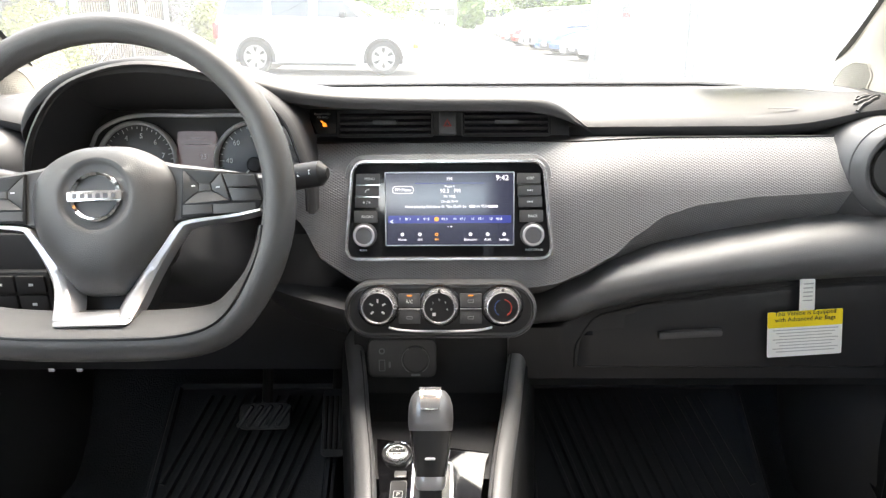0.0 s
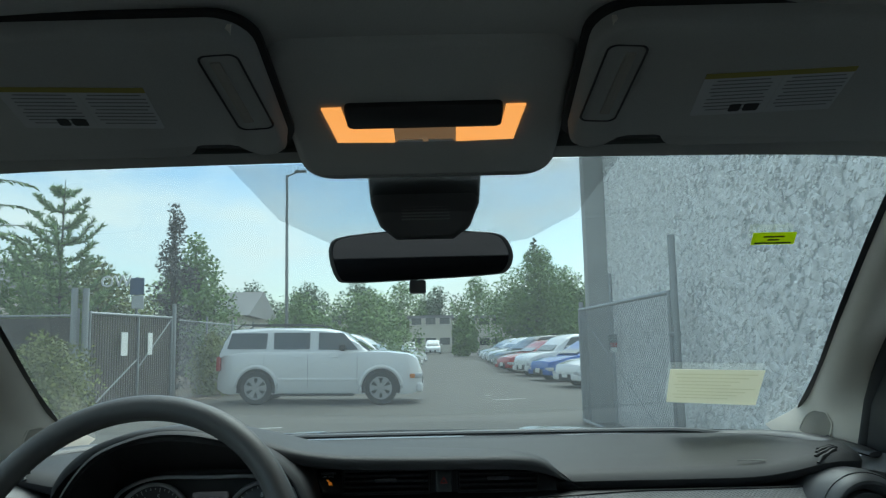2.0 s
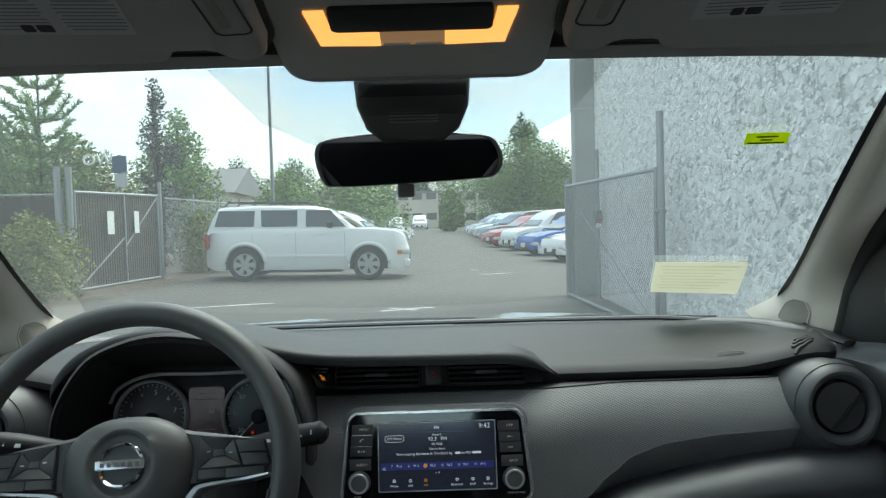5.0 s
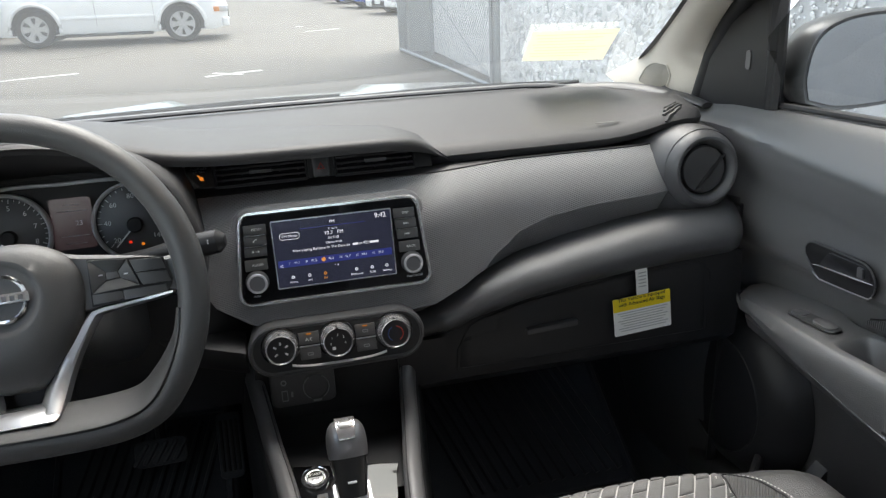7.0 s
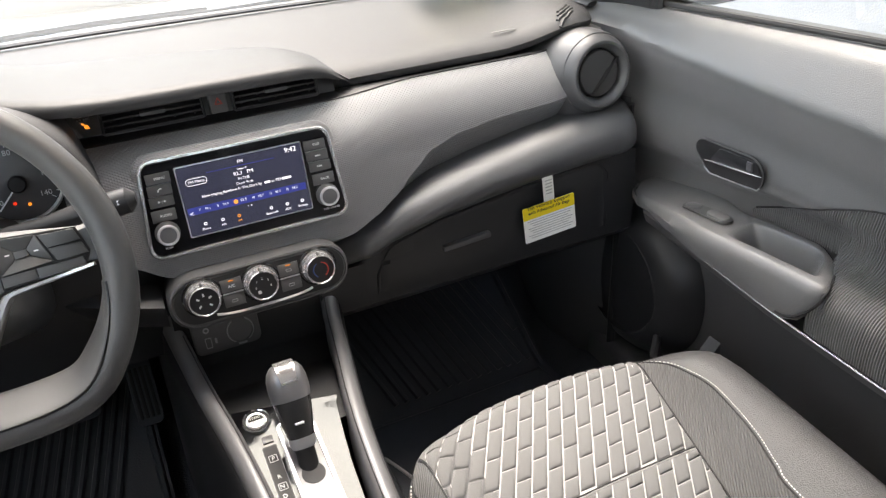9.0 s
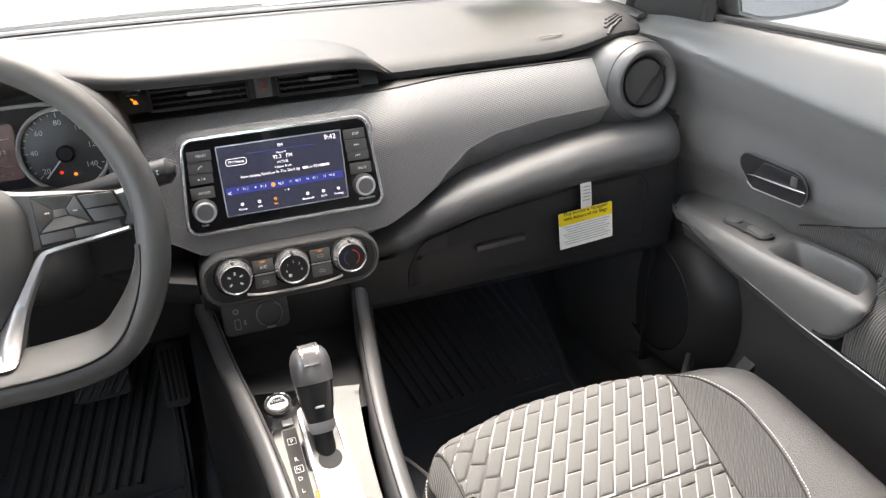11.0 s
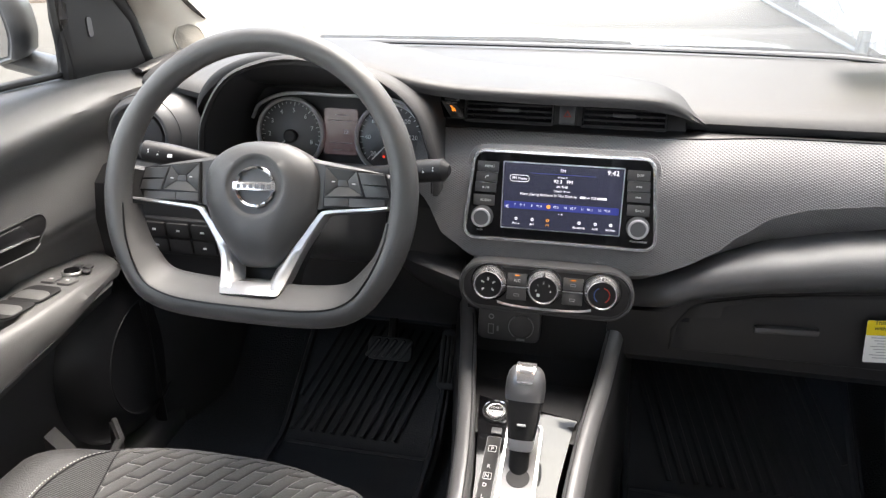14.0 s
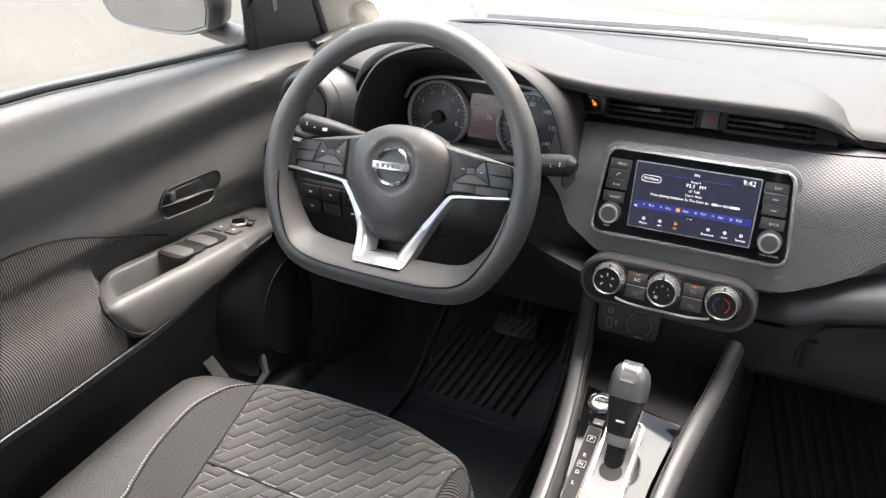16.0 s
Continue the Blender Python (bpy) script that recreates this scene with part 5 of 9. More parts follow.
cap = part("outlet_cap", lathe([(0.0185, 0), (0.0185, 0.003), (0.0165, 0.004), (0.0160, 0.0025), (0.001, 0.003)], 36, QM @ pose(0.018, -0.001, 0), cap=False), M["black"], sp)
for a0, a1 in ((-60, 60), (120, 240)):
    part("bright_arc", tube([QM @ Vector((0.018 + 0.0178 * math.cos(radians(a)), -0.001 + 0.0178 * math.sin(radians(a)), 0.0040)) for a in np.linspace(a0, a1, 14)], 0.0007, 5), M["grey_ink"], cap)
part("outlet_marking", plate(rounded(0.012, 0.003, 0.0006), 0.0004, QM @ pose(0.018, -0.022, 0)), M["grey_ink"], sp)


def plate_z(y):
    """The sloping gear plate."""
    return 0.7095 + 0.20 * (y - 0.80)


for s in (-1, 1):
    line = [(0.118, 1.03, 0.855), (0.113, 0.985, 0.815), (0.102, 0.935, 0.770), (0.092, 0.87, 0.752), (0.077, 0.78, 0.738), (0.066, 0.68, 0.726), (0.060, 0.56, 0.715), (0.060, 0.35, 0.71)]
    rows, flank, joint = [], [], []
    for p in spline(line, 5):
        x, y, z = p
        ox = -0.0065 + s * x
        rows.append([Vector((ox + s * u, y, z + w)) for u, w in ((-0.0125, -0.075), (-0.0120, -0.010), (-0.0095, -0.0025), (-0.004, 0.0), (0.004, -0.001), (0.0095, -0.006), (0.0125, -0.015), (0.0125, -0.060))])
        flank.append([Vector((ox + s * u, y, z + w)) for u, w in ((0.0122, -0.018), (0.0150, -0.022), (0.0175, -0.07), (0.022, -0.17), (0.027, -0.37), (0.0, -0.37), (0.0, -0.05))])
        joint.append(Vector((ox - s * 0.0068, y, z - 0.0008)))
    rail_ = part("side_rail", loft(rows, True, True), M["rail"], console, "smooth grey console rail", angle=50)
    part("groove", tube(joint[8:], 0.0009, 5), M["deep"], rail_)
    part("flank", loft(flank, True, True), M["rail_flank"], console, "dark side of the console", angle=50)


def plate_half(y):
    return ramp(y, [(0.40, 0.046), (0.66, 0.047), (0.724, 0.051), (0.81, 0.063), (0.86, 0.068)])


rows = [[Vector((-0.0095 + sx * plate_half(y), y - (0.030 * (sx + 1) / 2 if y > 0.83 else 0), plate_z(y) + dz)) for sx, dz in ((-1, -0.03), (-1, 0), (-0.3, 0), (0.3, 0), (1, 0), (1, -0.03))] for y in (0.848, 0.845, 0.81, 0.76, 0.72, 0.68, 0.66, 0.60, 0.40)]
part("gear_plate", loft(rows, True, True), M["gloss"], console, "gloss black gear selector plate")
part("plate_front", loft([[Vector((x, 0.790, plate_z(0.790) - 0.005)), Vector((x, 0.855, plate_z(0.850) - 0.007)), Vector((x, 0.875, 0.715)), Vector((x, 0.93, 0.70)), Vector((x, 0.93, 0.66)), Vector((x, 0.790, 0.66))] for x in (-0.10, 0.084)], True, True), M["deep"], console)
# raised gate with a chrome surround
UP = (0, 1, 0.20)
GM = frame_at((-0.0075, 0.6805, plate_z(0.6805)), (1, 0, 0), UP)
part("gate_frame", plate(rounded(0.047, 0.244, 0.008, 6), 0.017, GM @ pose(0, 0, -0.004), 0.0015, hole=rounded(0.0385, 0.2355, 0.005, 6)), M["bright"], console, "chrome gear gate surround")
part("gate_slide", plate(rounded(0.0387, 0.2357, 0.005, 6), 0.012, GM @ pose(0, 0, -0.004)), M["rail"], console, "dark grey sliding gate cover")
part("gate_hole", plate(circle(0.0145, 24), 0.0006, GM @ pose(0, 0.0377, 0.008)), M["deep"], console)
SB = frame_at((-0.0503, 0.8210, 0.7150), (1, 0, 0), UP)
stb = part("start_button", lathe([(0.0182, -0.01), (0.0182, 0.003), (0.0174, 0.0042), (0.0162, 0.003), (0.0160, 0.001)], 40, SB, cap=False), M["chrome"], console, "round engine start button with a bright ring")
part("groove", lathe([(0.0162, 0.0005), (0.0128, 0.0005)], 36, SB, cap=False), M["deep"], stb)
part("face", lathe([(0.0132, 0.0), (0.0132, 0.0026), (0.0122, 0.0036), (0.0104, 0.0034)], 36, SB, cap=False), M["bright"], stb)
part("inner", lathe([(0.0106, 0.0030), (0.0098, 0.0032), (0.001, 0.0034)], 32, SB), M["satin"], stb)
part("dark_half", plate([(0.0098 * math.cos(a), 0.0098 * math.sin(a)) for a in np.linspace(0, math.pi, 16)], 0.0004, SB @ pose(0, 0, 0.0034)), M["deep"], stb)
letters("START", 0.0052, M["white_ink"], SB @ pose(0, 0.0040, 0.0040), stb)
letters("STOP", 0.0040, M["ink"], SB @ pose(0, -0.0035, 0.0037), stb)
PM = frame_at((-0.0445, 0.790, plate_z(0.790) + 0.0004), (1, 0, 0), UP)
part("release_slot", plate(rounded(0.0135, 0.0100, 0.001), 0.0016, PM, 0.0004), M["rail"], console)
gp = part("gear_scale", plate(rounded(0.0175, 0.136, 0.002), 0.0008, PM @ pose(-0.001, -0.0786, 0)), M["deep"], console, "gear position scale")
part("scale_edge", plate(rounded(0.0185, 0.137, 0.0025), 0.0012, PM @ pose(-0.001, -0.0786, 0), hole=rounded(0.0172, 0.1357, 0.0018)), M["rail"], gp)
for k, s in enumerate("PRNDL"):
    letters(s, 0.0078, M["white_ink"], PM @ pose(-0.001 - 0.0004 * k, (-0.030, -0.0578, -0.0722, -0.0860, -0.1028)[k], 0.0011), gp)
for v in (-0.030, -0.0722):
    part("key_box", plate(rounded(0.0105, 0.0100, 0.001), 0.0004, PM @ pose(-0.001, v, 0.0009), hole=rounded(0.0093, 0.0088, 0.0008)), M["white_ink"], gp)
part("gear_marker", plate(rounded(0.006, 0.012, 0.001), 0.0006, PM @ pose(0.0125, -0.113, 0)), M["led_amber"], gp)
lever = thing("gear_lever", "dark gear lever with a bright silver cap", "gear lever")
LM = frame_at((-0.0085, 0.728, 0.700), (1, 0, 0), (0, -0.90, 0.40))
axis = Vector((0, 0.055, 0.100)).normalized()
LM = frame_at((-0.0085, 0.735, 0.700), (1, 0, 0), Vector((1, 0, 0)).cross(axis) * -1)
LM = Matrix(((1, 0, 0, -0.0085), (0, axis.z, axis.y, 0.733), (0, -axis.y, axis.z, 0.702), (0, 0, 0, 1)))
part("shaft", lathe([(0.0125, -0.035), (0.0120, 0.022), (0.0135, 0.030)], 20, LM), M["deep"], lever)


def lever_ring(z, w, d, off=0.0):
    return [LM @ Vector((w * math.copysign(abs(math.cos(a)) ** 0.75, math.cos(a)), d * math.copysign(abs(math.sin(a)) ** 0.75, math.sin(a)) + off, z)) for a in np.linspace(0, 2 * math.pi, 28, endpoint=False)]


part("collar", loft([lever_ring(z, w, d) for z, w, d in ((0.022, 0.014, 0.013), (0.027, 0.0165, 0.015), (0.034, 0.0165, 0.015), (0.038, 0.0158, 0.0145))], True, True), M["satin"], lever)
part("grip", loft([lever_ring(z, w, d, o) for z, w, d, o in ((0.036, 0.0165, 0.0155, 0), (0.050, 0.0190, 0.018, 0), (0.075, 0.0225, 0.022, -0.001), (0.096, 0.0243, 0.0235, -0.003))], True, True), M["knob_grip"], lever, "dark glossy grip", angle=60)
part("cap", loft([lever_ring(z, w, d, o) for z, w, d, o in ((0.084, 0.0236, 0.0229, -0.002), (0.090, 0.0245, 0.0237, -0.0025), (0.098, 0.0248, 0.0240, -0.003), (0.110, 0.0240, 0.0232, -0.0045), (0.119, 0.0215, 0.0208, -0.006), (0.1250, 0.0170, 0.0165, -0.0075), (0.1282, 0.010, 0.010, -0.008), (0.1290, 0.003, 0.003, -0.008))], True, True), M["lever_cap"], lever, "satin silver cap", angle=60)
part("cap_inlay", loft([[LM @ Vector((w * sx, y, z)) for sx in np.linspace(-1, 1, 7)] for w, y, z in ((0.0095, -0.0285, 0.1060), (0.0100, -0.0290, 0.1085), (0.0108, -0.0268, 0.1185), (0.0115, -0.0215, 0.1262), (0.0120, -0.012, 0.1300), (0.0118, -0.004, 0.1305))]), M["bright"], lever, "bright flat inlay")
part("release_button", box((0.011, 0.003, 0.0028), LM @ Vector((0, -0.0195, 0.055)), 0.0008, 1, m=LM.to_3x3()), M["white_ink"], lever)
part("rear_tray", box((0.14, 0.62, 0.10), (-0.008, 0.06, 0.64), 0.02, 3), M["black"], console)

# ---- airbag notice on the glovebox ----
tag_ = thing("airbag_notice", "white card with a yellow printed head, hung from the glovebox", "paper tag")
TM = frame_at((0.4625, 0.9385, 0.8225), (1, 0, 0.012), (0.02, 0.09, 1)) @ pose(0, 0, 0.003, 0, 0, 3)
part("card", plate(rounded(0.094, 0.060, 0.002, cy=-0.004), 0.0006, TM), M["paper"], tag_)
part("yellow_head", plate(rounded(0.094, 0.021, 0.002), 0.0004, TM @ pose(0, 0.0155, 0.0005)), M["yellow"], tag_, "yellow heading panel")
letters("This Vehicle is Equipped\nwith Advanced Air Bags", 0.0079, M["ink"], TM @ pose(0, 0.0192, 0.0011), tag_)
for k in range(8):
    part("print_line", plate(rounded(0.082 - 0.008 * (k % 3), 0.0012, 0.0004), 0.0002, TM @ pose(0.001, 0.0015 - 0.0041 * k, 0.0006)), M["grey_print"], tag_)
strap = [TM @ Vector(p) for p in ((0.002, 0.025, 0.0004), (0.001, 0.048, 0.003), (0.0, 0.066, 0.0045), (0.0, 0.074, 0.001))]
part("strap", loft([[p + Vector((dx, dy, 0)) for dx, dy in ((-0.0095, 0), (0.0095, 0), (0.0095, 0.0006), (-0.0095, 0.0006))] for p in strap], True, True), M["paper"], tag_)
for k in range(5):
    part("print_line", plate(rounded(0.012, 0.0016, 0.0004), 0.0002, TM @ pose(0.001, 0.040 + 0.0055 * k, 0.0034 + 0.0004 * k)), M["grey_print"], tag_)

# ---- windscreen papers ----
cream = thing("windscreen_notice", "cream printed sheet stuck inside the windscreen", "paper sheet")
cs = [screen_point(*p) + Vector((0, -0.003, -0.006)) for p in ((0.395, 1.235), (0.561, 1.248), (0.600, 1.400), (0.424, 1.374))]
bm = loft([[cs[0], cs[1], cs[1] + Vector((0, 0.0004, 0.0008)), cs[0] + Vector((0, 0.0004, 0.0008))], [cs[3], cs[2], cs[2] + Vector((0, 0.0004, 0.0008)), cs[3] + Vector((0, 0.0004, 0.0008))]], True, True)
part("sheet", bm, M["cream"], cream)
for k in range(8):
    f = 0.1 + 0.1 * k
    a, b = cs[0].lerp(cs[3], f), cs[1].lerp(cs[2], f)
    a, b = a.lerp(b, 0.06 + 0.02 * (k % 3)), a.lerp(b, 0.94 - 0.09 * (k % 4))
    n = Vector((0, -0.0003, -0.0006))
    part("print_line", loft([[a + n, b + n], [a + n + Vector((0, 0.004, -0.0019)), b + n + Vector((0, 0.004, -0.0019))]]), M["faint_print"], cream)
lime = thing("windscreen_sticker", "small lime-yellow sticker inside the windscreen", "sticker")
cs = [screen_point(*p) + Vector((0, -0.003, -0.006)) for p in ((0.397, 0.857), (0.450, 0.857), (0.456, 0.881), (0.402, 0.881))]
part("label", loft([[cs[0], cs[1], cs[1] + Vector((0, 0.0004, 0.0008)), cs[0] + Vector((0, 0.0004, 0.0008))], [cs[3], cs[2], cs[2] + Vector((0, 0.0004, 0.0008)), cs[3] + Vector((0, 0.0004, 0.0008))]], True, True), M["lime"], lime)
for k in range(3):
    f = 0.22 + 0.27 * k
    a, b = cs[0].lerp(cs[3], f), cs[1].lerp(cs[2], f)
    ins = (0.25, 0.36, 0.08)[k]
    a, b = a.lerp(b, ins), a.lerp(b, 1 - ins)
    n = Vector((0, -0.0003, -0.0006))
    part("print_line", loft([[a + n, b + n], [a + n + Vector((0, 0.0032, -0.0015)), b + n + Vector((0, 0.0032, -0.0015))]]), M["ink"], lime)

# ---- mirror, overhead lamp, visors ----
mirror = thing("rear_view_mirror", "black rear-view mirror hung from the windscreen", "rear-view mirror")
MM = frame_at((-0.011, 0.832, 1.3675), (1, 0, -0.012), (0, -0.10, 1))


def mirror_outline(k=1.0):
    pts = spline([(x * k, y * k, 0) for x, y in ((-0.108, -0.006), (-0.109, 0.012), (-0.098, 0.024), (-0.05, 0.0305), (0, 0.0315), (0.06, 0.0305), (0.094, 0.027), (0.107, 0.016), (0.112, -0.002), (0.104, -0.018), (0.085, -0.0225), (0, -0.0275), (-0.085, -0.0305), (-0.101, -0.024), (-0.108, -0.006))], 4)
    return [(p.x, p.y) for p in pts[:-1]]


part("shell", loft([[MM @ Vector((x * k, y * k, z)) for x, y in mirror_outline()] for z, k in ((-0.040, 0.55), (-0.036, 0.75), (-0.020, 0.95), (-0.004, 1.0), (0.001, 0.99), (0.002, 0.965), (0.001, 0.945))], True, True), M["black"], mirror)
part("mirror_glass", plate(mirror_outline(0.945), 0.0012, MM @ pose(0, 0, 0.0008)), M["mirror_dim"], mirror, "mirror glass darkened to show a dark cabin reflection")
part("dip_tab", box((0.020, 0.012, 0.016), MM @ Vector((-0.003, -0.036, -0.008)), 0.003, 2), M["black"], mirror)
part("stem", tube([MM @ Vector(p) for p in ((0.0, 0.008, -0.03), (0.0, 0.03, -0.025), (0.0, 0.055, -0.010))], 0.009, 12), M["deep"], mirror)
base = [(-0.066, 1.456), (0.062, 1.456), (0.060, 1.425), (0.050, 1.402), (0.030, 1.388), (-0.038, 1.388), (-0.056, 1.402), (-0.065, 1.425)]
bm = bmesh.new()
rings = []
for dy, k in ((0.035, 0.96), (0.0, 1.0), (-0.008, 0.97), (-0.012, 0.90)):
    rings.append([Vector((-0.002 + (x + 0.002) * k, 0.800 + dy - 0.9 * (z - 1.42) * 0.9, 1.43 + (z - 1.43) * k)) for x, z in base])
loft(rings, True, True, bm)
part("sensor_cover", bm, M["black"], mirror, "black sensor housing")
for k in range(9):
    part("grille_slat", box((0.056, 0.003, 0.0016), (-0.002, 0.7905 - 0.81 * (1.408 + 0.0032 * k - 1.42), 1.408 + 0.0032 * k), 0.0005, 1), M["rail"], mirror)

over = thing("overhead_lamp", "amber-lit map lamp in the roof console", "map lamp")
OM = frame_at((0.003, 0.636, 1.4795), (1, 0, 0), (0, -0.95, 0.29))
part("console_body", loft([[OM @ Vector((x * k, y * k2, z)) for x, y in rounded(0.262, 0.225, 0.030, 6)] for z, k, k2 in ((-0.03, 1.06, 1.06), (-0.004, 1.02, 1.01), (0.004, 0.98, 0.97), (0.0055, 0.94, 0.92))], True, True), M["head"], over, angle=60).matrix_basis = pose(0, 0.0, 0)
for s in (-1, 1):
    out = [(0.030, -0.028), (0.0865, -0.026), (0.0885, -0.010), (0.094, 0.030), (0.076, 0.030), (0.074, 0.006), (0.070, -0.002), (0.030, -0.002)]
    part("lens", plate([(s * x, y - 0.004) for x, y in out], 0.004, OM @ pose(0, 0, 0.0045), 0.0008), M["dome"], over, "glowing amber lamp lens")
part("switch_lens", plate(rounded(0.060, 0.026, 0.002, cy=-0.019), 0.0035, OM @ pose(0, 0, 0.0045), 0.0006), M["dome_dim"], over, "dim amber switch lens")
for k in range(2):
    part("rocker", box((0.024, 0.003, 0.0012), OM @ Vector((-0.015 + 0.030 * k, -0.0285, 0.0085)), m=OM.to_3x3()), M["white_ink"], over)
part("cover_panel", plate(rounded(0.146, 0.036, 0.006, cy=0.0145), 0.006, OM @ pose(0, 0, 0.0045), 0.001), M["deep"], over)

for s in (-1, 1):
    visor = thing("sun_visor", "grey-beige padded sun visor folded up, with a warning label", "sun visor", "sun visors")
    VM = frame_at((0.006 + s * 0.335, 0.572, 1.4815), (1, 0, 0), (0, -0.955, 0.275))
    side = [(-0.2025, -0.070), (-0.185, -0.085), (0.098, -0.085), (0.106, -0.0835), (0.112, -0.077), (0.117, -0.067), (0.126, -0.0635), (0.152, -0.0635), (0.161, -0.067), (0.168, -0.076), (0.174, -0.083), (0.181, -0.0855), (0.190, -0.084), (0.199, -0.076), (0.2025, -0.062)]
    side += [(0.2025 - 0.032 * (1 - math.cos(a)), 0.063 + 0.032 * math.sin(a)) for a in np.linspace(0, math.pi / 2, 8)]
    side += [(-0.1725 - 0.030 * math.sin(a), 0.065 + 0.030 * math.cos(a)) for a in np.linspace(0, math.pi / 2, 8)]
    out = [(-s * u, v) for u, v in side]
    part("panel", loft([[VM @ Vector((x * k, y * k2, z)) for x, y in out] for z, k, k2 in ((-0.010, 1.0, 1.0), (0.004, 1.0, 1.0), (0.0085, 0.992, 0.985), (0.011, 0.975, 0.955))], True, True), M["visor"], visor, angle=60)
    # near-black plate behind the panel draws the shade round the visor
    part("gap_shadow", plate(rounded(0.413, 0.195, 0.034, 6), 0.004, VM @ pose(-s * 0.002, 0.0035, -0.010)), M["deep"], visor)
    part("finger_grip", box((0.030, 0.006, 0.004), VM @ Vector((-s * 0.139, -0.0765, -0.002)), 0.0015, 1, m=VM.to_3x3()), M["visor"], visor)
    mc = VM @ pose(-s * 0.178, 0.018, 0.0085, 0, 0, -s * 4)
    part("clip_recess", plate(rounded(0.034, 0.108, 0.008), 0.0034, mc, 0.0010, hole=rounded(0.0300, 0.104, 0.007)), M["deep"], visor)
    part("clip", plate(rounded(0.0296, 0.1036, 0.006), 0.0020, mc, 0.0006), M["visor"], visor)
    part("clip_bar", box((0.009, 0.086, 0.004), mc @ Vector((s * 0.004, 0.002, 0.0022)), 0.0018, 2, m=mc.to_3x3()), M["grille_beige"], visor)
    LM = VM @ pose(-s * 0.040, 0.004, 0.0108, 0, 0, s * 3)
    lab = part("warning_label", plate(rounded(0.122, 0.062, 0.002), 0.0006, LM, 0), M["label"], visor, "printed warning label")
    part("label_head", plate(rounded(0.122, 0.007, 0.001), 0.0004, LM @ pose(0, 0.0275, 0.0004)), M["yellow_dull"], lab, "dull yellow heading")
    part("column_rule", plate(rounded(0.0012, 0.050, 0.0004), 0.0002, LM @ pose(0.004, -0.002, 0.0005)), M["grey_print"], lab)
    for k in range(9):
        for q in (-1, 1):
            part("print_line", plate(rounded(0.050 if k % 4 else 0.044, 0.0015, 0.0004), 0.0002, LM @ pose(q * 0.0305 + 0.003, 0.020 - 0.0053 * k, 0.0005)), M["rail"], lab)
    for dx, w_ in ((-0.024, 0.010), (-0.010, 0.013)):
        part("pictogram", plate(rounded(w_, 0.011, 0.002), 0.0004, LM @ pose(dx, -0.021, 0.0006)), M["ink"], lab)
    part("hinge_arm", tube([VM @ Vector((-s * 0.19, 0.085, 0.0)), VM @ Vector((s * 0.21, 0.085, 0.0))], 0.006, 8), M["pillar"], visor)


# ---- doors ----
def belt_z(y):
    return 1.088 + 0.028 * max(0, min(1, (1.11 - y) / 0.5)) - 0.14 * max(0, y - 1.11)


def card_x(y, z):
    """How far out the inner face of the door card lies."""
    top = belt_z(y)
    d = top - z
    ease = max(0, min(1, (1.12 - y) / 0.62))
    crease = 0.026 + 0.047 * ease * ease * (3 - 2 * ease)
    if d < 0.012:
        x = 0.700 - 0.012 * (d / 0.012)
    elif d < crease:
        x = 0.688 - 0.034 * (d - 0.012) / (crease - 0.012)
    else:
        f, g, h = (max(0, min(1, v)) for v in ((d - crease) / 0.075, (d - crease - 0.07) / 0.09, (d - 0.195) / 0.035))
        x = 0.654 + 0.024 * f * f * (3 - 2 * f) - 0.012 * g * g * (3 - 2 * g) + 0.030 * h * h * (3 - 2 * h)
    if z < 0.80:
        f = min(1, (0.80 - z) / 0.1)
        x += 0.012 * f
    if y > 0.98:
        x += 0.012 * (y - 0.98) / 0.14
    return x


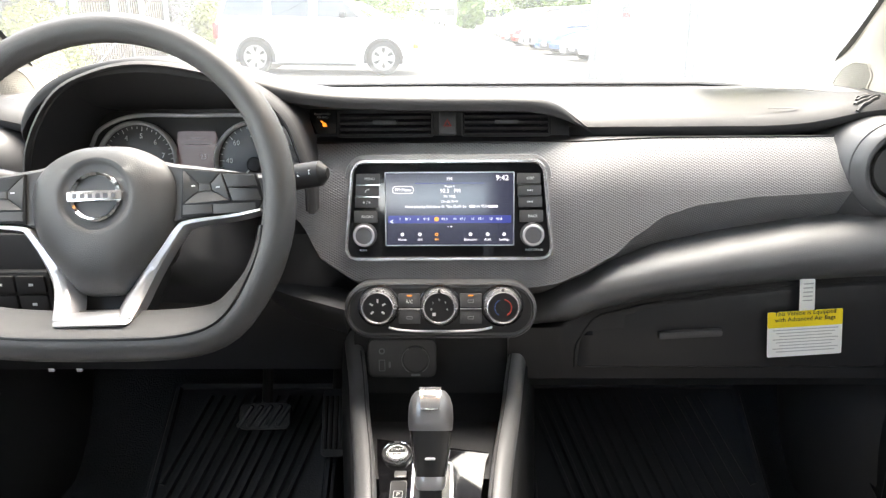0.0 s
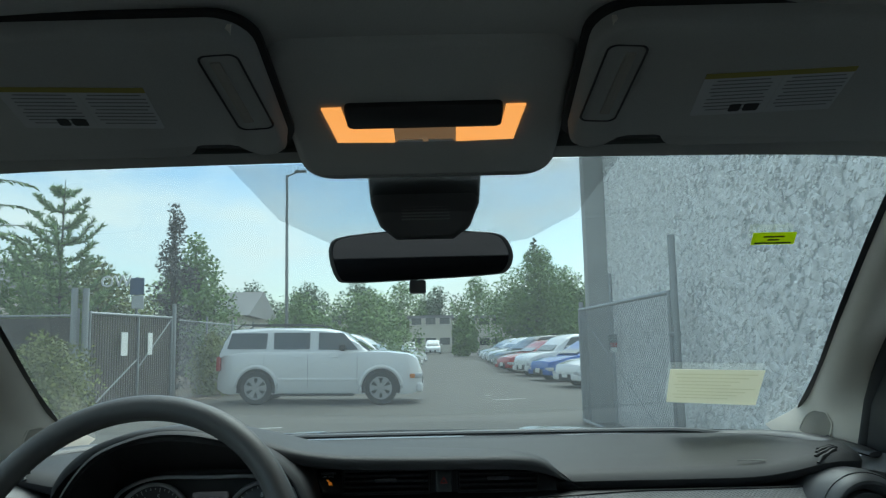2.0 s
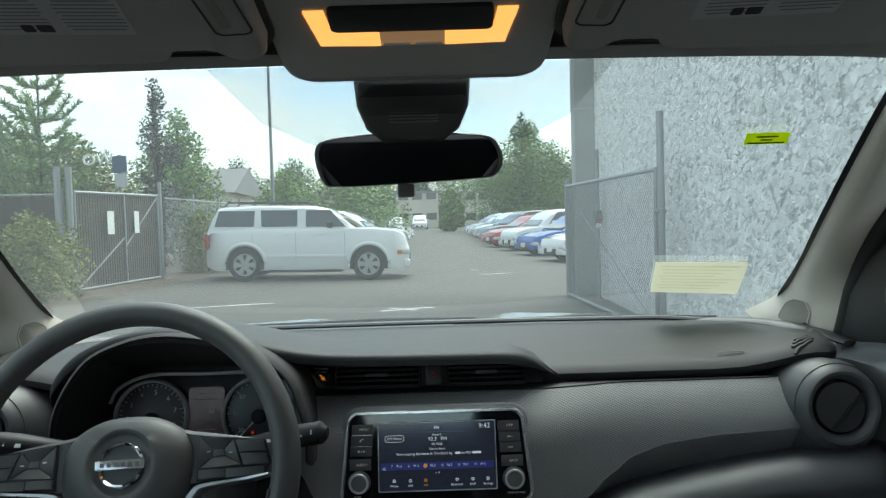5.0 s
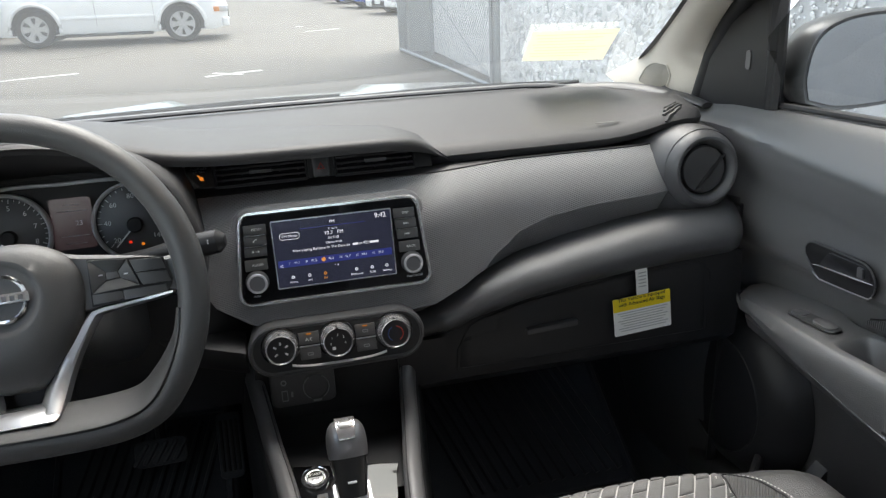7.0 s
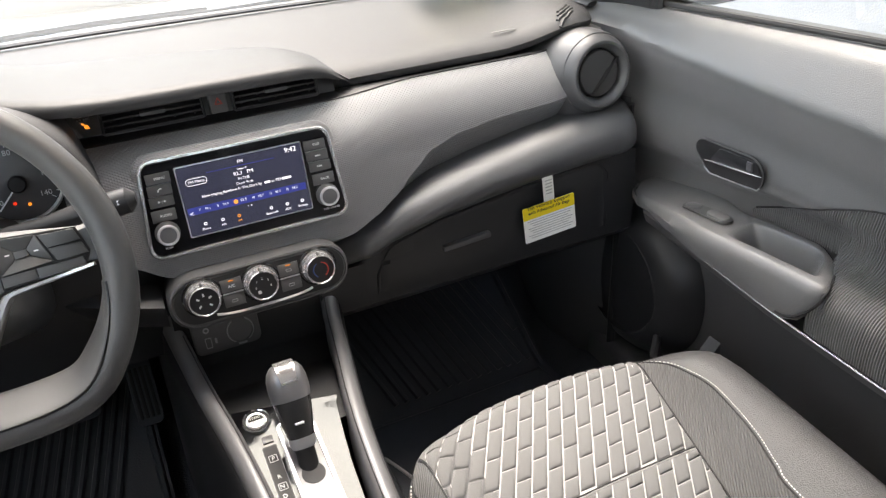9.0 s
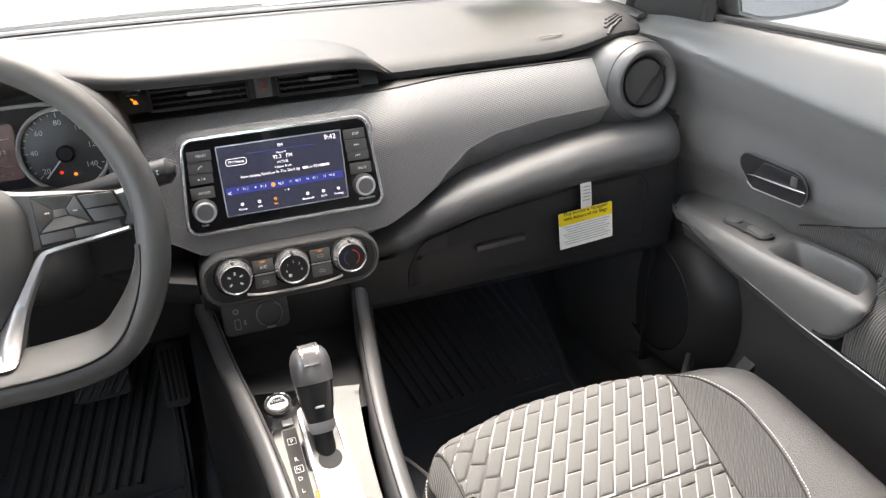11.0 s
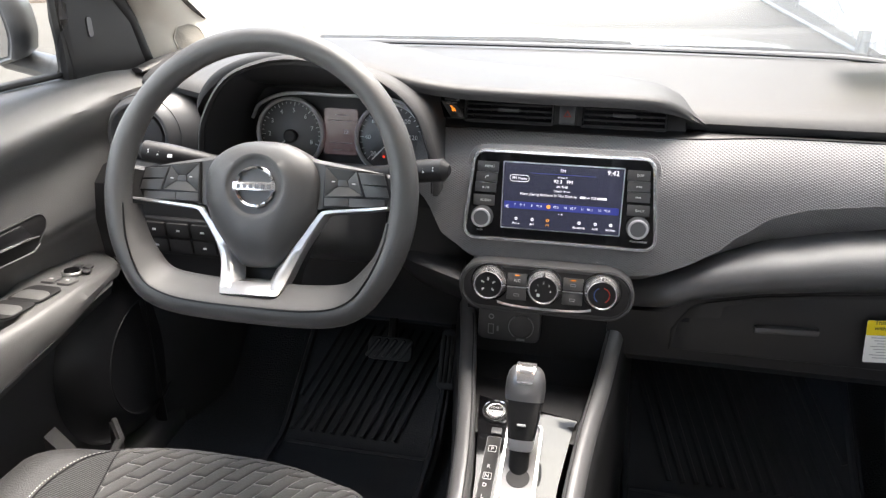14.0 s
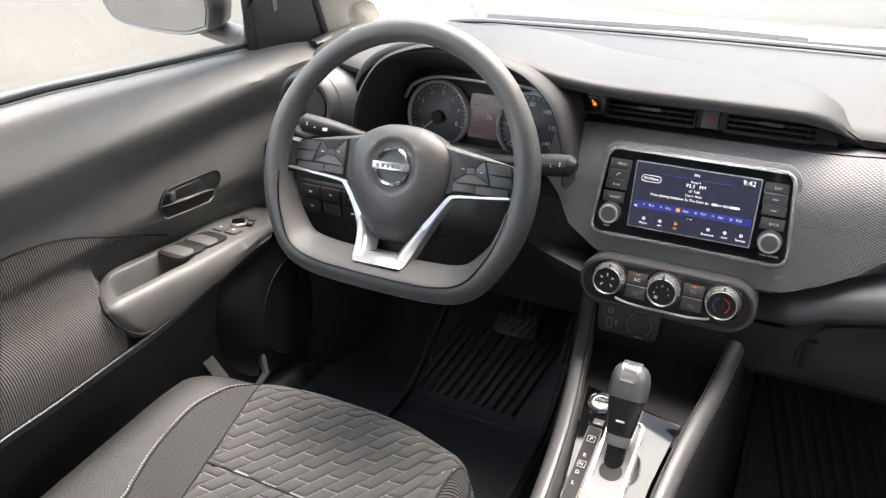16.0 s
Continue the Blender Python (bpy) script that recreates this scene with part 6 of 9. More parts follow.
def build_door(sgn):
    def P(x, y, z):
        return Vector((CX + sgn * (x + 0.016), y, z))

    name = "door_2" if sgn > 0 else "door_1"
    door = thing(name, "dark grey moulded car door card with armrest and pull cup, closed", "car door", kind="structure")
    ys = np.linspace(1.240, -0.30, 64)
    rows, lower = [], []
    for y in ys:
        top = belt_z(y)
        zs = [top - d for d in (0, 0.004, 0.012, 0.02, 0.028, 0.036, 0.044, 0.052, 0.06, 0.068, 0.076, 0.085, 0.095, 0.105, 0.115, 0.125, 0.14, 0.155, 0.17, 0.185, 0.20, 0.215, 0.23, 0.25, 0.28, 0.32, 0.38, 0.46, 0.56, 0.66)]
        rows.append([P(0.78, y, top)] + [P(card_x(y, z), y, z) for z in zs if z > 0.80] + [P(card_x(y, 0.80), y, 0.80), P(0.78, y, 0.80)])
        lower.append([P(0.78, y, 0.798)] + [P(card_x(y, z) + 0.002, y, z) for z in (0.798, 0.76, 0.72, 0.68, 0.62, 0.54, 0.45)] + [P(0.78, y, 0.45)])
    m_ = min(len(r) for r in rows)
    rows = [r if len(r) == m_ else r[:1] + r[1 + len(r) - m_:] for r in rows]
    part("card", loft(rows, True, True), M["door"], door, angle=50)
    part("lower_card", loft(lower, True, True), M["door_low"], door, "dark lower door panel", angle=50)
    part("window_seal", tube([P(0.730, y, belt_z(y) + 0.004) for y in np.linspace(1.03, -0.28, 20)], 0.0048, 8), M["deep"], door)
    # triangular sail cover and window frame
    tri = [(1.236, 1.050), (1.012, 1.074), (1.016, 1.296), (1.140, 1.225), (1.200, 1.150)]
    cy_, cz_ = 1.12, 1.14
    bm = loft([[P(0.722, y, z) for y, z in tri], [P(0.715, y + (cy_ - y) * 0.04, z + (cz_ - z) * 0.04) for y, z in tri], [P(0.7135, y + (cy_ - y) * 0.3, z + (cz_ - z) * 0.3) for y, z in tri]], True, True)
    part("sail_cover", bm, M["vent"], door, "black triangular mirror cover")
    part("sail_mark", plate(rounded(0.012, 0.030, 0.005), 0.002, frame_at(P(0.7140, 1.085, 1.160), (0, -sgn, 0), (0, 0, 1))), M["rail"], door)
    part("frame_seal", tube([P(0.722, 1.236, 1.078), P(0.726, 1.208, 1.152), P(0.720, 1.148, 1.226), P(0.698, 1.040, 1.298), P(0.652, 0.855, 1.392), P(0.605, 0.655, 1.478)], [0.013, 0.015, 0.016, 0.017, 0.018, 0.018], 10), M["deep"], door, "black rubber door seal")
    part("window_frame", tube([P(0.726, 1.030, 1.085), P(0.724, 1.032, 1.18), P(0.716, 1.030, 1.285), P(0.676, 0.85, 1.385), P(0.628, 0.63, 1.488), P(0.630, 0.3, 1.508), P(0.630, -0.28, 1.505)], [0.014, 0.014, 0.016, 0.020, 0.020, 0.02, 0.02], 8), M["deep"], door)
    # armrest: top shelf with a pull cup and a rounded rear end
    top = [(0.955, 0.826), (0.90, 0.834), (0.80, 0.846), (0.72, 0.852), (0.64, 0.859), (0.57, 0.864), (0.52, 0.865)]
    inner = [(0.955, 0.655), (0.935, 0.630), (0.90, 0.613), (0.80, 0.602), (0.72, 0.598), (0.60, 0.598), (0.52, 0.598)]

    def seam_z(y):
        return ramp(-y, [(-0.95, 0.824), (-0.86, 0.819), (-0.70, 0.803), (-0.60, 0.793), (-0.44, 0.787), (-0.2, 0.787)])

    def arm_x(y):
        return ramp(-y, [(-a, b) for a, b in inner])

    def ease(v):
        v = max(0.0, min(1.0, v))
        return v * v * (3 - 2 * v)

    def rear_y(x):
        """Where the armrest ends, slanting forward towards the door."""
        return 0.540 + 0.60 * max(0, x - 0.605) + 0.024 * max(0, (x - 0.652) / 0.03) ** 2

    rows, outline = [], []
    for k in range(151):
        v = k / 150
        y0 = 0.958 - 0.418 * v
        zt = ramp(-y0, [(-a, b) for a, b in top])
        curl = max(0, (v - 0.955) / 0.045)
        round_ = 1 - math.sqrt(max(0.0, 1 - curl * curl))
        xi = arm_x(y0) + 0.012 * round_
        lo = min(seam_z(y0), zt - 0.012)
        xf = min(0.700, 0.682 + 0.016 * ease((y0 - 0.70) / 0.06))

        def at(x, z, end):
            return P(x, 0.958 + (end - 0.958) * v, z - 0.004 * round_)

        row = [at(0.715, lo - 0.02, 0.60), at(min(xi + 0.014, 0.70), lo - 0.004, 0.598), at(xi + 0.003, lo, 0.594), at(xi, lo + 0.010, 0.575), at(xi - 0.001, lo + (zt - lo) * 0.45, 0.556), at(xi, zt - 0.016, 0.545), at(xi + 0.004, zt - 0.006, 0.541)]
        outline.append(row[2:7])
        for i in range(43):
            x = xi + 0.010 + (xf - xi - 0.010) * i / 42
            end = rear_y(x)
            y = 0.958 + (end - 0.958) * v
            d = -math.log(sum(math.exp(-q_ / 0.004) for q_ in (x - xi - 0.018, (0.674 - x) * 1.2, (0.722 - y) * 0.42, (y - end - 0.017) * 1.1))) * 0.004
            row.append(at(x, zt - 0.0012 * max(0, 1 - i / 7) - 0.052 * ease(d / 0.022), end))
        row += [at(xf + 0.003, zt - 0.004, rear_y(0.685)), at(xf + 0.005, zt - 0.03, rear_y(0.685)), at(0.715, zt - 0.04, rear_y(0.685))]
        rows.append(row)
    arm = part("armrest", loft(rows, True, True), M["door"], door, "dark grey armrest with a pull cup", angle=48)
    rim = [P(0.5985, 0.600, 0.800), P(0.5985, 0.580, 0.8035), P(0.599, 0.560, 0.820), P(0.600, 0.546, 0.840), P(0.606, 0.541, 0.858)] + [P(x, rear_y(x) - 0.001, 0.860) for x in (0.615, 0.63, 0.645, 0.66, 0.672, 0.684)]
    part("armrest_gap", tube(spline(rim, 3), 0.0020, 6), M["deep"], door)
    part("bright_seam", tube([P(ramp(-y, [(-a, b) for a, b in inner]) + 0.0035, y, seam_z(y) - 0.001) for y in np.linspace(0.945, 0.25, 40)], 0.0016, 6), M["bright"], door, "thin bright trim line")
    # ribbed cloth elbow pad behind and above the cup
    zseam = [(-p_.x, p_.y) for p_ in spline([(0.745, 0.860, 0), (0.69, 0.884, 0), (0.645, 0.906, 0), (0.595, 0.929, 0), (0.545, 0.946, 0), (0.495, 0.953, 0), (0.44, 0.953, 0), (0.30, 0.950, 0), (0.0, 0.947, 0), (-0.3, 0.945, 0)], 5)]
    elbow = spline([(0.676, 0, 1.0), (0.675, 0, 0.80), (0.671, 0, 0.63), (0.661, 0, 0.54), (0.642, 0, 0.485), (0.622, 0, 0.44), (0.609, 0, 0.36), (0.604, 0, 0.25), (0.603, 0, 0.12), (0.605, 0, 0.0)], 3)
    rows = []
    for y in np.linspace(0.745, -0.25, 60):
        low_, high_ = ease((0.594 - y) / 0.034), ease((0.600 - y) / 0.056)
        zt = ramp(-y, zseam)
        zb = seam_z(y) * low_ + min(0.856, zt - 0.006) * (1 - low_)
        row = [P(0.712, y, zt + 0.002)]
        for q in elbow:
            z = zb + (zt - zb) * q.z
            back = min(0.692, card_x(y, z) - 0.0025)
            f = low_ if q.z < 0.3 else high_
            row.append(P(back + (min(back, q.x) - back) * f, y, z))
        rows.append(row + [P(0.712, y, zb - 0.002)])
    part("cloth_insert", loft(rows, True, True), M["door_cloth"], door, "ribbed dark cloth insert", angle=60)
    part("insert_seam", tube([P(card_x(y, ramp(-y, zseam)) - 0.002, y, ramp(-y, zseam) + 0.002) for y in np.linspace(0.74, -0.22, 42)], 0.0013, 6), M["deep"], door)
    part("lower_edge", loft([[P(0.606 + 0.05 * max(0, (y - 0.88) / 0.07), y, seam_z(y) - 0.003), P(0.612 + 0.05 * max(0, (y - 0.88) / 0.07), y, seam_z(y) - 0.004 - 0.016 * min(1, (0.952 - y) / 0.08)), P(0.665, y, seam_z(y) - 0.004 - 0.056 * min(1, (0.952 - y) / 0.08)), P(0.70, y, seam_z(y) - 0.004 - 0.056 * min(1, (0.952 - y) / 0.08)), P(0.70, y, seam_z(y) - 0.003)] for y in np.linspace(0.95, -0.25, 34)], True, True), M["black"], door)
    # inner handle: dark recess, lever with a bright edge
    hy, hz_ = 0.775, 0.924
    xa, xb = card_x(hy, hz_ + 0.030), card_x(hy, hz_ - 0.030)
    near = min(card_x(hy + dy, hz_ + dz) - (xa - xb) * dz / 0.06 for dy in (-0.06, 0, 0.06) for dz in (-0.03, -0.015, 0, 0.015, 0.03))
    hm = frame_at(P(near - 0.0005, hy, hz_), (0, -sgn, 0), (sgn * (xa - xb), 0, 0.06))
    q = round_poly([(-0.068, 0.004), (-0.058, 0.024), (0.052, 0.029), (0.067, 0.008), (0.060, -0.018), (-0.036, -0.028)], 0.014)
    kx = 1 if sgn > 0 else -1
    qq = [(kx * x, y) for x, y in q]
    hd = part("handle_recess", plate(qq if sgn > 0 else qq[::-1], 0.004, hm @ pose(0, 0, -0.002), 0.001), M["deep"], door, "dark inner handle recess")
    part("recess_rim", tube([hm @ Vector((x, y, 0.0016)) for x, y in qq], 0.0012, 6, True), M["black"], hd)
    lev = round_poly([(-0.034, -0.003), (0.030, 0.004), (0.062, 0.007), (0.055, 0.025), (-0.016, 0.0215)], 0.006)
    lev = [(kx * x, y) for x, y in lev]
    part("lever", plate(lev if sgn > 0 else lev[::-1], 0.003, hm @ pose(0, 0, 0.0018), 0.001), M["lower"], hd)
    part("bright_edge", tube([hm @ Vector((kx * x, y, z)) for x, y, z in ((-0.046, -0.008, 0.003), (-0.030, -0.003, 0.0055), (0.010, 0.0015, 0.006), (0.040, 0.0045, 0.0055), (0.063, 0.0065, 0.0035))], [0.0008, 0.0016, 0.0018, 0.0016, 0.0008], 8), M["bright"], hd, "chrome handle edge")
    part("bright_edge", tube([hm @ Vector((kx * x, y, 0.0025)) for x, y in ((-0.046, -0.020), (-0.034, -0.0262), (0.010, -0.0222), (0.056, -0.0172), (0.061, -0.012))], 0.0011, 8), M["satin"], hd)
    part("lock_knob", box((0.010, 0.014, 0.004), hm @ Vector((kx * 0.044, 0.016, 0.006)), 0.0015, 2, m=hm.to_3x3()), M["rail"], hd)
    # window switches on the armrest
    sm = frame_at(P(0.643, 0.790, 0.8495), (1, 0, 0), (0, 1, -0.10))
    if sgn > 0:
        sw = part("switch_panel", plate(rounded(0.026, 0.092, 0.0125, 5), 0.0024, sm @ pose(0, -0.008, -0.0012), 0.0008), M["black"], door, "black window switch panel")
        part("switch", plate(rounded(0.020, 0.024, 0.009, 5), 0.0035, sm @ pose(0, 0.020, 0.0004), 0.0012), M["rail"], sw)
        part("switch", plate(rounded(0.021, 0.036, 0.010, 5), 0.0048, sm @ pose(0, -0.030, -0.0002, 5, 0, 0), 0.0016), M["door"], sw)
    else:
        sm = sm @ pose(-0.006, 0, 0)
        for v0, v1, hw in ((-0.098, -0.040, 0.026), (-0.046, 0.012, 0.026)):
            well = part("switch_well", plate(rounded(hw * 2, v1 - v0, 0.014, 6), 0.0022, sm @ pose(0, (v0 + v1) / 2, -0.0014), 0.0006), M["deep"], door, "dark rounded switch well")
            part("switch", plate(rounded(hw * 1.84, 0.036, 0.013, 6), 0.0045, sm @ pose(0, (v0 + v1) / 2 - 0.009, -0.0030, 5, 0, 0), 0.0014), M["door"], well)
        for u in (-0.013, 0.013):
            key = part("lock_switch", plate(rounded(0.023, 0.024, 0.005, 4), 0.004, sm @ pose(u, 0.034, -0.0018), 0.0012), M["door"], door)
            part("symbol", box((0.006, 0.004, 0.0006), sm @ Vector((u, 0.034, 0.0023)), m=sm.to_3x3()), M["white_ink"], key)
        dial = part("mirror_dial", lathe([(0.0145, -0.001), (0.0145, 0.002), (0.0130, 0.0035), (0.0118, 0.002)], 24, sm @ pose(-0.004, 0.066, 0), cap=False), M["satin"], door)
        part("cap", lathe([(0.0118, 0.001), (0.0108, 0.005), (0.001, 0.0055)], 24, sm @ pose(-0.004, 0.066, 0)), M["gloss"], dial)
        for u, v in ((-0.012, 0.090), (0.006, 0.090), (0.014, 0.074)):
            part("key", box((0.012, 0.012, 0.004), sm @ Vector((u, v, 0.0012)), 0.0015, 1, m=sm.to_3x3()), M["black"], door)
    # speaker bulge and map pocket
    fm = frame_at(P(0.678, 0.985, 0.62), (0, -sgn, 0), (0, 0, 1)) @ pose(0, 0, 0, 0, -sgn * 0, 0)
    spk = part("speaker_cover", lathe([(0.165, -0.03), (0.152, -0.006), (0.134, 0.012), (0.118, 0.023), (0.106, 0.027), (0.101, 0.0245), (0.096, 0.024), (0.05, 0.027), (0.001, 0.028)], 48, fm), M["lower"], door, "round black door speaker cover", angle=35)
    part("speaker_rim", lathe([(0.106, 0.025), (0.104, 0.0285), (0.101, 0.024)], 48, fm, cap=False), M["lower"], spk)
    rows = []
    for y in np.linspace(0.86, 0.05, 22):
        e = min(1, max(0, (0.86 - y) / 0.05))
        rows.append([P(0.69, y, 0.44), P(0.65 - 0.045 * e, y, 0.45), P(0.645 - 0.055 * e, y, 0.56 + 0.005 * e), P(0.648 - 0.055 * e, y, 0.568 + 0.006 * e), P(0.655 - 0.052 * e, y, 0.566 + 0.006 * e), P(0.66 - 0.035 * e, y, 0.48), P(0.69, y, 0.47)])
    part("map_pocket", loft(rows, True, True), M["black"], door, "black map pocket along the door foot")
    part("pocket_lip", tube([P(0.594 + 0.05 * max(0, (y - 0.81) / 0.05), y, 0.573) for y in np.linspace(0.86, 0.06, 20)], 0.005, 6, squash=0.7), M["black"], door)
    part("pocket_divider", loft([[P(0.60, y, 0.575), P(0.655, y, 0.640), P(0.665, y, 0.56)] for y in (0.752, 0.728)], True, True), M["black"], door)

    # door mirror outside
    mir = thing("door_mirror", "dark grey car door mirror wet with rain, on the door", "door mirror", "door mirrors")
    om = frame_at(P(0.908 if sgn > 0 else 0.944, 1.03, 1.150 if sgn > 0 else 1.172), (1, 0.12 * sgn, 0), (0, -0.02, 1))
    out = [(-0.105, -0.052), (-0.112, -0.01), (-0.10, 0.050), (-0.05, 0.078), (0.05, 0.078), (0.096, 0.058), (0.108, 0.01), (0.096, -0.045), (0.06, -0.068), (-0.05, -0.070)]
    out = [(sgn * x * 1.42, y) for x, y in out]
    oo = [(p.x, p.y) for p in spline([(x, y, 0) for x, y in out + out[:1]], 4)][:-1]
    part("housing", loft([[om @ Vector((x * k, y * k, z)) for x, y in oo] for z, k in ((-0.105, 0.35), (-0.095, 0.62), (-0.06, 0.88), (-0.02, 1.0), (0.004, 1.0), (0.008, 0.97), (0.004, 0.93))], True, True), M["wet_paint"], mir, angle=60)
    part("mirror_glass", plate([(x * 0.915, y * 0.905) for x, y in oo], 0.003, om @ pose(0, 0, 0.003)), M["mirror"], mir, "bright mirror glass")
    part("mirror_foot", tube([P(0.76, 1.08, 1.085), P(0.80, 1.08, 1.095), P(0.86, 1.07, 1.110)], [0.040, 0.032, 0.030], 12, squash=0.6), M["wet_paint"], mir)
    # outer skin below the window
    bm = loft([[P(0.79, y, belt_z(y) - 0.035) for y in np.linspace(1.5, -1.7, 12)], [P(0.845, y, belt_z(y) - 0.075) for y in np.linspace(1.5, -1.7, 12)], [P(0.865, y, 0.80) for y in np.linspace(1.5, -1.7, 12)], [P(0.83, y, 0.35) for y in np.linspace(1.5, -1.7, 12)]])
    part("outer_skin", bm, M["body_grey"], door)


M["wet_paint"] = relief(material("wet_grey_paint", (0.20, 0.20, 0.204), 0.32, 0.3, grain=0.5, grain_size=0.003, bump=0.15, bump_size=0.002), "cells", 0.0035, 0.10)
build_door(-1)
build_door(1)


# ---- seats ----
def cushion_point(s, r, cx):
    """The cushion's upper face: s from -1 to 1 across, r from 0 at the back to 1 at the front."""
    front = 0.735 - 0.075 * abs(s) ** 2.6
    y = 0.16 + (front - 0.16) * r
    w = 0.235 * (1 - 0.10 * max(0, (y - 0.55) / 0.2) ** 2)
    z = 0.692 - 0.03 * (1 - r) + 0.010 * math.exp(-((abs(s) - 0.84) / 0.10) ** 2) - 0.006 * (1 - min(1, abs(s) / 0.7) ** 2)
    near = max(0, (front - y))
    if near < 0.07:
        z -= 0.045 * (1 - near / 0.07) ** 2.4
    edge = max(0, (abs(s) - 0.88) / 0.12)
    z -= 0.045 * edge ** 2.2
    wide = 0.045 * max(0, (abs(s) - 0.70) / 0.30) if s * cx > 0 else 0
    return Vector((cx + w * s + math.copysign(wide, s), y, z))


def seat_top(x, y, cx):
    """The cushion's upper face over a place in the plan."""
    w = 0.235 * (1 - 0.10 * max(0, (y - 0.55) / 0.2) ** 2)
    rel = x - cx
    q = rel / w
    if abs(q) > 0.70 and rel * cx > 0:
        q = math.copysign((abs(rel) + 0.105) / (w + 0.15), rel)
    q = max(-1.0, min(1.0, q))
    front = 0.735 - 0.075 * abs(q) ** 2.6
    return cushion_point(q, max(0.0, min(0.998, (y - 0.16) / (front - 0.16))), cx)


def quilt_half(y, inner=False):
    """How far the quilted middle reaches from the seat's axis, on the door side or the inner side."""
    return 0.206 if inner else max(0.078, min(0.137, 0.135 - 0.215 * (0.67 - y)))


STITCH = [(0.16, 0.150), (0.40, 0.150), (0.451, 0.160), (0.494, 0.173), (0.543, 0.181), (0.591, 0.183), (0.639, 0.168), (0.665, 0.150), (0.682, 0.134)]
STITCH_LINE = spline([(a_, b_, 0) for a_, b_ in STITCH], 6)


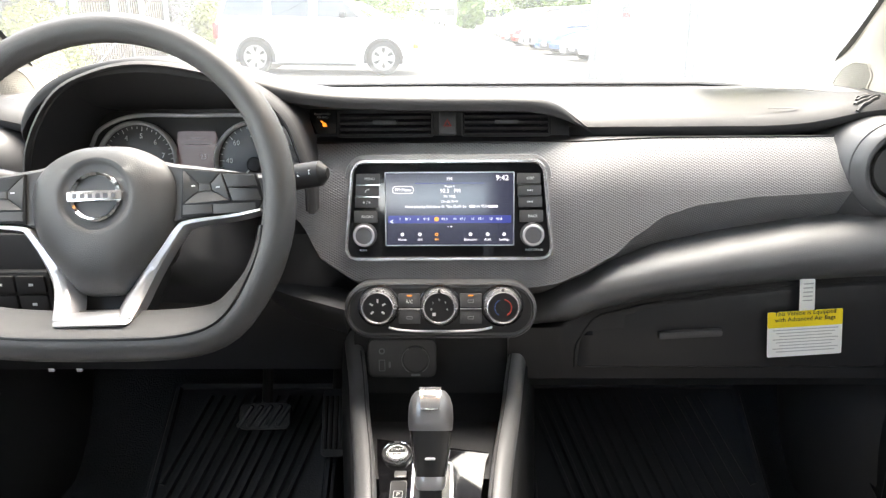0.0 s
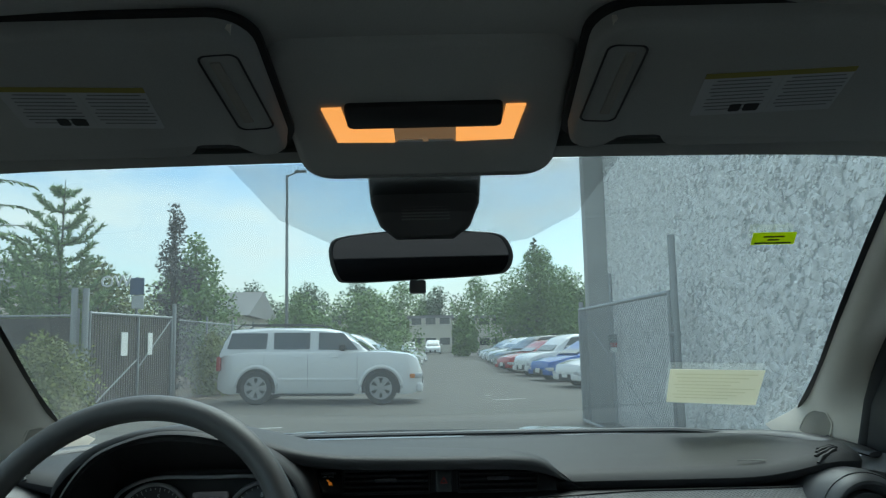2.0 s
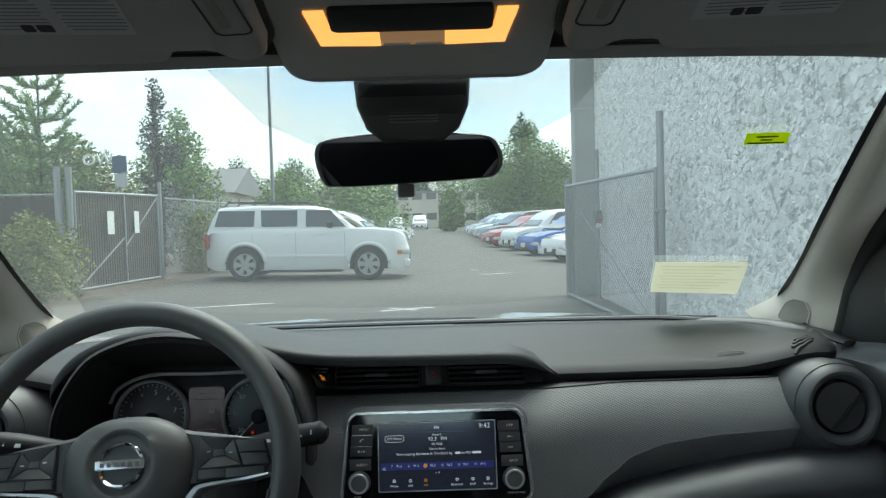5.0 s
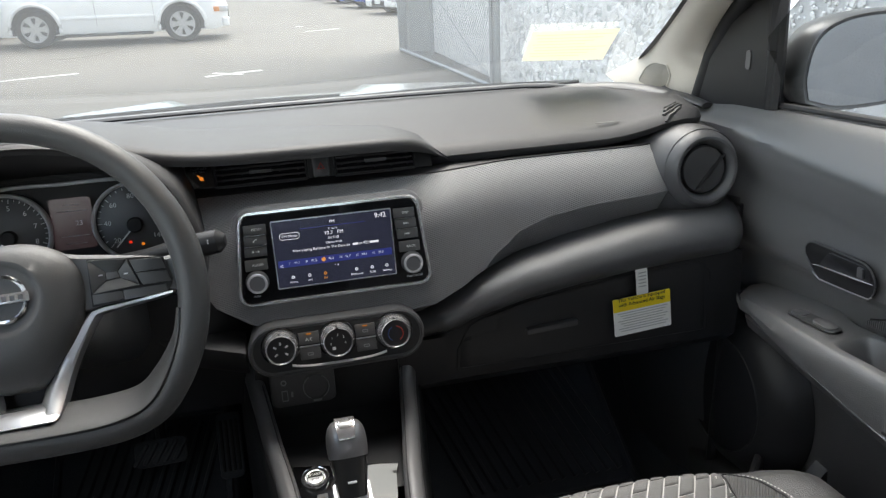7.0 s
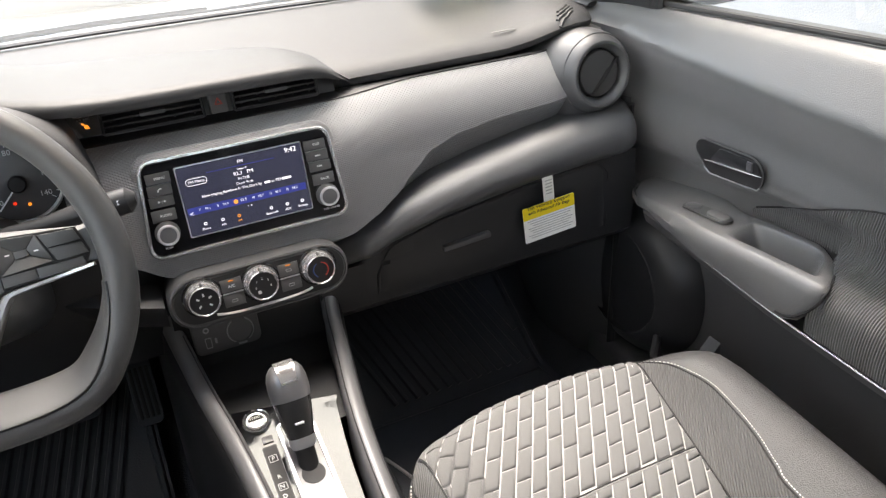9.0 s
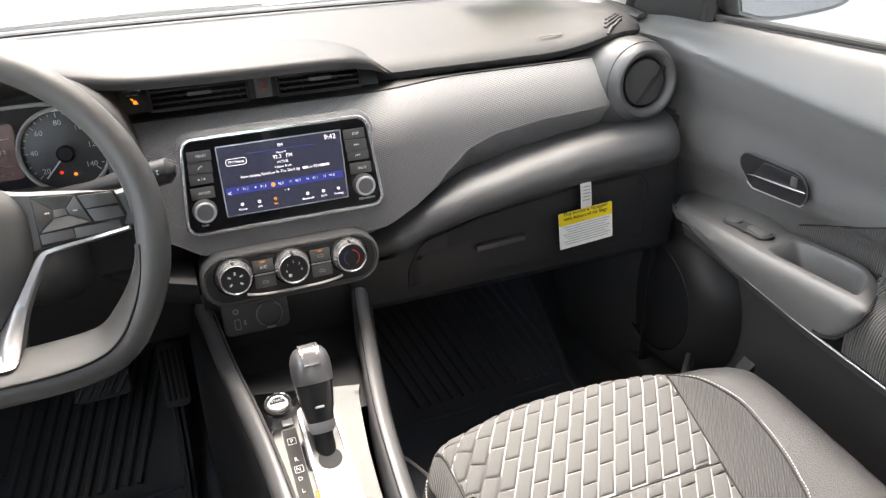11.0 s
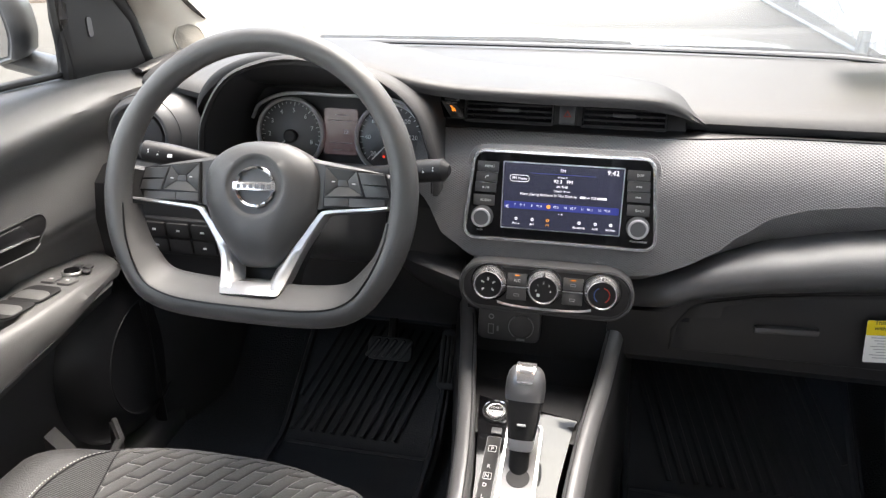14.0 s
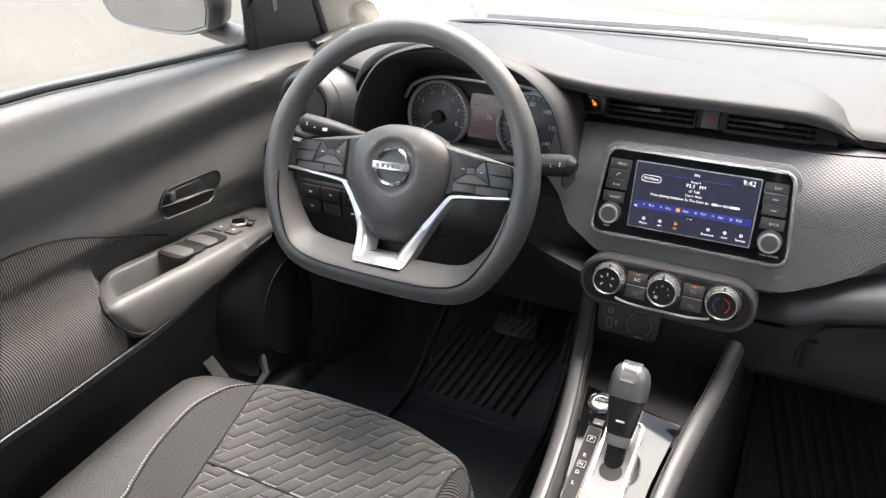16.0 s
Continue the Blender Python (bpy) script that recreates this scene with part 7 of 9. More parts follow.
def build_seat(sgn):
    cx = CX + sgn * 0.370
    seat = thing("front_seat", "grey cloth car seat quilted in a brick pattern, with black bolsters", "car seat", "front seats")
    S, R = np.linspace(-1, 1, 41), np.linspace(0, 1, 30)
    rings = [[cushion_point(s, r, cx) - Vector((0, 0, 0.003 if abs(s) < 0.62 else 0)) for s in S] for r in R]
    bm = loft(rings)
    low = [[Vector((p.x, p.y, 0.50)) for p in ring] for ring in rings]
    loft([rings[-1], [p + Vector((0, 0.006, -0.05)) for p in rings[-1]], low[-1]], bm=bm)
    for i in (0, -1):
        loft([[ring[i] for ring in rings], [ring[i] + Vector(((0.004 if i else -0.004), 0, -0.06)) for ring in rings], [ring[i] for ring in low]], bm=bm)
    cush = part("cushion", bm, M["leather"], seat, "black seat cushion base", angle=70)
    # light stitched ground under the quilt
    ys_ = np.linspace(0.17, 0.728, 44)
    rings = []
    for y in ys_:
        lo_, hi_ = (-quilt_half(y, True), quilt_half(y)) if cx > 0 else (-quilt_half(y), quilt_half(y, True))
        rings.append([seat_top(cx + lo_ + (hi_ - lo_) * q, y, cx) + Vector((0, 0, -0.0004)) for q in np.linspace(0, 1, 31)])
    part("stitched_ground", loft(rings), M["seam"], cush, "light grey stitching between the quilt blocks")
    # ribbed side panels
    for q in (-1, 1):
        inn_ = q * cx < 0

        def stitch(y):
            return 0.226 - 0.03 * max(0, (y - 0.62) / 0.06) ** 2 if inn_ else float(np.interp(y, [p_.x for p_ in STITCH_LINE], [p_.y for p_ in STITCH_LINE]))

        rings = []
        for y in np.linspace(0.17, 0.682, 40):
            x0 = quilt_half(y, inn_)
            x1 = max(x0 + 0.001, stitch(y))
            rings.append([seat_top(cx + q * (x0 + (x1 - x0) * k / 7), y, cx) + Vector((0, 0, 0.0012)) for k in range(8)])
        part("side_panel", loft(rings), M["bolster"], cush, "ribbed dark cloth side panel")
        part("seam", tube([seat_top(cx + q * quilt_half(y, inn_), y, cx) + Vector((0, 0, 0.001)) for y in np.linspace(0.17, 0.705 if not inn_ else 0.66, 44)], 0.0012, 6), M["deep"], cush)
        part("outer_seam", tube([seat_top(cx + q * stitch(y), y, cx) + Vector((0, 0, 0.0012)) for y in np.linspace(0.17, 0.682 if not inn_ else 0.655, 60)], 0.0014, 6), M["deep"], cush)
        pts = [seat_top(cx + q * (stitch(y) + 0.0045), y, cx) + Vector((0, 0, 0.0010)) for y in np.linspace(0.17, 0.684 if not inn_ else 0.655, 240)]
        bm = bmesh.new()
        for a, b in zip(pts[::2], pts[1::2]):
            tube([a, b], 0.0009, 4, bm=bm)
        part("white_stitch", bm, M["thread"], cush, "white stitching along the bolster")

    def cross_y(x):
        return 0.512 + 0.010 * (1 - ((x - cx) / 0.16) ** 2)

    part("cross_seam", tube([seat_top(cx + q, cross_y(cx + q), cx) + Vector((0, 0, 0.002)) for q in (np.linspace(-0.204, 0.101, 30) if cx > 0 else np.linspace(-0.101, 0.204, 30))], 0.0011, 6), M["deep"], cush)
    # quilt blocks: slanted bricks in running bond
    pitch, length, lean = 0.0218, 0.0425, 0.62
    for c in range(-18, 19):
        n0 = -1
        while n0 < 15:
            y0 = 0.165 + length * (n0 + (0.5 if c % 2 else 0.0))
            n0 += 1
            y1 = y0 + length
            mid_x = cx + c * pitch + lean * ((y0 + y1) / 2 - 0.5)
            seam_y = cross_y(mid_x)
            spans = [(y0, seam_y - 0.0012), (seam_y + 0.0012, y1)] if y0 < seam_y < y1 else [(y0, y1)]
            for ya, yb in spans:
                ya, yb = max(0.172, ya + 0.0008), min(0.727, yb - 0.0008)
                if yb - ya < 0.003 or abs(mid_x - cx) > 0.225:
                    continue
                rings = [[], [], []]
                wide_ = 0.0
                for fu, fy in ((0, 0), (0.5, 0), (1, 0), (1, 0.5), (1, 1), (0.5, 1), (0, 1), (0, 0.5)):
                    for ring, k_, h in zip(rings, (0.0, 0.035, 0.20), (-0.001, 0.0013, 0.0024)):
                        y = ya + (yb - ya) * (k_ * 0.5 + (1 - k_) * fy)
                        u = (c - 0.5) * pitch + 0.0008 + (pitch - 0.0016) * (k_ + (1 - 2 * k_) * fu)
                        lims = [quilt_half(y, side) - 0.0015 - 0.002 * k_ for side in ((True, False) if cx > 0 else (False, True))]
                        x = cx + max(-lims[0], min(lims[1], u + lean * (y - 0.5)))
                        ring.append(seat_top(x, y, cx) + Vector((0, 0, h)))
                wide_ = max((rings[0][2] - rings[0][0]).length, (rings[0][4] - rings[0][6]).length)
                if wide_ < 0.003:
                    continue
                bm = loft(rings, True, False)
                bm.faces.new([bm.verts.new(p) for p in rings[2]])
                part("quilt_block", bm, M["quilt"], cush, angle=70)
    # backrest and headrest
    rings = []
    for z, y, w, d in ((0.66, 0.17, 0.20, 0.06), (0.75, 0.155, 0.225, 0.07), (0.95, 0.10, 0.235, 0.075), (1.10, 0.05, 0.225, 0.07), (1.20, 0.01, 0.19, 0.06), (1.255, -0.015, 0.14, 0.045), (1.27, -0.02, 0.10, 0.03)):
        ring = []
        for a in np.linspace(0, 2 * math.pi, 40, endpoint=False):
            c, s = math.cos(a), math.sin(a)
            x = w * math.copysign(abs(c) ** 0.7, c)
            bol = 0.045 * math.exp(-((abs(x) / max(w, 0.01) - 0.88) / 0.16) ** 2) if s > 0 else 0
            ring.append(Vector((cx + x, y - 0.06 + d * math.copysign(abs(s) ** 0.6, s) + bol, z)))
        rings.append(ring)
    part("backrest", loft(rings, True, True), M["leather"], seat, "black seat backrest", angle=70)
    part("headrest", box((0.25, 0.09, 0.16), (cx, -0.085, 1.395), 0.04, 4), M["leather"], seat)
    for q in (-1, 1):
        part("headrest_post", tube([(cx + q * 0.07, -0.07, 1.24), (cx + q * 0.07, -0.08, 1.34)], 0.006, 8), M["chrome"], seat)
    part("seat_base", box((0.40, 0.46, 0.10), (cx, 0.40, 0.455), 0.02, 2), M["deep"], seat)
    return seat


driver_seat = build_seat(-1)
passenger_seat = build_seat(1)
driver_seat.location += Vector((0, 0.004, 0.0))
passenger_seat.location += Vector((-0.028, 0.020, 0.017))


# ---- seat rail bracket beside the console ----
rail_ = thing("seat_rail", "pale painted metal seat rail bracket with a thin wire bar", "seat rail")
RM = pose(0.172, 0.800, 0.462, 0, -28, 0)
bm = plate(round_poly([(-0.026, -0.11), (0.022, -0.11), (0.022, 0.040), (0.006, 0.062), (-0.014, 0.050), (-0.026, 0.020)], 0.008), 0.004, RM, 0.001)
part("bracket", bm, M["pillar"], rail_)
part("foot", box((0.006, 0.10, 0.070), (0.190, 0.775, 0.442), 0.002, 1), M["pillar"], rail_)
part("bolt_hole", lathe([(0.0042, 0.0), (0.0040, 0.0006), (0.0004, 0.0006)], 14, RM @ pose(-0.010, 0.022, 0.0040)), M["deep"], rail_, "dark bolt hole")
part("wire_bar", tube(spline([(0.132, 0.930, 0.452), (0.142, 0.925, 0.462), (0.158, 0.880, 0.468), (0.172, 0.835, 0.470), (0.180, 0.800, 0.468)], 4), 0.0028, 8), M["satin"], rail_, "thin bright wire bar")


# ---- mats, pedals, footwell trim ----
def mat_z(y):
    return 0.412 + 0.615 * max(0.0, y - 1.06)


def build_mat(x0, x1, label, lean):
    mat_ = thing("floor_mat", label, "floor mat", "rubber floor mats")
    rows = [[Vector((x, y, mat_z(y) + (0.012 if i in (0, 12) else 0.004))) for i, x in enumerate(np.linspace(x0, x1, 13))] for y in np.linspace(0.50, 1.29, 30)]
    bm = loft(rows)
    loft([[p - Vector((0, 0, 0.008)) for p in r] for r in rows], bm=bm)
    sheet = part("sheet", bm, M["rubber"], mat_)
    n = round((x1 - x0) / 0.027)
    for k in range(n):
        xa = x0 + 0.035 + (x1 - x0 - 0.07) * (k + 0.5) / n
        pts = []
        for y in np.linspace(1.07, 1.27, 8):
            x = xa + lean * (y - 1.19)
            if x0 + 0.02 < x < x1 - 0.02:
                pts.append((x, y, mat_z(y) + 0.0085))
        if len(pts) > 2:
            part("rib", tube(pts, 0.0056, 6), M["rubber"], mat_)
    part("raised_edge", tube([(x0 + 0.012, y, mat_z(y) + 0.012) for y in np.linspace(0.52, 1.28, 24)] + [(x, 1.285, mat_z(1.285) + 0.012) for x in np.linspace(x0 + 0.02, x1 - 0.02, 10)] + [(x1 - 0.012, y, mat_z(y) + 0.012) for y in np.linspace(1.28, 0.52, 24)], 0.007, 6), M["rubber"], mat_)
    part("lip", tube([(x0 + 0.02, 1.045, 0.419), ((x0 + x1) / 2, 1.042, 0.419), (x1 - 0.02, 1.045, 0.419)], 0.004, 6), M["rubber"], mat_)


build_mat(-0.497, -0.185, "black ribbed rubber floor mat in the driver's footwell", 0.35)
build_mat(0.135, 0.535, "black ribbed rubber floor mat in the passenger's footwell", -0.35)
ped = thing("brake_pedal", "black brake pedal with slanted rubber ribs", "pedal")
BM_ = frame_at((-0.298, 1.165, 0.568), (1, 0, 0.03), (0, 0.55, 0.8))
part("pad", plate(rounded(0.086, 0.044, 0.010), 0.012, BM_, 0.003), M["rubber"], ped)
for k in range(5):
    part("grip_rib", box((0.008, 0.042, 0.006), BM_ @ Vector((-0.032 + 0.016 * k, 0, 0.013)), 0.002, 1, m=(BM_ @ pose(0, 0, 0, 0, 0, -35)).to_3x3()), M["rubber"], ped)
part("arm", tube([BM_ @ Vector((0, 0, -0.002)), (-0.30, 1.22, 0.66), (-0.29, 1.27, 0.80)], 0.009, 8), M["deep"], ped)
acc = thing("accelerator_pedal", "narrow black accelerator pedal", "pedal")
AM = frame_at((-0.190, 1.20, 0.535), (1, 0, 0), (0, 0.55, 0.8))
part("pad", plate(rounded(0.042, 0.115, 0.010), 0.012, AM, 0.003), M["rubber"], acc)
for k in range(4):
    part("grip_rib", box((0.006, 0.09, 0.005), AM @ Vector((-0.0135 + 0.009 * k, 0, 0.013)), 0.0015, 1, m=AM.to_3x3()), M["deep"], acc)
part("arm", tube([AM @ Vector((0, 0.03, 0)), (-0.185, 1.29, 0.68), (-0.18, 1.30, 0.82)], 0.008, 8), M["deep"], acc)
for s in (-1, 1):
    kick = thing("kick_panel", "black kick panel at the side of the footwell", "kick panel", "kick panels")
    part("panel", loft([[Vector((CX + s * (0.680 - 0.055 * math.sin(math.pi * min(1, max(0, (y - 1.0) / 0.42)))), y, z)) for y in np.linspace(1.0, 1.46, 12)] for z in (0.38, 0.60, 0.80, 0.96)]), M["black"], kick)
    part("edge_trim", tube([(CX + s * 0.675, 1.0, z) for z in (0.40, 0.60, 0.80, 0.95)], 0.010, 8), M["lower"], kick)
    part("cap", lathe([(0.014, 0), (0.012, 0.003), (0.001, 0.004)], 16, frame_at((CX + s * 0.628, 1.20, 0.66), (0, -s, 0), (0, 0, 1))), M["deep"], kick)
    tagged(part("sill_trim", box((0.06, 1.3, 0.10), (CX + s * 0.69, 0.42, 0.42), 0.02, 3), M["black"]), "black plastic door sill cover", "sill trim", "sill trims")


# ---- outside ----
def ground_z(x, y):
    return -0.04 - 0.02 * x


M["asphalt"] = material("wet_asphalt", (0.122, 0.113, 0.100), 0.75, grain=0.5, grain_size=0.02, bump=0.4, bump_size=0.012, blotch=0.35, blotch_size=2.2, spec=0.25)
M["soil"] = material("leaf_litter", (0.10, 0.075, 0.05), 0.9, grain=0.7, grain_size=0.04, bump=0.8, bump_size=0.03, blotch=0.3, blotch_size=0.5)
M["line"] = material("worn_road_paint", (0.62, 0.62, 0.60), 0.7, grain=0.8, grain_size=0.03)
M["concrete"] = material("smooth_concrete", (0.42, 0.42, 0.41), 0.8, grain=0.25, grain_size=0.01, bump=0.2, bump_size=0.01, blotch=0.2, blotch_size=0.5)
M["mortar"] = material("grey_wall_matrix", (0.58, 0.585, 0.59), 0.9, grain=0.4, grain_size=0.01, bump=0.5, bump_size=0.01)
M["stone"] = material("pale_stone_chips", (0.84, 0.84, 0.83), 0.75, grain=0.5, grain_size=0.012, bump=0.4, bump_size=0.01, blotch=0.35, blotch_size=0.10)
M["steel"] = material("galvanised_steel", (0.34, 0.35, 0.36), 0.45, 0.7, grain=0.3, grain_size=0.01)
M["slat"] = material("brown_privacy_slats", (0.072, 0.058, 0.050), 0.7, grain=0.4, grain_size=0.02, blotch=0.3, blotch_size=0.4)
M["bark"] = material("bark", (0.10, 0.085, 0.07), 0.9, grain=0.5, grain_size=0.02, bump=0.7, bump_size=0.02)
M["car_glass"] = material("dark_car_glass", (0.040, 0.046, 0.048), 0.05, coat=0.9)
M["soil"] = material("wet_brown_soil", (0.105, 0.078, 0.056), 0.85, grain=0.6, grain_size=0.03, bump=0.8, bump_size=0.03, blotch=0.4, blotch_size=0.6)
M["tyre"] = material("tyre_rubber", (0.015, 0.015, 0.015), 0.8, grain=0.2)
M["alloy"] = material("alloy_wheel", (0.40, 0.405, 0.41), 0.35, 0.5)
M["tail"] = material("red_lamp", (0.35, 0.01, 0.01), 0.2, coat=0.5)
M["head_lamp"] = material("clear_lamp", (0.65, 0.66, 0.68), 0.15, 0.3, coat=0.6)
M["amber_lamp"] = material("amber_lamp", (0.60, 0.20, 0.02), 0.3)
for nm, c in (("white", (0.78, 0.785, 0.79)), ("blue", (0.02, 0.10, 0.42)), ("red", (0.40, 0.02, 0.02)), ("black", (0.012, 0.012, 0.014)), ("silver", (0.42, 0.43, 0.44)), ("grey", (0.16, 0.165, 0.17))):
    M["paint_" + nm] = material(nm + "_car_paint", c, 0.22, coat=0.8, blotch=0.03, blotch_size=0.8)


def leaf_material(name, color, spread=0.45):
    m = material(name, color, 0.6, grain=0.3, grain_size=0.03, blotch=0.35, blotch_size=0.9)
    nt = m.node_tree
    b = nt.nodes["Principled BSDF"]
    src = b.inputs["Base Color"].links[0].from_socket
    geo = nt.nodes.new("ShaderNodeNewGeometry")
    mul = nt.nodes.new("ShaderNodeMath")
    mul.operation = "MULTIPLY_ADD"
    mul.inputs[1].default_value, mul.inputs[2].default_value = spread * 2, 1 - spread
    nt.links.new(geo.outputs["Random Per Island"], mul.inputs[0])
    sc = nt.nodes.new("ShaderNodeVectorMath")
    sc.operation = "SCALE"
    nt.links.new(src, sc.inputs[0])
    nt.links.new(mul.outputs[0], sc.inputs["Scale"])
    nt.links.new(sc.outputs[0], b.inputs["Base Color"])
    b.inputs["Subsurface Weight"].default_value = 0.0
    return m


M["leaf"] = leaf_material("mid_green_leaves", (0.175, 0.262, 0.075))
M["leaf_dark"] = leaf_material("dark_green_leaves", (0.080, 0.125, 0.055))
M["leaf_purple"] = leaf_material("dark_purple_leaves", (0.075, 0.070, 0.066))
M["leaf_light"] = leaf_material("yellow_green_leaves", (0.21, 0.235, 0.065))
M["sign_blue"] = material("dull_blue_sign", (0.05, 0.085, 0.17), 0.5)
M["needle"] = leaf_material("conifer_needles", (0.215, 0.310, 0.115))

# ground: one sheet to the horizon
bm = bmesh.new()
xs = [-900, -200, -60, -20, -8, -4, 0, 4, 8, 20, 60, 200, 900]
ysg = [-900, -200, -40, -10, 0, 5, 10, 15, 20, 30, 50, 100, 300, 1500]
loft([[Vector((x, y, ground_z(max(-40, min(40, x)), y))) for x in xs] for y in ysg], bm=bm)
tagged(part("ground", bm, M["asphalt"]), "damp grey asphalt of the car lot", "asphalt", kind="structure")
bed = [(-6.0, 11.0), (-6.2, 17.2), (-5.6, 18.2), (-5.7, 22.0), (-6.2, 30.0), (-40, 34.0), (-40, 6.0), (-9, 8.0), (-6.4, 9.8)]
bm = bmesh.new()
vs = [bm.verts.new((x, y, ground_z(x, y) + 0.03)) for x, y in bed]
bm.faces.new(vs)
vs2 = [bm.verts.new((x + 0.06, y, ground_z(x, y) - 0.02)) for x, y in bed]
for i in range(len(vs)):
    j = (i + 1) % len(vs)
    bm.faces.new((vs[i], vs[j], vs2[j], vs2[i]))
tagged(part("planting_bed", bm, M["soil"]), "brown planting bed strewn with leaf litter", "planting bed", kind="structure")
rng = random.Random(7)
for x0, y0, x1, y1, w in ((-3.9, 11.3, -2.6, 11.9, 0.11), (-0.80, 10.75, -0.05, 11.15, 0.12), (-0.70, 11.10, -0.30, 10.80, 0.10), (1.0, 17.5, 1.8, 17.9, 0.10), (0.9, 19.0, 1.0, 19.1, 0.2)):
    d = Vector((x1 - x0, y1 - y0, 0))
    nrm = Vector((-d.y, d.x, 0)).normalized() * w / 2
    a, b = Vector((x0, y0, 0)), Vector((x1, y1, 0))
    pts = [a + nrm, a + d * 0.3 + nrm * 0.7, a + d * 0.6 + nrm * 1.2, b + nrm, b - nrm, a + d * 0.5 - nrm * 0.8, a - nrm]
    bm = bmesh.new()
    bm.faces.new([bm.verts.new((p.x, p.y, ground_z(p.x, p.y) + 0.004)) for p in pts])
    tagged(part("road_marking", bm, M["line"]), "worn white paint mark on the asphalt", "road marking", "road marks", "structure")

# wet soil along the foot of the gate and the planting
bm = bmesh.new()
rows = []
for y in np.linspace(11.6, 21.5, 70):
    x1 = -5.55 + 0.20 * math.sin(1.7 * y) + 0.10 * math.sin(4.3 * y + 1) + 0.06 * math.sin(11 * y) - 0.5 * max(0, (13 - y)) ** 1.5
    rows.append([Vector((x, y, ground_z(x, y) + 0.008)) for x in np.linspace(-7.6, x1, 12)])
loft(rows, bm=bm)
tagged(part("ground_verge", bm, M["soil"]), "strip of wet brown soil along the gate", "soil", kind="structure")

# stone-faced building wall along the car's right
wall = thing("wall_stone", "tall wall panel faced with pale broken stone chips", "building wall", kind="structure")
WX = 2.74
part("backing", box((0.40, 24.0, 9.0), (WX + 0.21, 0.60, 4.3)), M["mortar"], wall)
part("corner_pier", box((0.42, 0.34, 9.0), (2.60, 12.75, 4.3), 0.02, 2), M["concrete"], wall, "smooth grey concrete corner pier")
rng = random.Random(11)
verts, faces = [], []


def chip(c, size, flat):
    n = rng.choice((5, 6, 7))
    i = len(verts)
    a0 = rng.random() * 6.28
    el = 0.55 + 0.6 * rng.random()
    th = rng.random() * 3.14
    base, top = [], []
    lean = 0.40 if c[1] > 4.3 else 0.06
    tilt = ((rng.random() - 0.5) * lean, (rng.random() - 0.5) * lean)
    for k in range(n):
        a = a0 + 2 * math.pi * k / n + 0.35 * (rng.random() - 0.5)
        r = size * (0.75 + 0.4 * rng.random())
        u, v = r * math.cos(a), r * el * math.sin(a)
        u, v = u * math.cos(th) - v * math.sin(th), u * math.sin(th) + v * math.cos(th)
        base.append((c[0] + 0.004, c[1] + u, c[2] + v))
        k2 = 0.62 + 0.12 * rng.random()
        top.append((c[0] - flat - tilt[0] * u - tilt[1] * v, c[1] + u * k2, c[2] + v * k2))
    verts.extend(base + top)
    for k in range(n):
        j = (k + 1) % n
        faces.append((i + k, i + j, i + n + j, i + n + k))
    faces.append(tuple(i + n + k for k in range(n)))


for k in range(42000):
    y = 3.1 + 9.5 * rng.random()
    z = -0.1 + 5.4 * rng.random()
    s = (0.016 + 0.050 * rng.random() ** 2.6) * (1.0 if y > 4.3 else 0.5)
    chip((WX, y, z), s, 0.004 + (0.17 if y > 4.3 else 0.03) * s * rng.random())
raw("stone_chips", verts, faces, M["stone"], wall, "pale broken stone chips set in the wall")["kind"] = "stuff"
gm = leaf_material("grass_blades", (0.07, 0.12, 0.03))
verts, faces = [], []
for k in range(2600):
    x, y = WX - 0.02 - 0.5 * rng.random() ** 2, 3.0 + 3.6 * rng.random()
    z, h, a = ground_z(x, y), 0.10 + 0.32 * rng.random(), rng.random() * 6.28
    i = len(verts)
    dx, dy = 0.012 * math.cos(a), 0.012 * math.sin(a)
    lx, ly = 0.10 * (rng.random() - 0.5), 0.10 * (rng.random() - 0.5)
    verts += [(x - dx, y - dy, z), (x + dx, y + dy, z), (x + lx, y + ly, z + h)]
    faces.append((i, i + 1, i + 2))
tagged(raw("grass", verts, faces, gm), "tuft of long green grass at the wall foot", "grass", kind="stuff")


# ---- chain-link gate and fences ----
def chain_link(name, a, b, z0, z1, step, parent, sag=0.0):
    """Crossed wires between two upright edges a and b, from z0 to z1."""
    a, b = Vector(a), Vector(b)
    d = b - a
    length, h = d.length, z1 - z0
    d.normalize()
    bm = bmesh.new()
    vs_, fs_ = [], []
    side = Vector((-d.y, d.x, 0)) * 0.0022
    k = -h
    while k < length:
        for up in (1, -1):
            u0, u1 = max(0, k), min(length, k + h)
            if u1 - u0 < 0.02:
                continue
            w0, w1 = u0 - k, u1 - k
            p = a + d * u0 + Vector((0, 0, z0 + (w0 if up > 0 else h - w0)))
            q = a + d * u1 + Vector((0, 0, z0 + (w1 if up > 0 else h - w1)))
            t = (q - p).normalized().cross(Vector((-d.y, d.x, 0))) * 0.0022
            i = len(vs_)
            for e in (p, q):
                vs_ += [e + t, e + side, e - t, e - side]
            for j in range(4):
                fs_.append((i + j, i + (j + 1) % 4, i + 4 + (j + 1) % 4, i + 4 + j))
        k += step
    bm.free()
    return raw(name, vs_, fs_, M["steel"], parent, "woven wire mesh")


def post(x, y, h, r, parent, name="post"):
    z = ground_z(x, y)
    return part(name, tube([(x, y, z - 0.1), (x, y, z + h)], r, 10), M["steel"], parent)


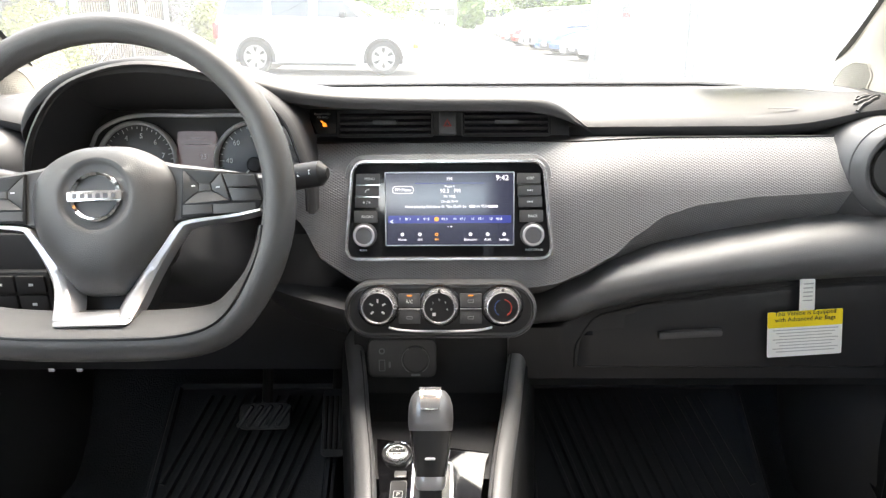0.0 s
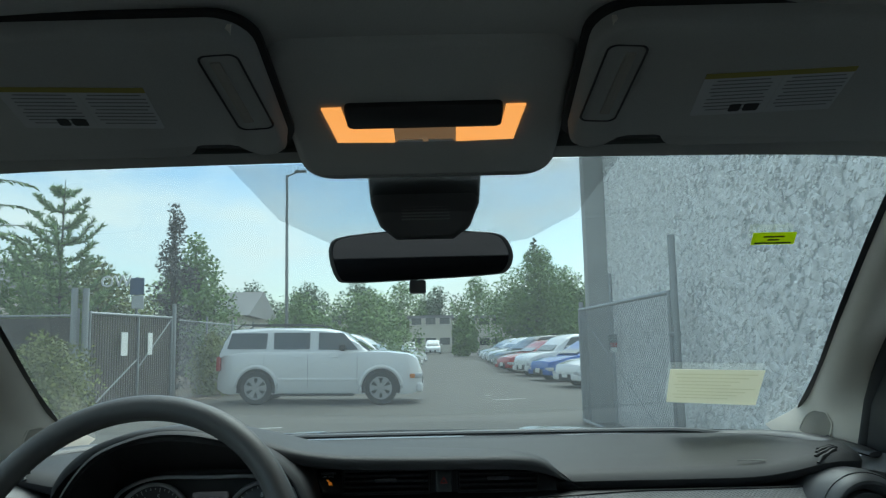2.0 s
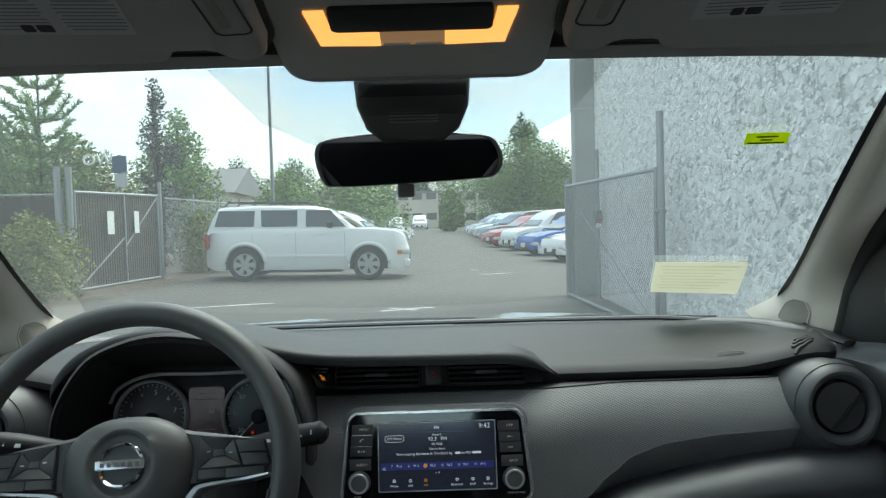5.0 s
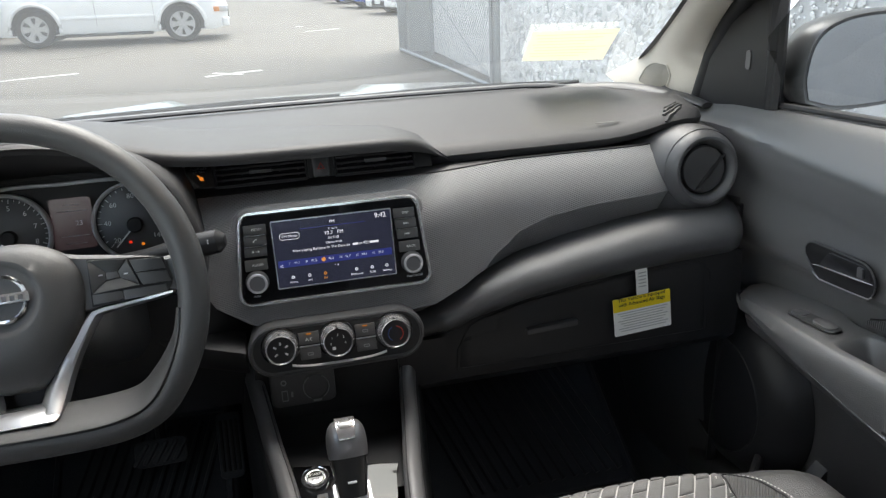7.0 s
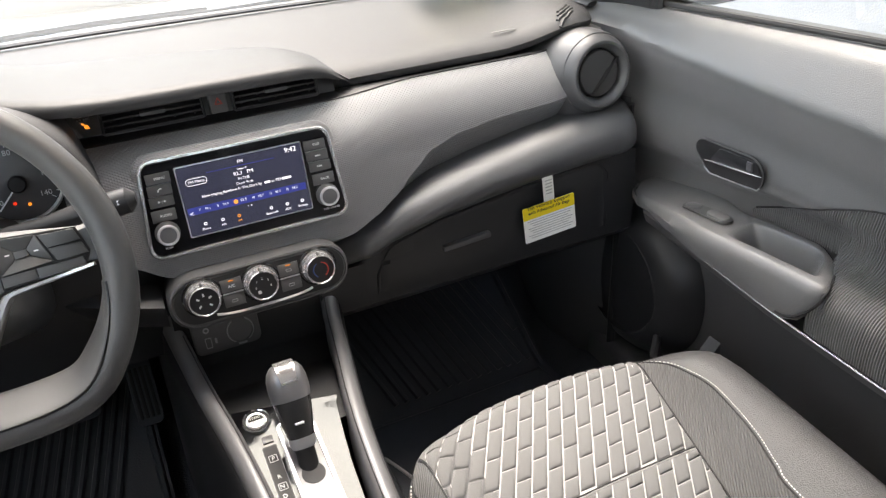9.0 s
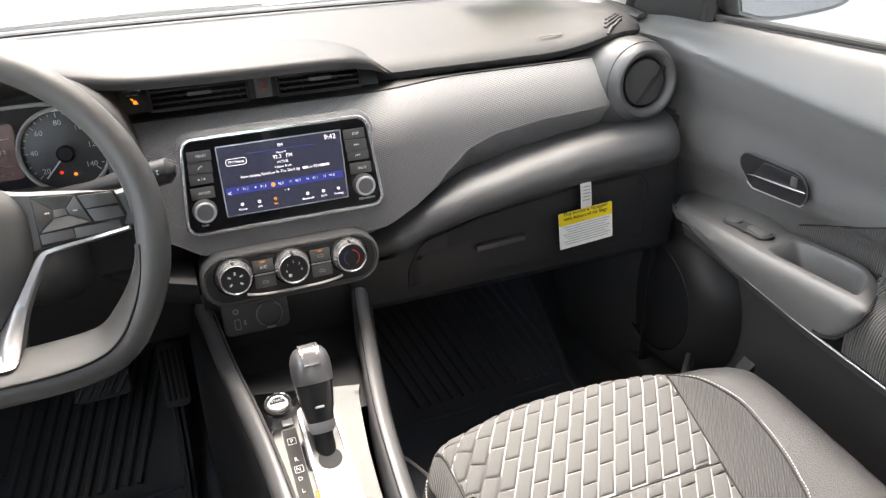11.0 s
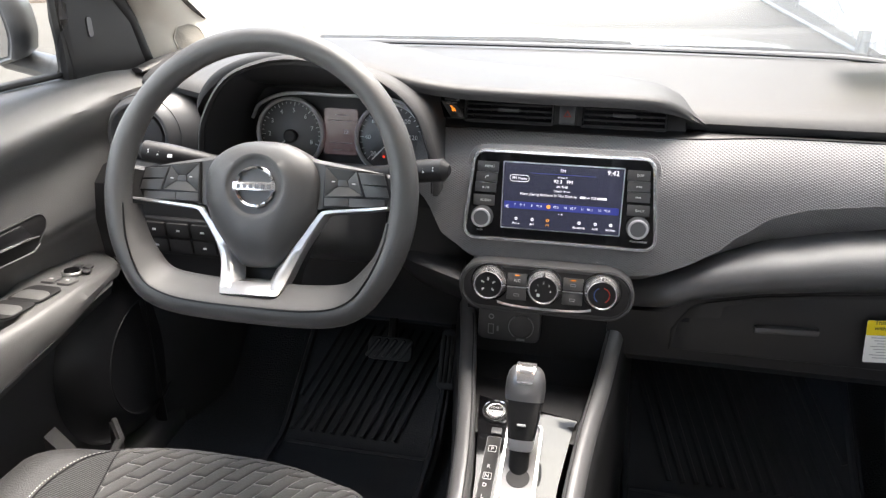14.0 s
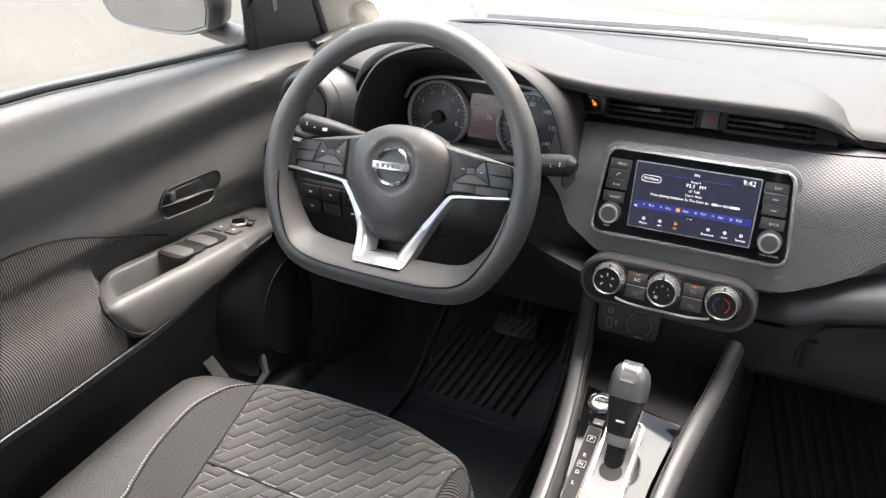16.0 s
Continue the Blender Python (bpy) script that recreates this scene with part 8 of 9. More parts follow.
gate = thing("chain_link_gate", "open galvanised chain-link gate leaf beside the stone wall", "gate")
ga, gb_ = (2.42, 8.10), (2.20, 12.45)
zg = ground_z(2.3, 10)
for f in (0.0, 1.0):
    x, y = ga[0] + (gb_[0] - ga[0]) * f, ga[1] + (gb_[1] - ga[1]) * f
    part("upright", tube([(x, y, zg + 0.05), (x, y, zg + 1.86)], 0.026, 10), M["steel"], gate)
for z in (0.06, 1.84):
    part("rail", tube([(ga[0], ga[1], zg + z), (gb_[0], gb_[1], zg + z)], 0.026, 10), M["steel"], gate)
part("brace_wire", tube([(ga[0], ga[1], zg + 0.1), (gb_[0], gb_[1], zg + 1.8)], 0.005, 6), M["steel"], gate)
chain_link("mesh", (ga[0], ga[1], 0), (gb_[0], gb_[1], 0), zg + 0.06, zg + 1.84, 0.075, gate)
gp_ = thing("gate_posts", "tall galvanised posts that carry the gate", "gate posts")
post(2.45, 8.02, 2.46, 0.040, gp_)
post(2.26, 12.62, 1.98, 0.038, gp_)
post(2.34, 12.70, 1.90, 0.030, gp_)
post(2.62, 11.95, 2.40, 0.030, gp_)
part("hinge", box((0.12, 0.10, 0.05), (2.44, 8.04, 1.30), 0.01, 1), M["steel"], gp_)
box_ = thing("gate_control", "small grey control box with a red label on a post", "control box")
part("case", box((0.12, 0.10, 0.24), (2.60, 11.86, 1.22), 0.01, 2), M["paint_grey"], box_)
part("label", box((0.10, 0.004, 0.06), (2.60, 11.807, 1.18)), M["paint_red"], box_)
part("label", box((0.10, 0.004, 0.07), (2.60, 11.807, 1.10)), M["paper"], box_)

lg = thing("slatted_gate", "chain-link gate leaf with brown privacy slats and two white notices", "gate")
la, lb = (-6.62, 13.9), (-6.20, 16.9)
zl = ground_z(-6.4, 15)
for f in (0, 0.55, 1):
    x, y = la[0] + (lb[0] - la[0]) * f, la[1] + (lb[1] - la[1]) * f
    part("upright", tube([(x, y, zl + 0.04), (x, y, zl + 1.92)], 0.028, 10), M["steel"], lg)
for z in (0.06, 1.88):
    part("rail", tube([(la[0], la[1], zl + z), (lb[0], lb[1], zl + z)], 0.028, 10), M["steel"], lg)
part("brace", tube([(la[0] + 0.03, la[1], zl + 0.1), (la[0] + (lb[0] - la[0]) * 0.55, la[1] + (lb[1] - la[1]) * 0.55, zl + 1.0)], 0.015, 8), M["steel"], lg)
part("brace", tube([(la[0] + (lb[0] - la[0]) * 0.55, la[1] + (lb[1] - la[1]) * 0.55, zl + 0.8), (lb[0], lb[1], zl + 1.85)], 0.015, 8), M["steel"], lg)
for k in range(36):
    f = (k + 0.5) / 36
    part("slat", box((0.012, 0.074, 1.78), (la[0] + (lb[0] - la[0]) * f - 0.02, la[1] + (lb[1] - la[1]) * f, zl + 0.97)), M["slat"], lg, smooth=False)
for f, w in ((0.36, 0.30), (0.68, 0.24)):
    part("notice", box((0.006, w, 0.46), (la[0] + (lb[0] - la[0]) * f + 0.04, la[1] + (lb[1] - la[1]) * f, zl + 1.30), 0.0), M["paper"], lg, "white paper notice", smooth=False)
fence = thing("slatted_fence", "chain-link fence with grey-brown privacy slats", "fence")
fa, fb = (-6.75, 13.7), (-14.0, 15.5)
for k in range(78):
    f = (k + 0.5) / 78
    x, y = fa[0] + (fb[0] - fa[0]) * f, fa[1] + (fb[1] - fa[1]) * f
    part("slat", box((0.085, 0.012, 1.72), (x, y, ground_z(x, y) + 0.92)), M["slat"], fence, smooth=False)
for k in range(4):
    x, y = fa[0] + (fb[0] - fa[0]) * k / 3, fa[1] + (fb[1] - fa[1]) * k / 3
    post(x, y, 1.95, 0.035, fence)
part("top_rail", tube([(fa[0], fa[1], ground_z(*fa) + 1.82), (fb[0], fb[1], ground_z(*fb) + 1.82)], 0.022, 8), M["steel"], fence)
gp2 = thing("gate_posts", "thick galvanised gate posts side by side", "gate posts")
post(-6.78, 13.62, 2.32, 0.060, gp2)
post(-6.62, 13.72, 2.32, 0.060, gp2)
post(-6.18, 17.0, 2.2, 0.045, gp2)
fence2 = thing("wire_fence", "chain-link fence behind the planting bed", "fence")
chain_link("mesh", (-6.1, 17.1, 0), (-6.3, 24.0, 0), 0.1, 1.9, 0.12, fence2)
for y in (19.4, 21.7, 24.0):
    post(-6.2, y, 2.0, 0.03, fence2)
part("top_rail", tube([(-6.1, 17.1, 1.92), (-6.3, 24.0, 1.92)], 0.02, 8), M["steel"], fence2)


# ---- vehicles ----
def wheel_part(parent, x, y, z, r, side):
    m = Matrix.Translation((x, y, z)) @ Matrix.Rotation(radians(90), 4, "X") @ (Matrix.Rotation(radians(180), 4, "X") if side < 0 else Matrix.Identity(4))
    w = part("wheel", lathe([(r * 0.66, -0.10), (r * 0.93, -0.10), (r, -0.07), (r, 0.07), (r * 0.93, 0.10), (r * 0.66, 0.10), (r * 0.64, 0.04)], 32, m, cap=False), M["tyre"], parent, "black tyre on a silver alloy rim")
    part("rim", lathe([(r * 0.66, 0.10), (r * 0.62, 0.09), (r * 0.60, 0.05), (r * 0.58, 0.03), (0.01, 0.03)], 32, m, cap=False), M["deep"], w)
    part("rim_lip", lathe([(r * 0.69, 0.100), (r * 0.67, 0.106), (r * 0.61, 0.094), (r * 0.60, 0.05)], 32, m, cap=False), M["alloy"], w)
    for k in range(6):
        a = 2 * math.pi * k / 6
        part("spoke", loft([[m @ Vector((u * math.cos(a) - v * math.sin(a), u * math.sin(a) + v * math.cos(a), h)) for v, h in ((-b, 0.05), (-b * 0.8, 0.092), (b * 0.8, 0.092), (b, 0.05))] for u, b in ((0.03, 0.045), (r * 0.35, 0.052), (r * 0.64, 0.082))], True, True), M["alloy"], w)
    part("hub", lathe([(r * 0.2, 0.06), (r * 0.18, 0.095), (0.01, 0.098)], 18, m), M["alloy"], w)
    return w


def build_car(name, label, low, roof, width, wheels, wr, paint, windows, category="car", group="", detail=False):
    """A vehicle along +x (nose at +x), built from its side outline: low is the lower body's upper line, roof the cabin's line."""
    car = thing(name, label, category, group)
    h = width / 2
    length0, length1 = low[0][0], low[-1][0]
    base = wr * 0.62
    xs_ = np.linspace(length0, length1, 46)
    rows = []
    for x in xs_:
        z1 = ramp(x, low)
        f = (x - length0) / (length1 - length0)
        taper = 1 - 0.30 * max(0, abs(2 * f - 1) - 0.80) / 0.20 * max(0, abs(2 * f - 1) - 0.80) / 0.2
        w = h * taper
        b = base + 0.10 * max(0, abs(2 * f - 1) - 0.9) / 0.1
        row = []
        for s in (-1, 1):
            pts = [(0.96, b), (1.0, b + 0.12), (1.0, b + 0.3 * (z1 - b)), (1.005, b + 0.62 * (z1 - b)), (0.985, z1 - 0.07), (0.955, z1 - 0.015), (0.88, z1)]
            pts = pts if s < 0 else pts[::-1]
            row += [Vector((x, s * w * k, z)) for k, z in pts]
        row.insert(7, Vector((x, 0, ramp(x, low) + 0.015)))
        rows.append(row)
    part("body", loft(rows, True, True), M[paint], car, angle=35)
    xs_ = np.linspace(roof[0][0], roof[-1][0], 30)
    rows = []
    for x in xs_:
        z0, z1 = ramp(x, low) - 0.02, max(ramp(x, roof), ramp(x, low) - 0.01)
        k = max(0, (z1 - z0)) / 0.62
        row = []
        for s in (-1, 1):
            pts = [(0.93, z0), (0.90 - 0.02 * k, z0 + 0.3 * (z1 - z0)), (0.86 - 0.04 * k, z1 - 0.08 * min(1, k)), (0.80 - 0.05 * k, z1 - 0.02 * min(1, k)), (0.66, z1)]
            pts = pts if s < 0 else pts[::-1]
            row += [Vector((x, s * h * q, z)) for q, z in pts]
        rows.append(row)
    part("cabin", loft(rows, True, True), M[paint], car, angle=40)
    mid_z = max(z for _, z in low) + 0.02
    top_z = max(z for _, z in roof)
    for s in (-1, 1):
        for x0, x1, xa, xb, za, zb in windows:
            out = []
            for x, z in ((x0, za), (x1, za), (xb, zb), (xa, zb)):
                z0, z1 = mid_z, top_z
                k = (z - z0) / (z1 - z0)
                out.append(Vector((x, s * (h * (0.915 - 0.085 * k) + 0.006), z)))
            c = sum(out, Vector()) / 4
            bm = loft([[p + Vector((0, -s * 0.03, 0)) for p in out], out, [c + (p - c) * 0.97 + Vector((0, s * 0.004, 0)) for p in out]], True, True)
            part("window", bm, M["car_glass"], car, "dark tinted window", smooth=False)
    # front and rear screens
    for pts, back in ((roof[-4:], False), (roof[:3], True)):
        (xa, za), (xb, zb) = (pts[-1], pts[-2]) if not back else (pts[0], pts[1])
        ring = [Vector((xa, -h * 0.74, za + 0.03)), Vector((xa, h * 0.74, za + 0.03)), Vector((xb, h * 0.66, zb - 0.03)), Vector((xb, -h * 0.66, zb - 0.03))]
        n = Vector(((1 if not back else -1) * 0.02, 0, 0.018))
        ring = [p + n for p in ring]
        part("screen", loft([[p - n * 1.5 for p in ring], ring], True, True), M["car_glass"], car, "dark sloping screen", smooth=False)
    for x in wheels:
        for s in (-1, 1):
            arch_ = [(x + (wr * 1.20) * math.cos(a), (wr * 1.20) * math.sin(a) + wr) for a in np.linspace(-0.25, math.pi + 0.25, 20)]
            part("wheel_arch", plate([(u, v) for u, v in arch_], 0.02, frame_at((0, s * (h * 1.0 - 0.010), 0), (1, 0, 0), (0, 0, 1)) if s < 0 else frame_at((0, s * (h * 1.0 - 0.010), 0), (-1, 0, 0), (0, 0, 1)) @ Matrix.Diagonal((-1, 1, 1, 1))), M["deep"], car, smooth=False)
            wheel_part(car, x, s * (h - 0.055), wr, wr, -s)
            if detail:
                part("arch_flare", tube([(x + wr * 1.27 * math.cos(a), s * (h + 0.004), wr + wr * 1.27 * math.sin(a)) for a in np.linspace(-0.15, math.pi + 0.15, 24)], 0.045, 8), M[paint], car)
    zf = ramp(length1, low)
    for s in (-1, 1):
        part("headlight", box((0.30, 0.28, 0.13), (length1 - 0.14, s * h * 0.74, zf - 0.10), 0.04, 2), M["head_lamp"], car, "clear headlight")
        part("tail_light", box((0.10, 0.14, 0.34), (length0 + 0.06, s * h * 0.86, ramp(length0 + 0.1, low) - 0.20), 0.03, 2), M["tail"], car, "red tail light")
        part("side_mirror", box((0.14, 0.20, 0.15), (roof[-2][0] - 0.25 if len(roof) > 3 else 0, s * (h + 0.09), mid_z + 0.06), 0.04, 2), M["deep"] if detail else M[paint], car, "door mirror")
    part("grille", box((0.06, width * 0.42, 0.20), (length1 - 0.005, 0, zf - 0.22), 0.03, 2), M["deep"], car, "dark grille")
    part("bumper", box((0.16, width * 0.86, 0.20), (length1 - 0.06, 0, base + 0.14), 0.06, 3), M[paint], car)
    part("number_plate", box((0.02, 0.31, 0.15), (length1 + 0.025, 0, base + 0.20)), M["paper"], car)
    if detail:
        for s in (-1, 1):
            for x in detail:
                part("door_seam", box((0.008, 0.010, 0.72), (x, s * (h * 1.0 + 0.0005), base + 0.52)), M["paint_grey"], car, smooth=False)
            for x in (detail[0] + 0.78, detail[1] + 0.62):
                part("door_handle", box((0.16, 0.035, 0.035), (x, s * (h + 0.012), mid_z - 0.16), 0.012, 2), M[paint], car)
            part("running_board", box((1.75, 0.12, 0.06), (-0.05, s * (h - 0.02), base - 0.01), 0.02, 2), M["deep"], car, "black running board")
            part("side_moulding", box((1.9, 0.03, 0.07), (-0.05, s * (h * 1.0 + 0.004), base + 0.33), 0.012, 2), M[paint], car)
            part("roof_rail", tube([(-1.95, s * 0.56, top_z - 0.02), (-1.85, s * 0.56, top_z + 0.07), (-0.6, s * 0.56, top_z + 0.08), (0.05, s * 0.56, top_z + 0.06), (0.15, s * 0.56, top_z - 0.02)], 0.018, 8), M["deep"], car, "black roof rail")
            part("indicator", box((0.12, 0.05, 0.10), (length1 - 0.22, s * h * 0.955, zf - 0.10), 0.02, 2), M["amber_lamp"], car)
    return car


SUV_LOW = [(-2.37, 0.70), (-2.34, 0.92), (-2.28, 1.12), (-1.6, 1.19), (0.6, 1.20), (1.1, 1.21), (1.6, 1.195), (2.08, 1.14), (2.28, 1.02), (2.37, 0.74)]
SUV_ROOF = [(-2.30, 1.15), (-2.20, 1.45), (-2.05, 1.70), (-1.2, 1.745), (0.12, 1.735), (0.46, 1.67), (0.80, 1.45), (1.14, 1.20)]
SUV_WIN = [(-2.12, -1.22, -2.02, -1.20, 1.255, 1.62), (-1.04, -0.22, -1.06, -0.22, 1.25, 1.63), (-0.02, 0.90, -0.02, 0.54, 1.24, 1.63)]
suv = build_car("suv", "white estate-shaped off-road car parked side-on in the lot", SUV_LOW, SUV_ROOF, 1.85, (-1.42, 1.43), 0.375, "paint_white", SUV_WIN, "SUV", detail=(-1.25, -0.25, 0.88))
suv.matrix_basis = pose(-2.83, 17.18, ground_z(-2.83, 17.18), 0, 1.15, 1.5) @ Matrix.Diagonal((0.94, 0.94, 0.94, 1))

SED_LOW = [(-2.25, 0.78), (-2.20, 0.96), (-1.6, 0.99), (0.5, 0.93), (1.0, 0.90), (1.6, 0.83), (2.15, 0.70), (2.25, 0.55)]
SED_ROOF = [(-1.75, 0.97), (-1.15, 1.30), (-0.7, 1.43), (0.0, 1.44), (0.30, 1.38), (0.75, 1.12), (1.10, 0.91)]
SED_WIN = [(-1.25, -0.42, -0.98, -0.42, 1.02, 1.34), (-0.32, 0.62, -0.32, 0.25, 1.00, 1.35)]
CRO_LOW = [(-2.1, 0.80), (-2.05, 1.02), (-1.5, 1.04), (0.5, 1.00), (1.0, 0.98), (1.6, 0.92), (2.0, 0.80), (2.12, 0.60)]
CRO_ROOF = [(-2.02, 1.02), (-1.8, 1.42), (-1.5, 1.60), (-0.6, 1.66), (0.05, 1.63), (0.40, 1.50), (0.75, 1.25), (1.05, 1.0)]
CRO_WIN = [(-1.6, -1.15, -1.5, -1.15, 1.10, 1.48), (-1.05, -0.38, -1.05, -0.38, 1.09, 1.52), (-0.28, 0.62, -0.28, 0.22, 1.08, 1.52)]
SEDANS = {}
paints = [("sedan", "white"), ("sedan", "blue"), ("cross", "white"), ("sedan", "red"), ("cross", "black"), ("sedan", "black"), ("cross", "white"), ("sedan", "silver"), ("sedan", "white"), ("cross", "silver"), ("sedan", "white"), ("sedan", "grey")]
left = [("sedan", "white"), ("sedan", "silver"), ("cross", "white"), ("sedan", "grey"), ("sedan", "white"), ("cross", "silver"), ("sedan", "white")]


def parked(kind, colour, m, group):
    key = (kind, colour)
    if key not in SEDANS:
        lo, ro, wi = (SED_LOW, SED_ROOF, SED_WIN) if kind == "sedan" else (CRO_LOW, CRO_ROOF, CRO_WIN)
        SEDANS[key] = build_car("car" if kind == "sedan" else "crossover_car", f"{colour} {'saloon car' if kind == 'sedan' else 'crossover car'} parked nose-out in a row", lo, ro, 1.80, (-1.36, 1.32), 0.33, "paint_" + colour, wi, "car", group)
        SEDANS[key].matrix_basis = m
        return SEDANS[key]
    ob = copy_thing(SEDANS[key], m)
    ob["group"] = group
    return ob


for k, (kind, colour) in enumerate(paints):
    y = 23.2 + 3.75 * k
    x = 3.35 - 0.095 * min(y - 23.2, 12) + 0.015 * max(0, y - 35.2) + 2.2
    parked(kind, colour, pose(x, y, ground_z(x, y), 0, 0, 180 + 20), "cars in the far row")
for k, (kind, colour) in enumerate(left):
    y = 21.6 + 3.4 * k
    x = -1.35 - 0.01 * k - 2.1
    parked(kind, colour, pose(x, y, ground_z(x, y), 0, 0, -8), "cars in the near row")
for k, (kind, colour, x) in enumerate((("cross", "white", -1.8), ("sedan", "silver", -4.6), ("cross", "white", -7.5))):
    parked(kind, colour, pose(x, 88, ground_z(x, 88), 0, 0, -90), "cars by the far building")


# ---- trees, lamp post, buildings ----
def crown(points, n, size, spread, rng, droop=0.0):
    """Leaves as small bent blades scattered round points of (x, y, z, radius)."""
    verts, faces = [], []
    weights = [p[3] ** 2 for p in points]
    for c in rng.choices(points, weights, k=n):
        while True:
            d = Vector((rng.uniform(-1, 1), rng.uniform(-1, 1), rng.uniform(-1, 1)))
            if 0.2 < d.length < 1:
                break
        p = Vector(c[:3]) + d * c[3] * spread
        a = Vector((rng.uniform(-1, 1), rng.uniform(-1, 1), rng.uniform(-0.6, 0.6) - droop)).normalized()
        b = a.orthogonal().normalized()
        b.rotate(Matrix.Rotation(rng.random() * 6.28, 3, a))
        s = size * rng.uniform(0.6, 1.3)
        i = len(verts)
        verts += [p - a * s * 0.6, p + b * s * 0.32, p + a * s * 0.6, p - b * s * 0.32]
        faces.append((i, i + 1, i + 2, i + 3))
    return verts, faces


def broadleaf(name, label, x, y, h, width, leaves, size, mat, seed, trunk_h=0.3, narrow=1.0, z0=None):
    r = random.Random(seed)
    z0 = ground_z(x, y) if z0 is None else z0
    tree = thing(name, label, "tree")
    bm = tube([(x, y, z0 - 0.1), (x + 0.02 * h * r.uniform(-1, 1), y, z0 + h * 0.3), (x + 0.03 * h * r.uniform(-1, 1), y, z0 + h * 0.65), (x, y, z0 + h * 0.95)], [0.028 * h, 0.020 * h, 0.011 * h, 0.003 * h], 8)
    clumps = []
    for k in range(26):
        f = trunk_h + (1 - trunk_h) * (k + r.random()) / 26
        prof = math.sin(math.pi * min(1, ((f - trunk_h) / (1 - trunk_h)) ** 0.75 * 0.92 + 0.08))
        a = r.random() * 6.28
        q = width / 2 * prof * r.uniform(0.35, 0.95)
        c = (x + q * math.cos(a), y + q * math.sin(a), z0 + h * f)
        clumps.append((*c, (0.22 + 0.12 * r.random()) * width * (0.5 + 0.5 * prof)))
        tube([(x, y, z0 + h * max(trunk_h * 0.8, f - 0.16)), ((x + c[0]) / 2, (y + c[1]) / 2, z0 + h * (f - 0.05)), c], [0.008 * h, 0.005 * h, 0.0015 * h], 5, bm=bm)
    part("trunk", bm, M["bark"], tree)
    v, f = crown(clumps, leaves, size, 1.0, r)
    raw("crown", v, f, mat, tree)
    return tree


def conifer(name, label, x, y, h, width, leaves, mat, seed, size=0.12):
    r = random.Random(seed)
    z0 = ground_z(x, y)
    tree = thing(name, label, "tree")
    bm = tube([(x, y, z0 - 0.1), (x, y, z0 + h * 0.5), (x, y, z0 + h)], [0.018 * h, 0.010 * h, 0.002 * h], 8)
    clumps = []
    n = 46
    for k in range(n):
        f = 0.10 + 0.90 * k / n
        a = k * 2.4 + r.random()
        reach = width / 2 * (1 - f) ** 0.85 * r.uniform(0.75, 1.1) + 0.06
        tip = Vector((x + reach * math.cos(a), y + reach * math.sin(a), z0 + h * f + reach * 0.42))
        root = Vector((x, y, z0 + h * f))
        tube([root, root.lerp(tip, 0.5) + Vector((0, 0, -0.03)), tip], [0.004 * h, 0.003 * h, 0.001 * h], 4, bm=bm)
        for q in (0.25, 0.45, 0.65, 0.82, 1.0):
            p = root.lerp(tip, q)
            clumps.append((*p, (0.05 + 0.10 * (1 - abs(q - 0.5))) * reach * 0.6 + 0.03))
    part("trunk", bm, M["bark"], tree)
    v, f = crown(clumps, leaves, size, 1.0, r, 0.2)
    raw("crown", v, f, mat, tree)
    return tree


def young_fir(name, label, x, y, h, width, mat, seed):
    """A young open fir: upswept boughs in whorls on a thin leader, each lined with short needle sprays."""
    r = random.Random(seed)
    z0 = ground_z(x, y)
    tree = thing(name, label, "tree")
    bm = tube([(x, y, z0 - 0.1), (x, y, z0 + h * 0.6), (x + 0.03, y, z0 + h)], [0.07, 0.035, 0.006], 8)
    verts, faces = [], []

    def sprays(a, b, n, size):
        d = (b - a)
        for k in range(n):
            p = a + d * ((k + r.random()) / n)
            out = d.normalized() * 0.7 + Vector((r.uniform(-1, 1), r.uniform(-1, 1), r.uniform(-0.5, 0.7)))
            out = out.normalized() * size * r.uniform(0.6, 1.2)
            side_ = out.orthogonal().normalized() * size * 0.065
            side_.rotate(Matrix.Rotation(r.random() * 6.28, 3, out.normalized()))
            i = len(verts)
            verts.extend([p - side_, p + side_, p + out * 0.6 + side_ * 0.9, p + out, p + out * 0.6 - side_ * 0.9])
            faces.append((i, i + 1, i + 2, i + 3, i + 4))

    for w in range(11):
        f = 0.12 + 0.80 * (w / 10) ** 0.92
        for k in range(6 if w < 8 else 5):
            a = k * 6.28 / 6 + w * 0.7 + r.uniform(-0.3, 0.3)
            reach = (width / 2 * (1 - f) ** 0.8 + 0.10) * r.uniform(0.7, 1.15)
            root = Vector((x, y, z0 + h * f))
            mid_ = root + Vector((0.55 * reach * math.cos(a), 0.55 * reach * math.sin(a), 0.16 * reach))
            tip = root + Vector((reach * math.cos(a), reach * math.sin(a), 0.62 * reach))
            tube([root, mid_, tip], [0.016, 0.010, 0.003], 5, bm=bm)
            sprays(root.lerp(mid_, 0.25), mid_, int(26 + 70 * reach), 0.16)
            sprays(mid_, tip, int(34 + 85 * reach), 0.16)
    sprays(Vector((x, y, z0 + h * 0.3)), Vector((x + 0.02, y, z0 + h * 0.97)), 260, 0.12)
    part("trunk", bm, M["bark"], tree)
    raw("crown", verts, faces, mat, tree)
    return tree


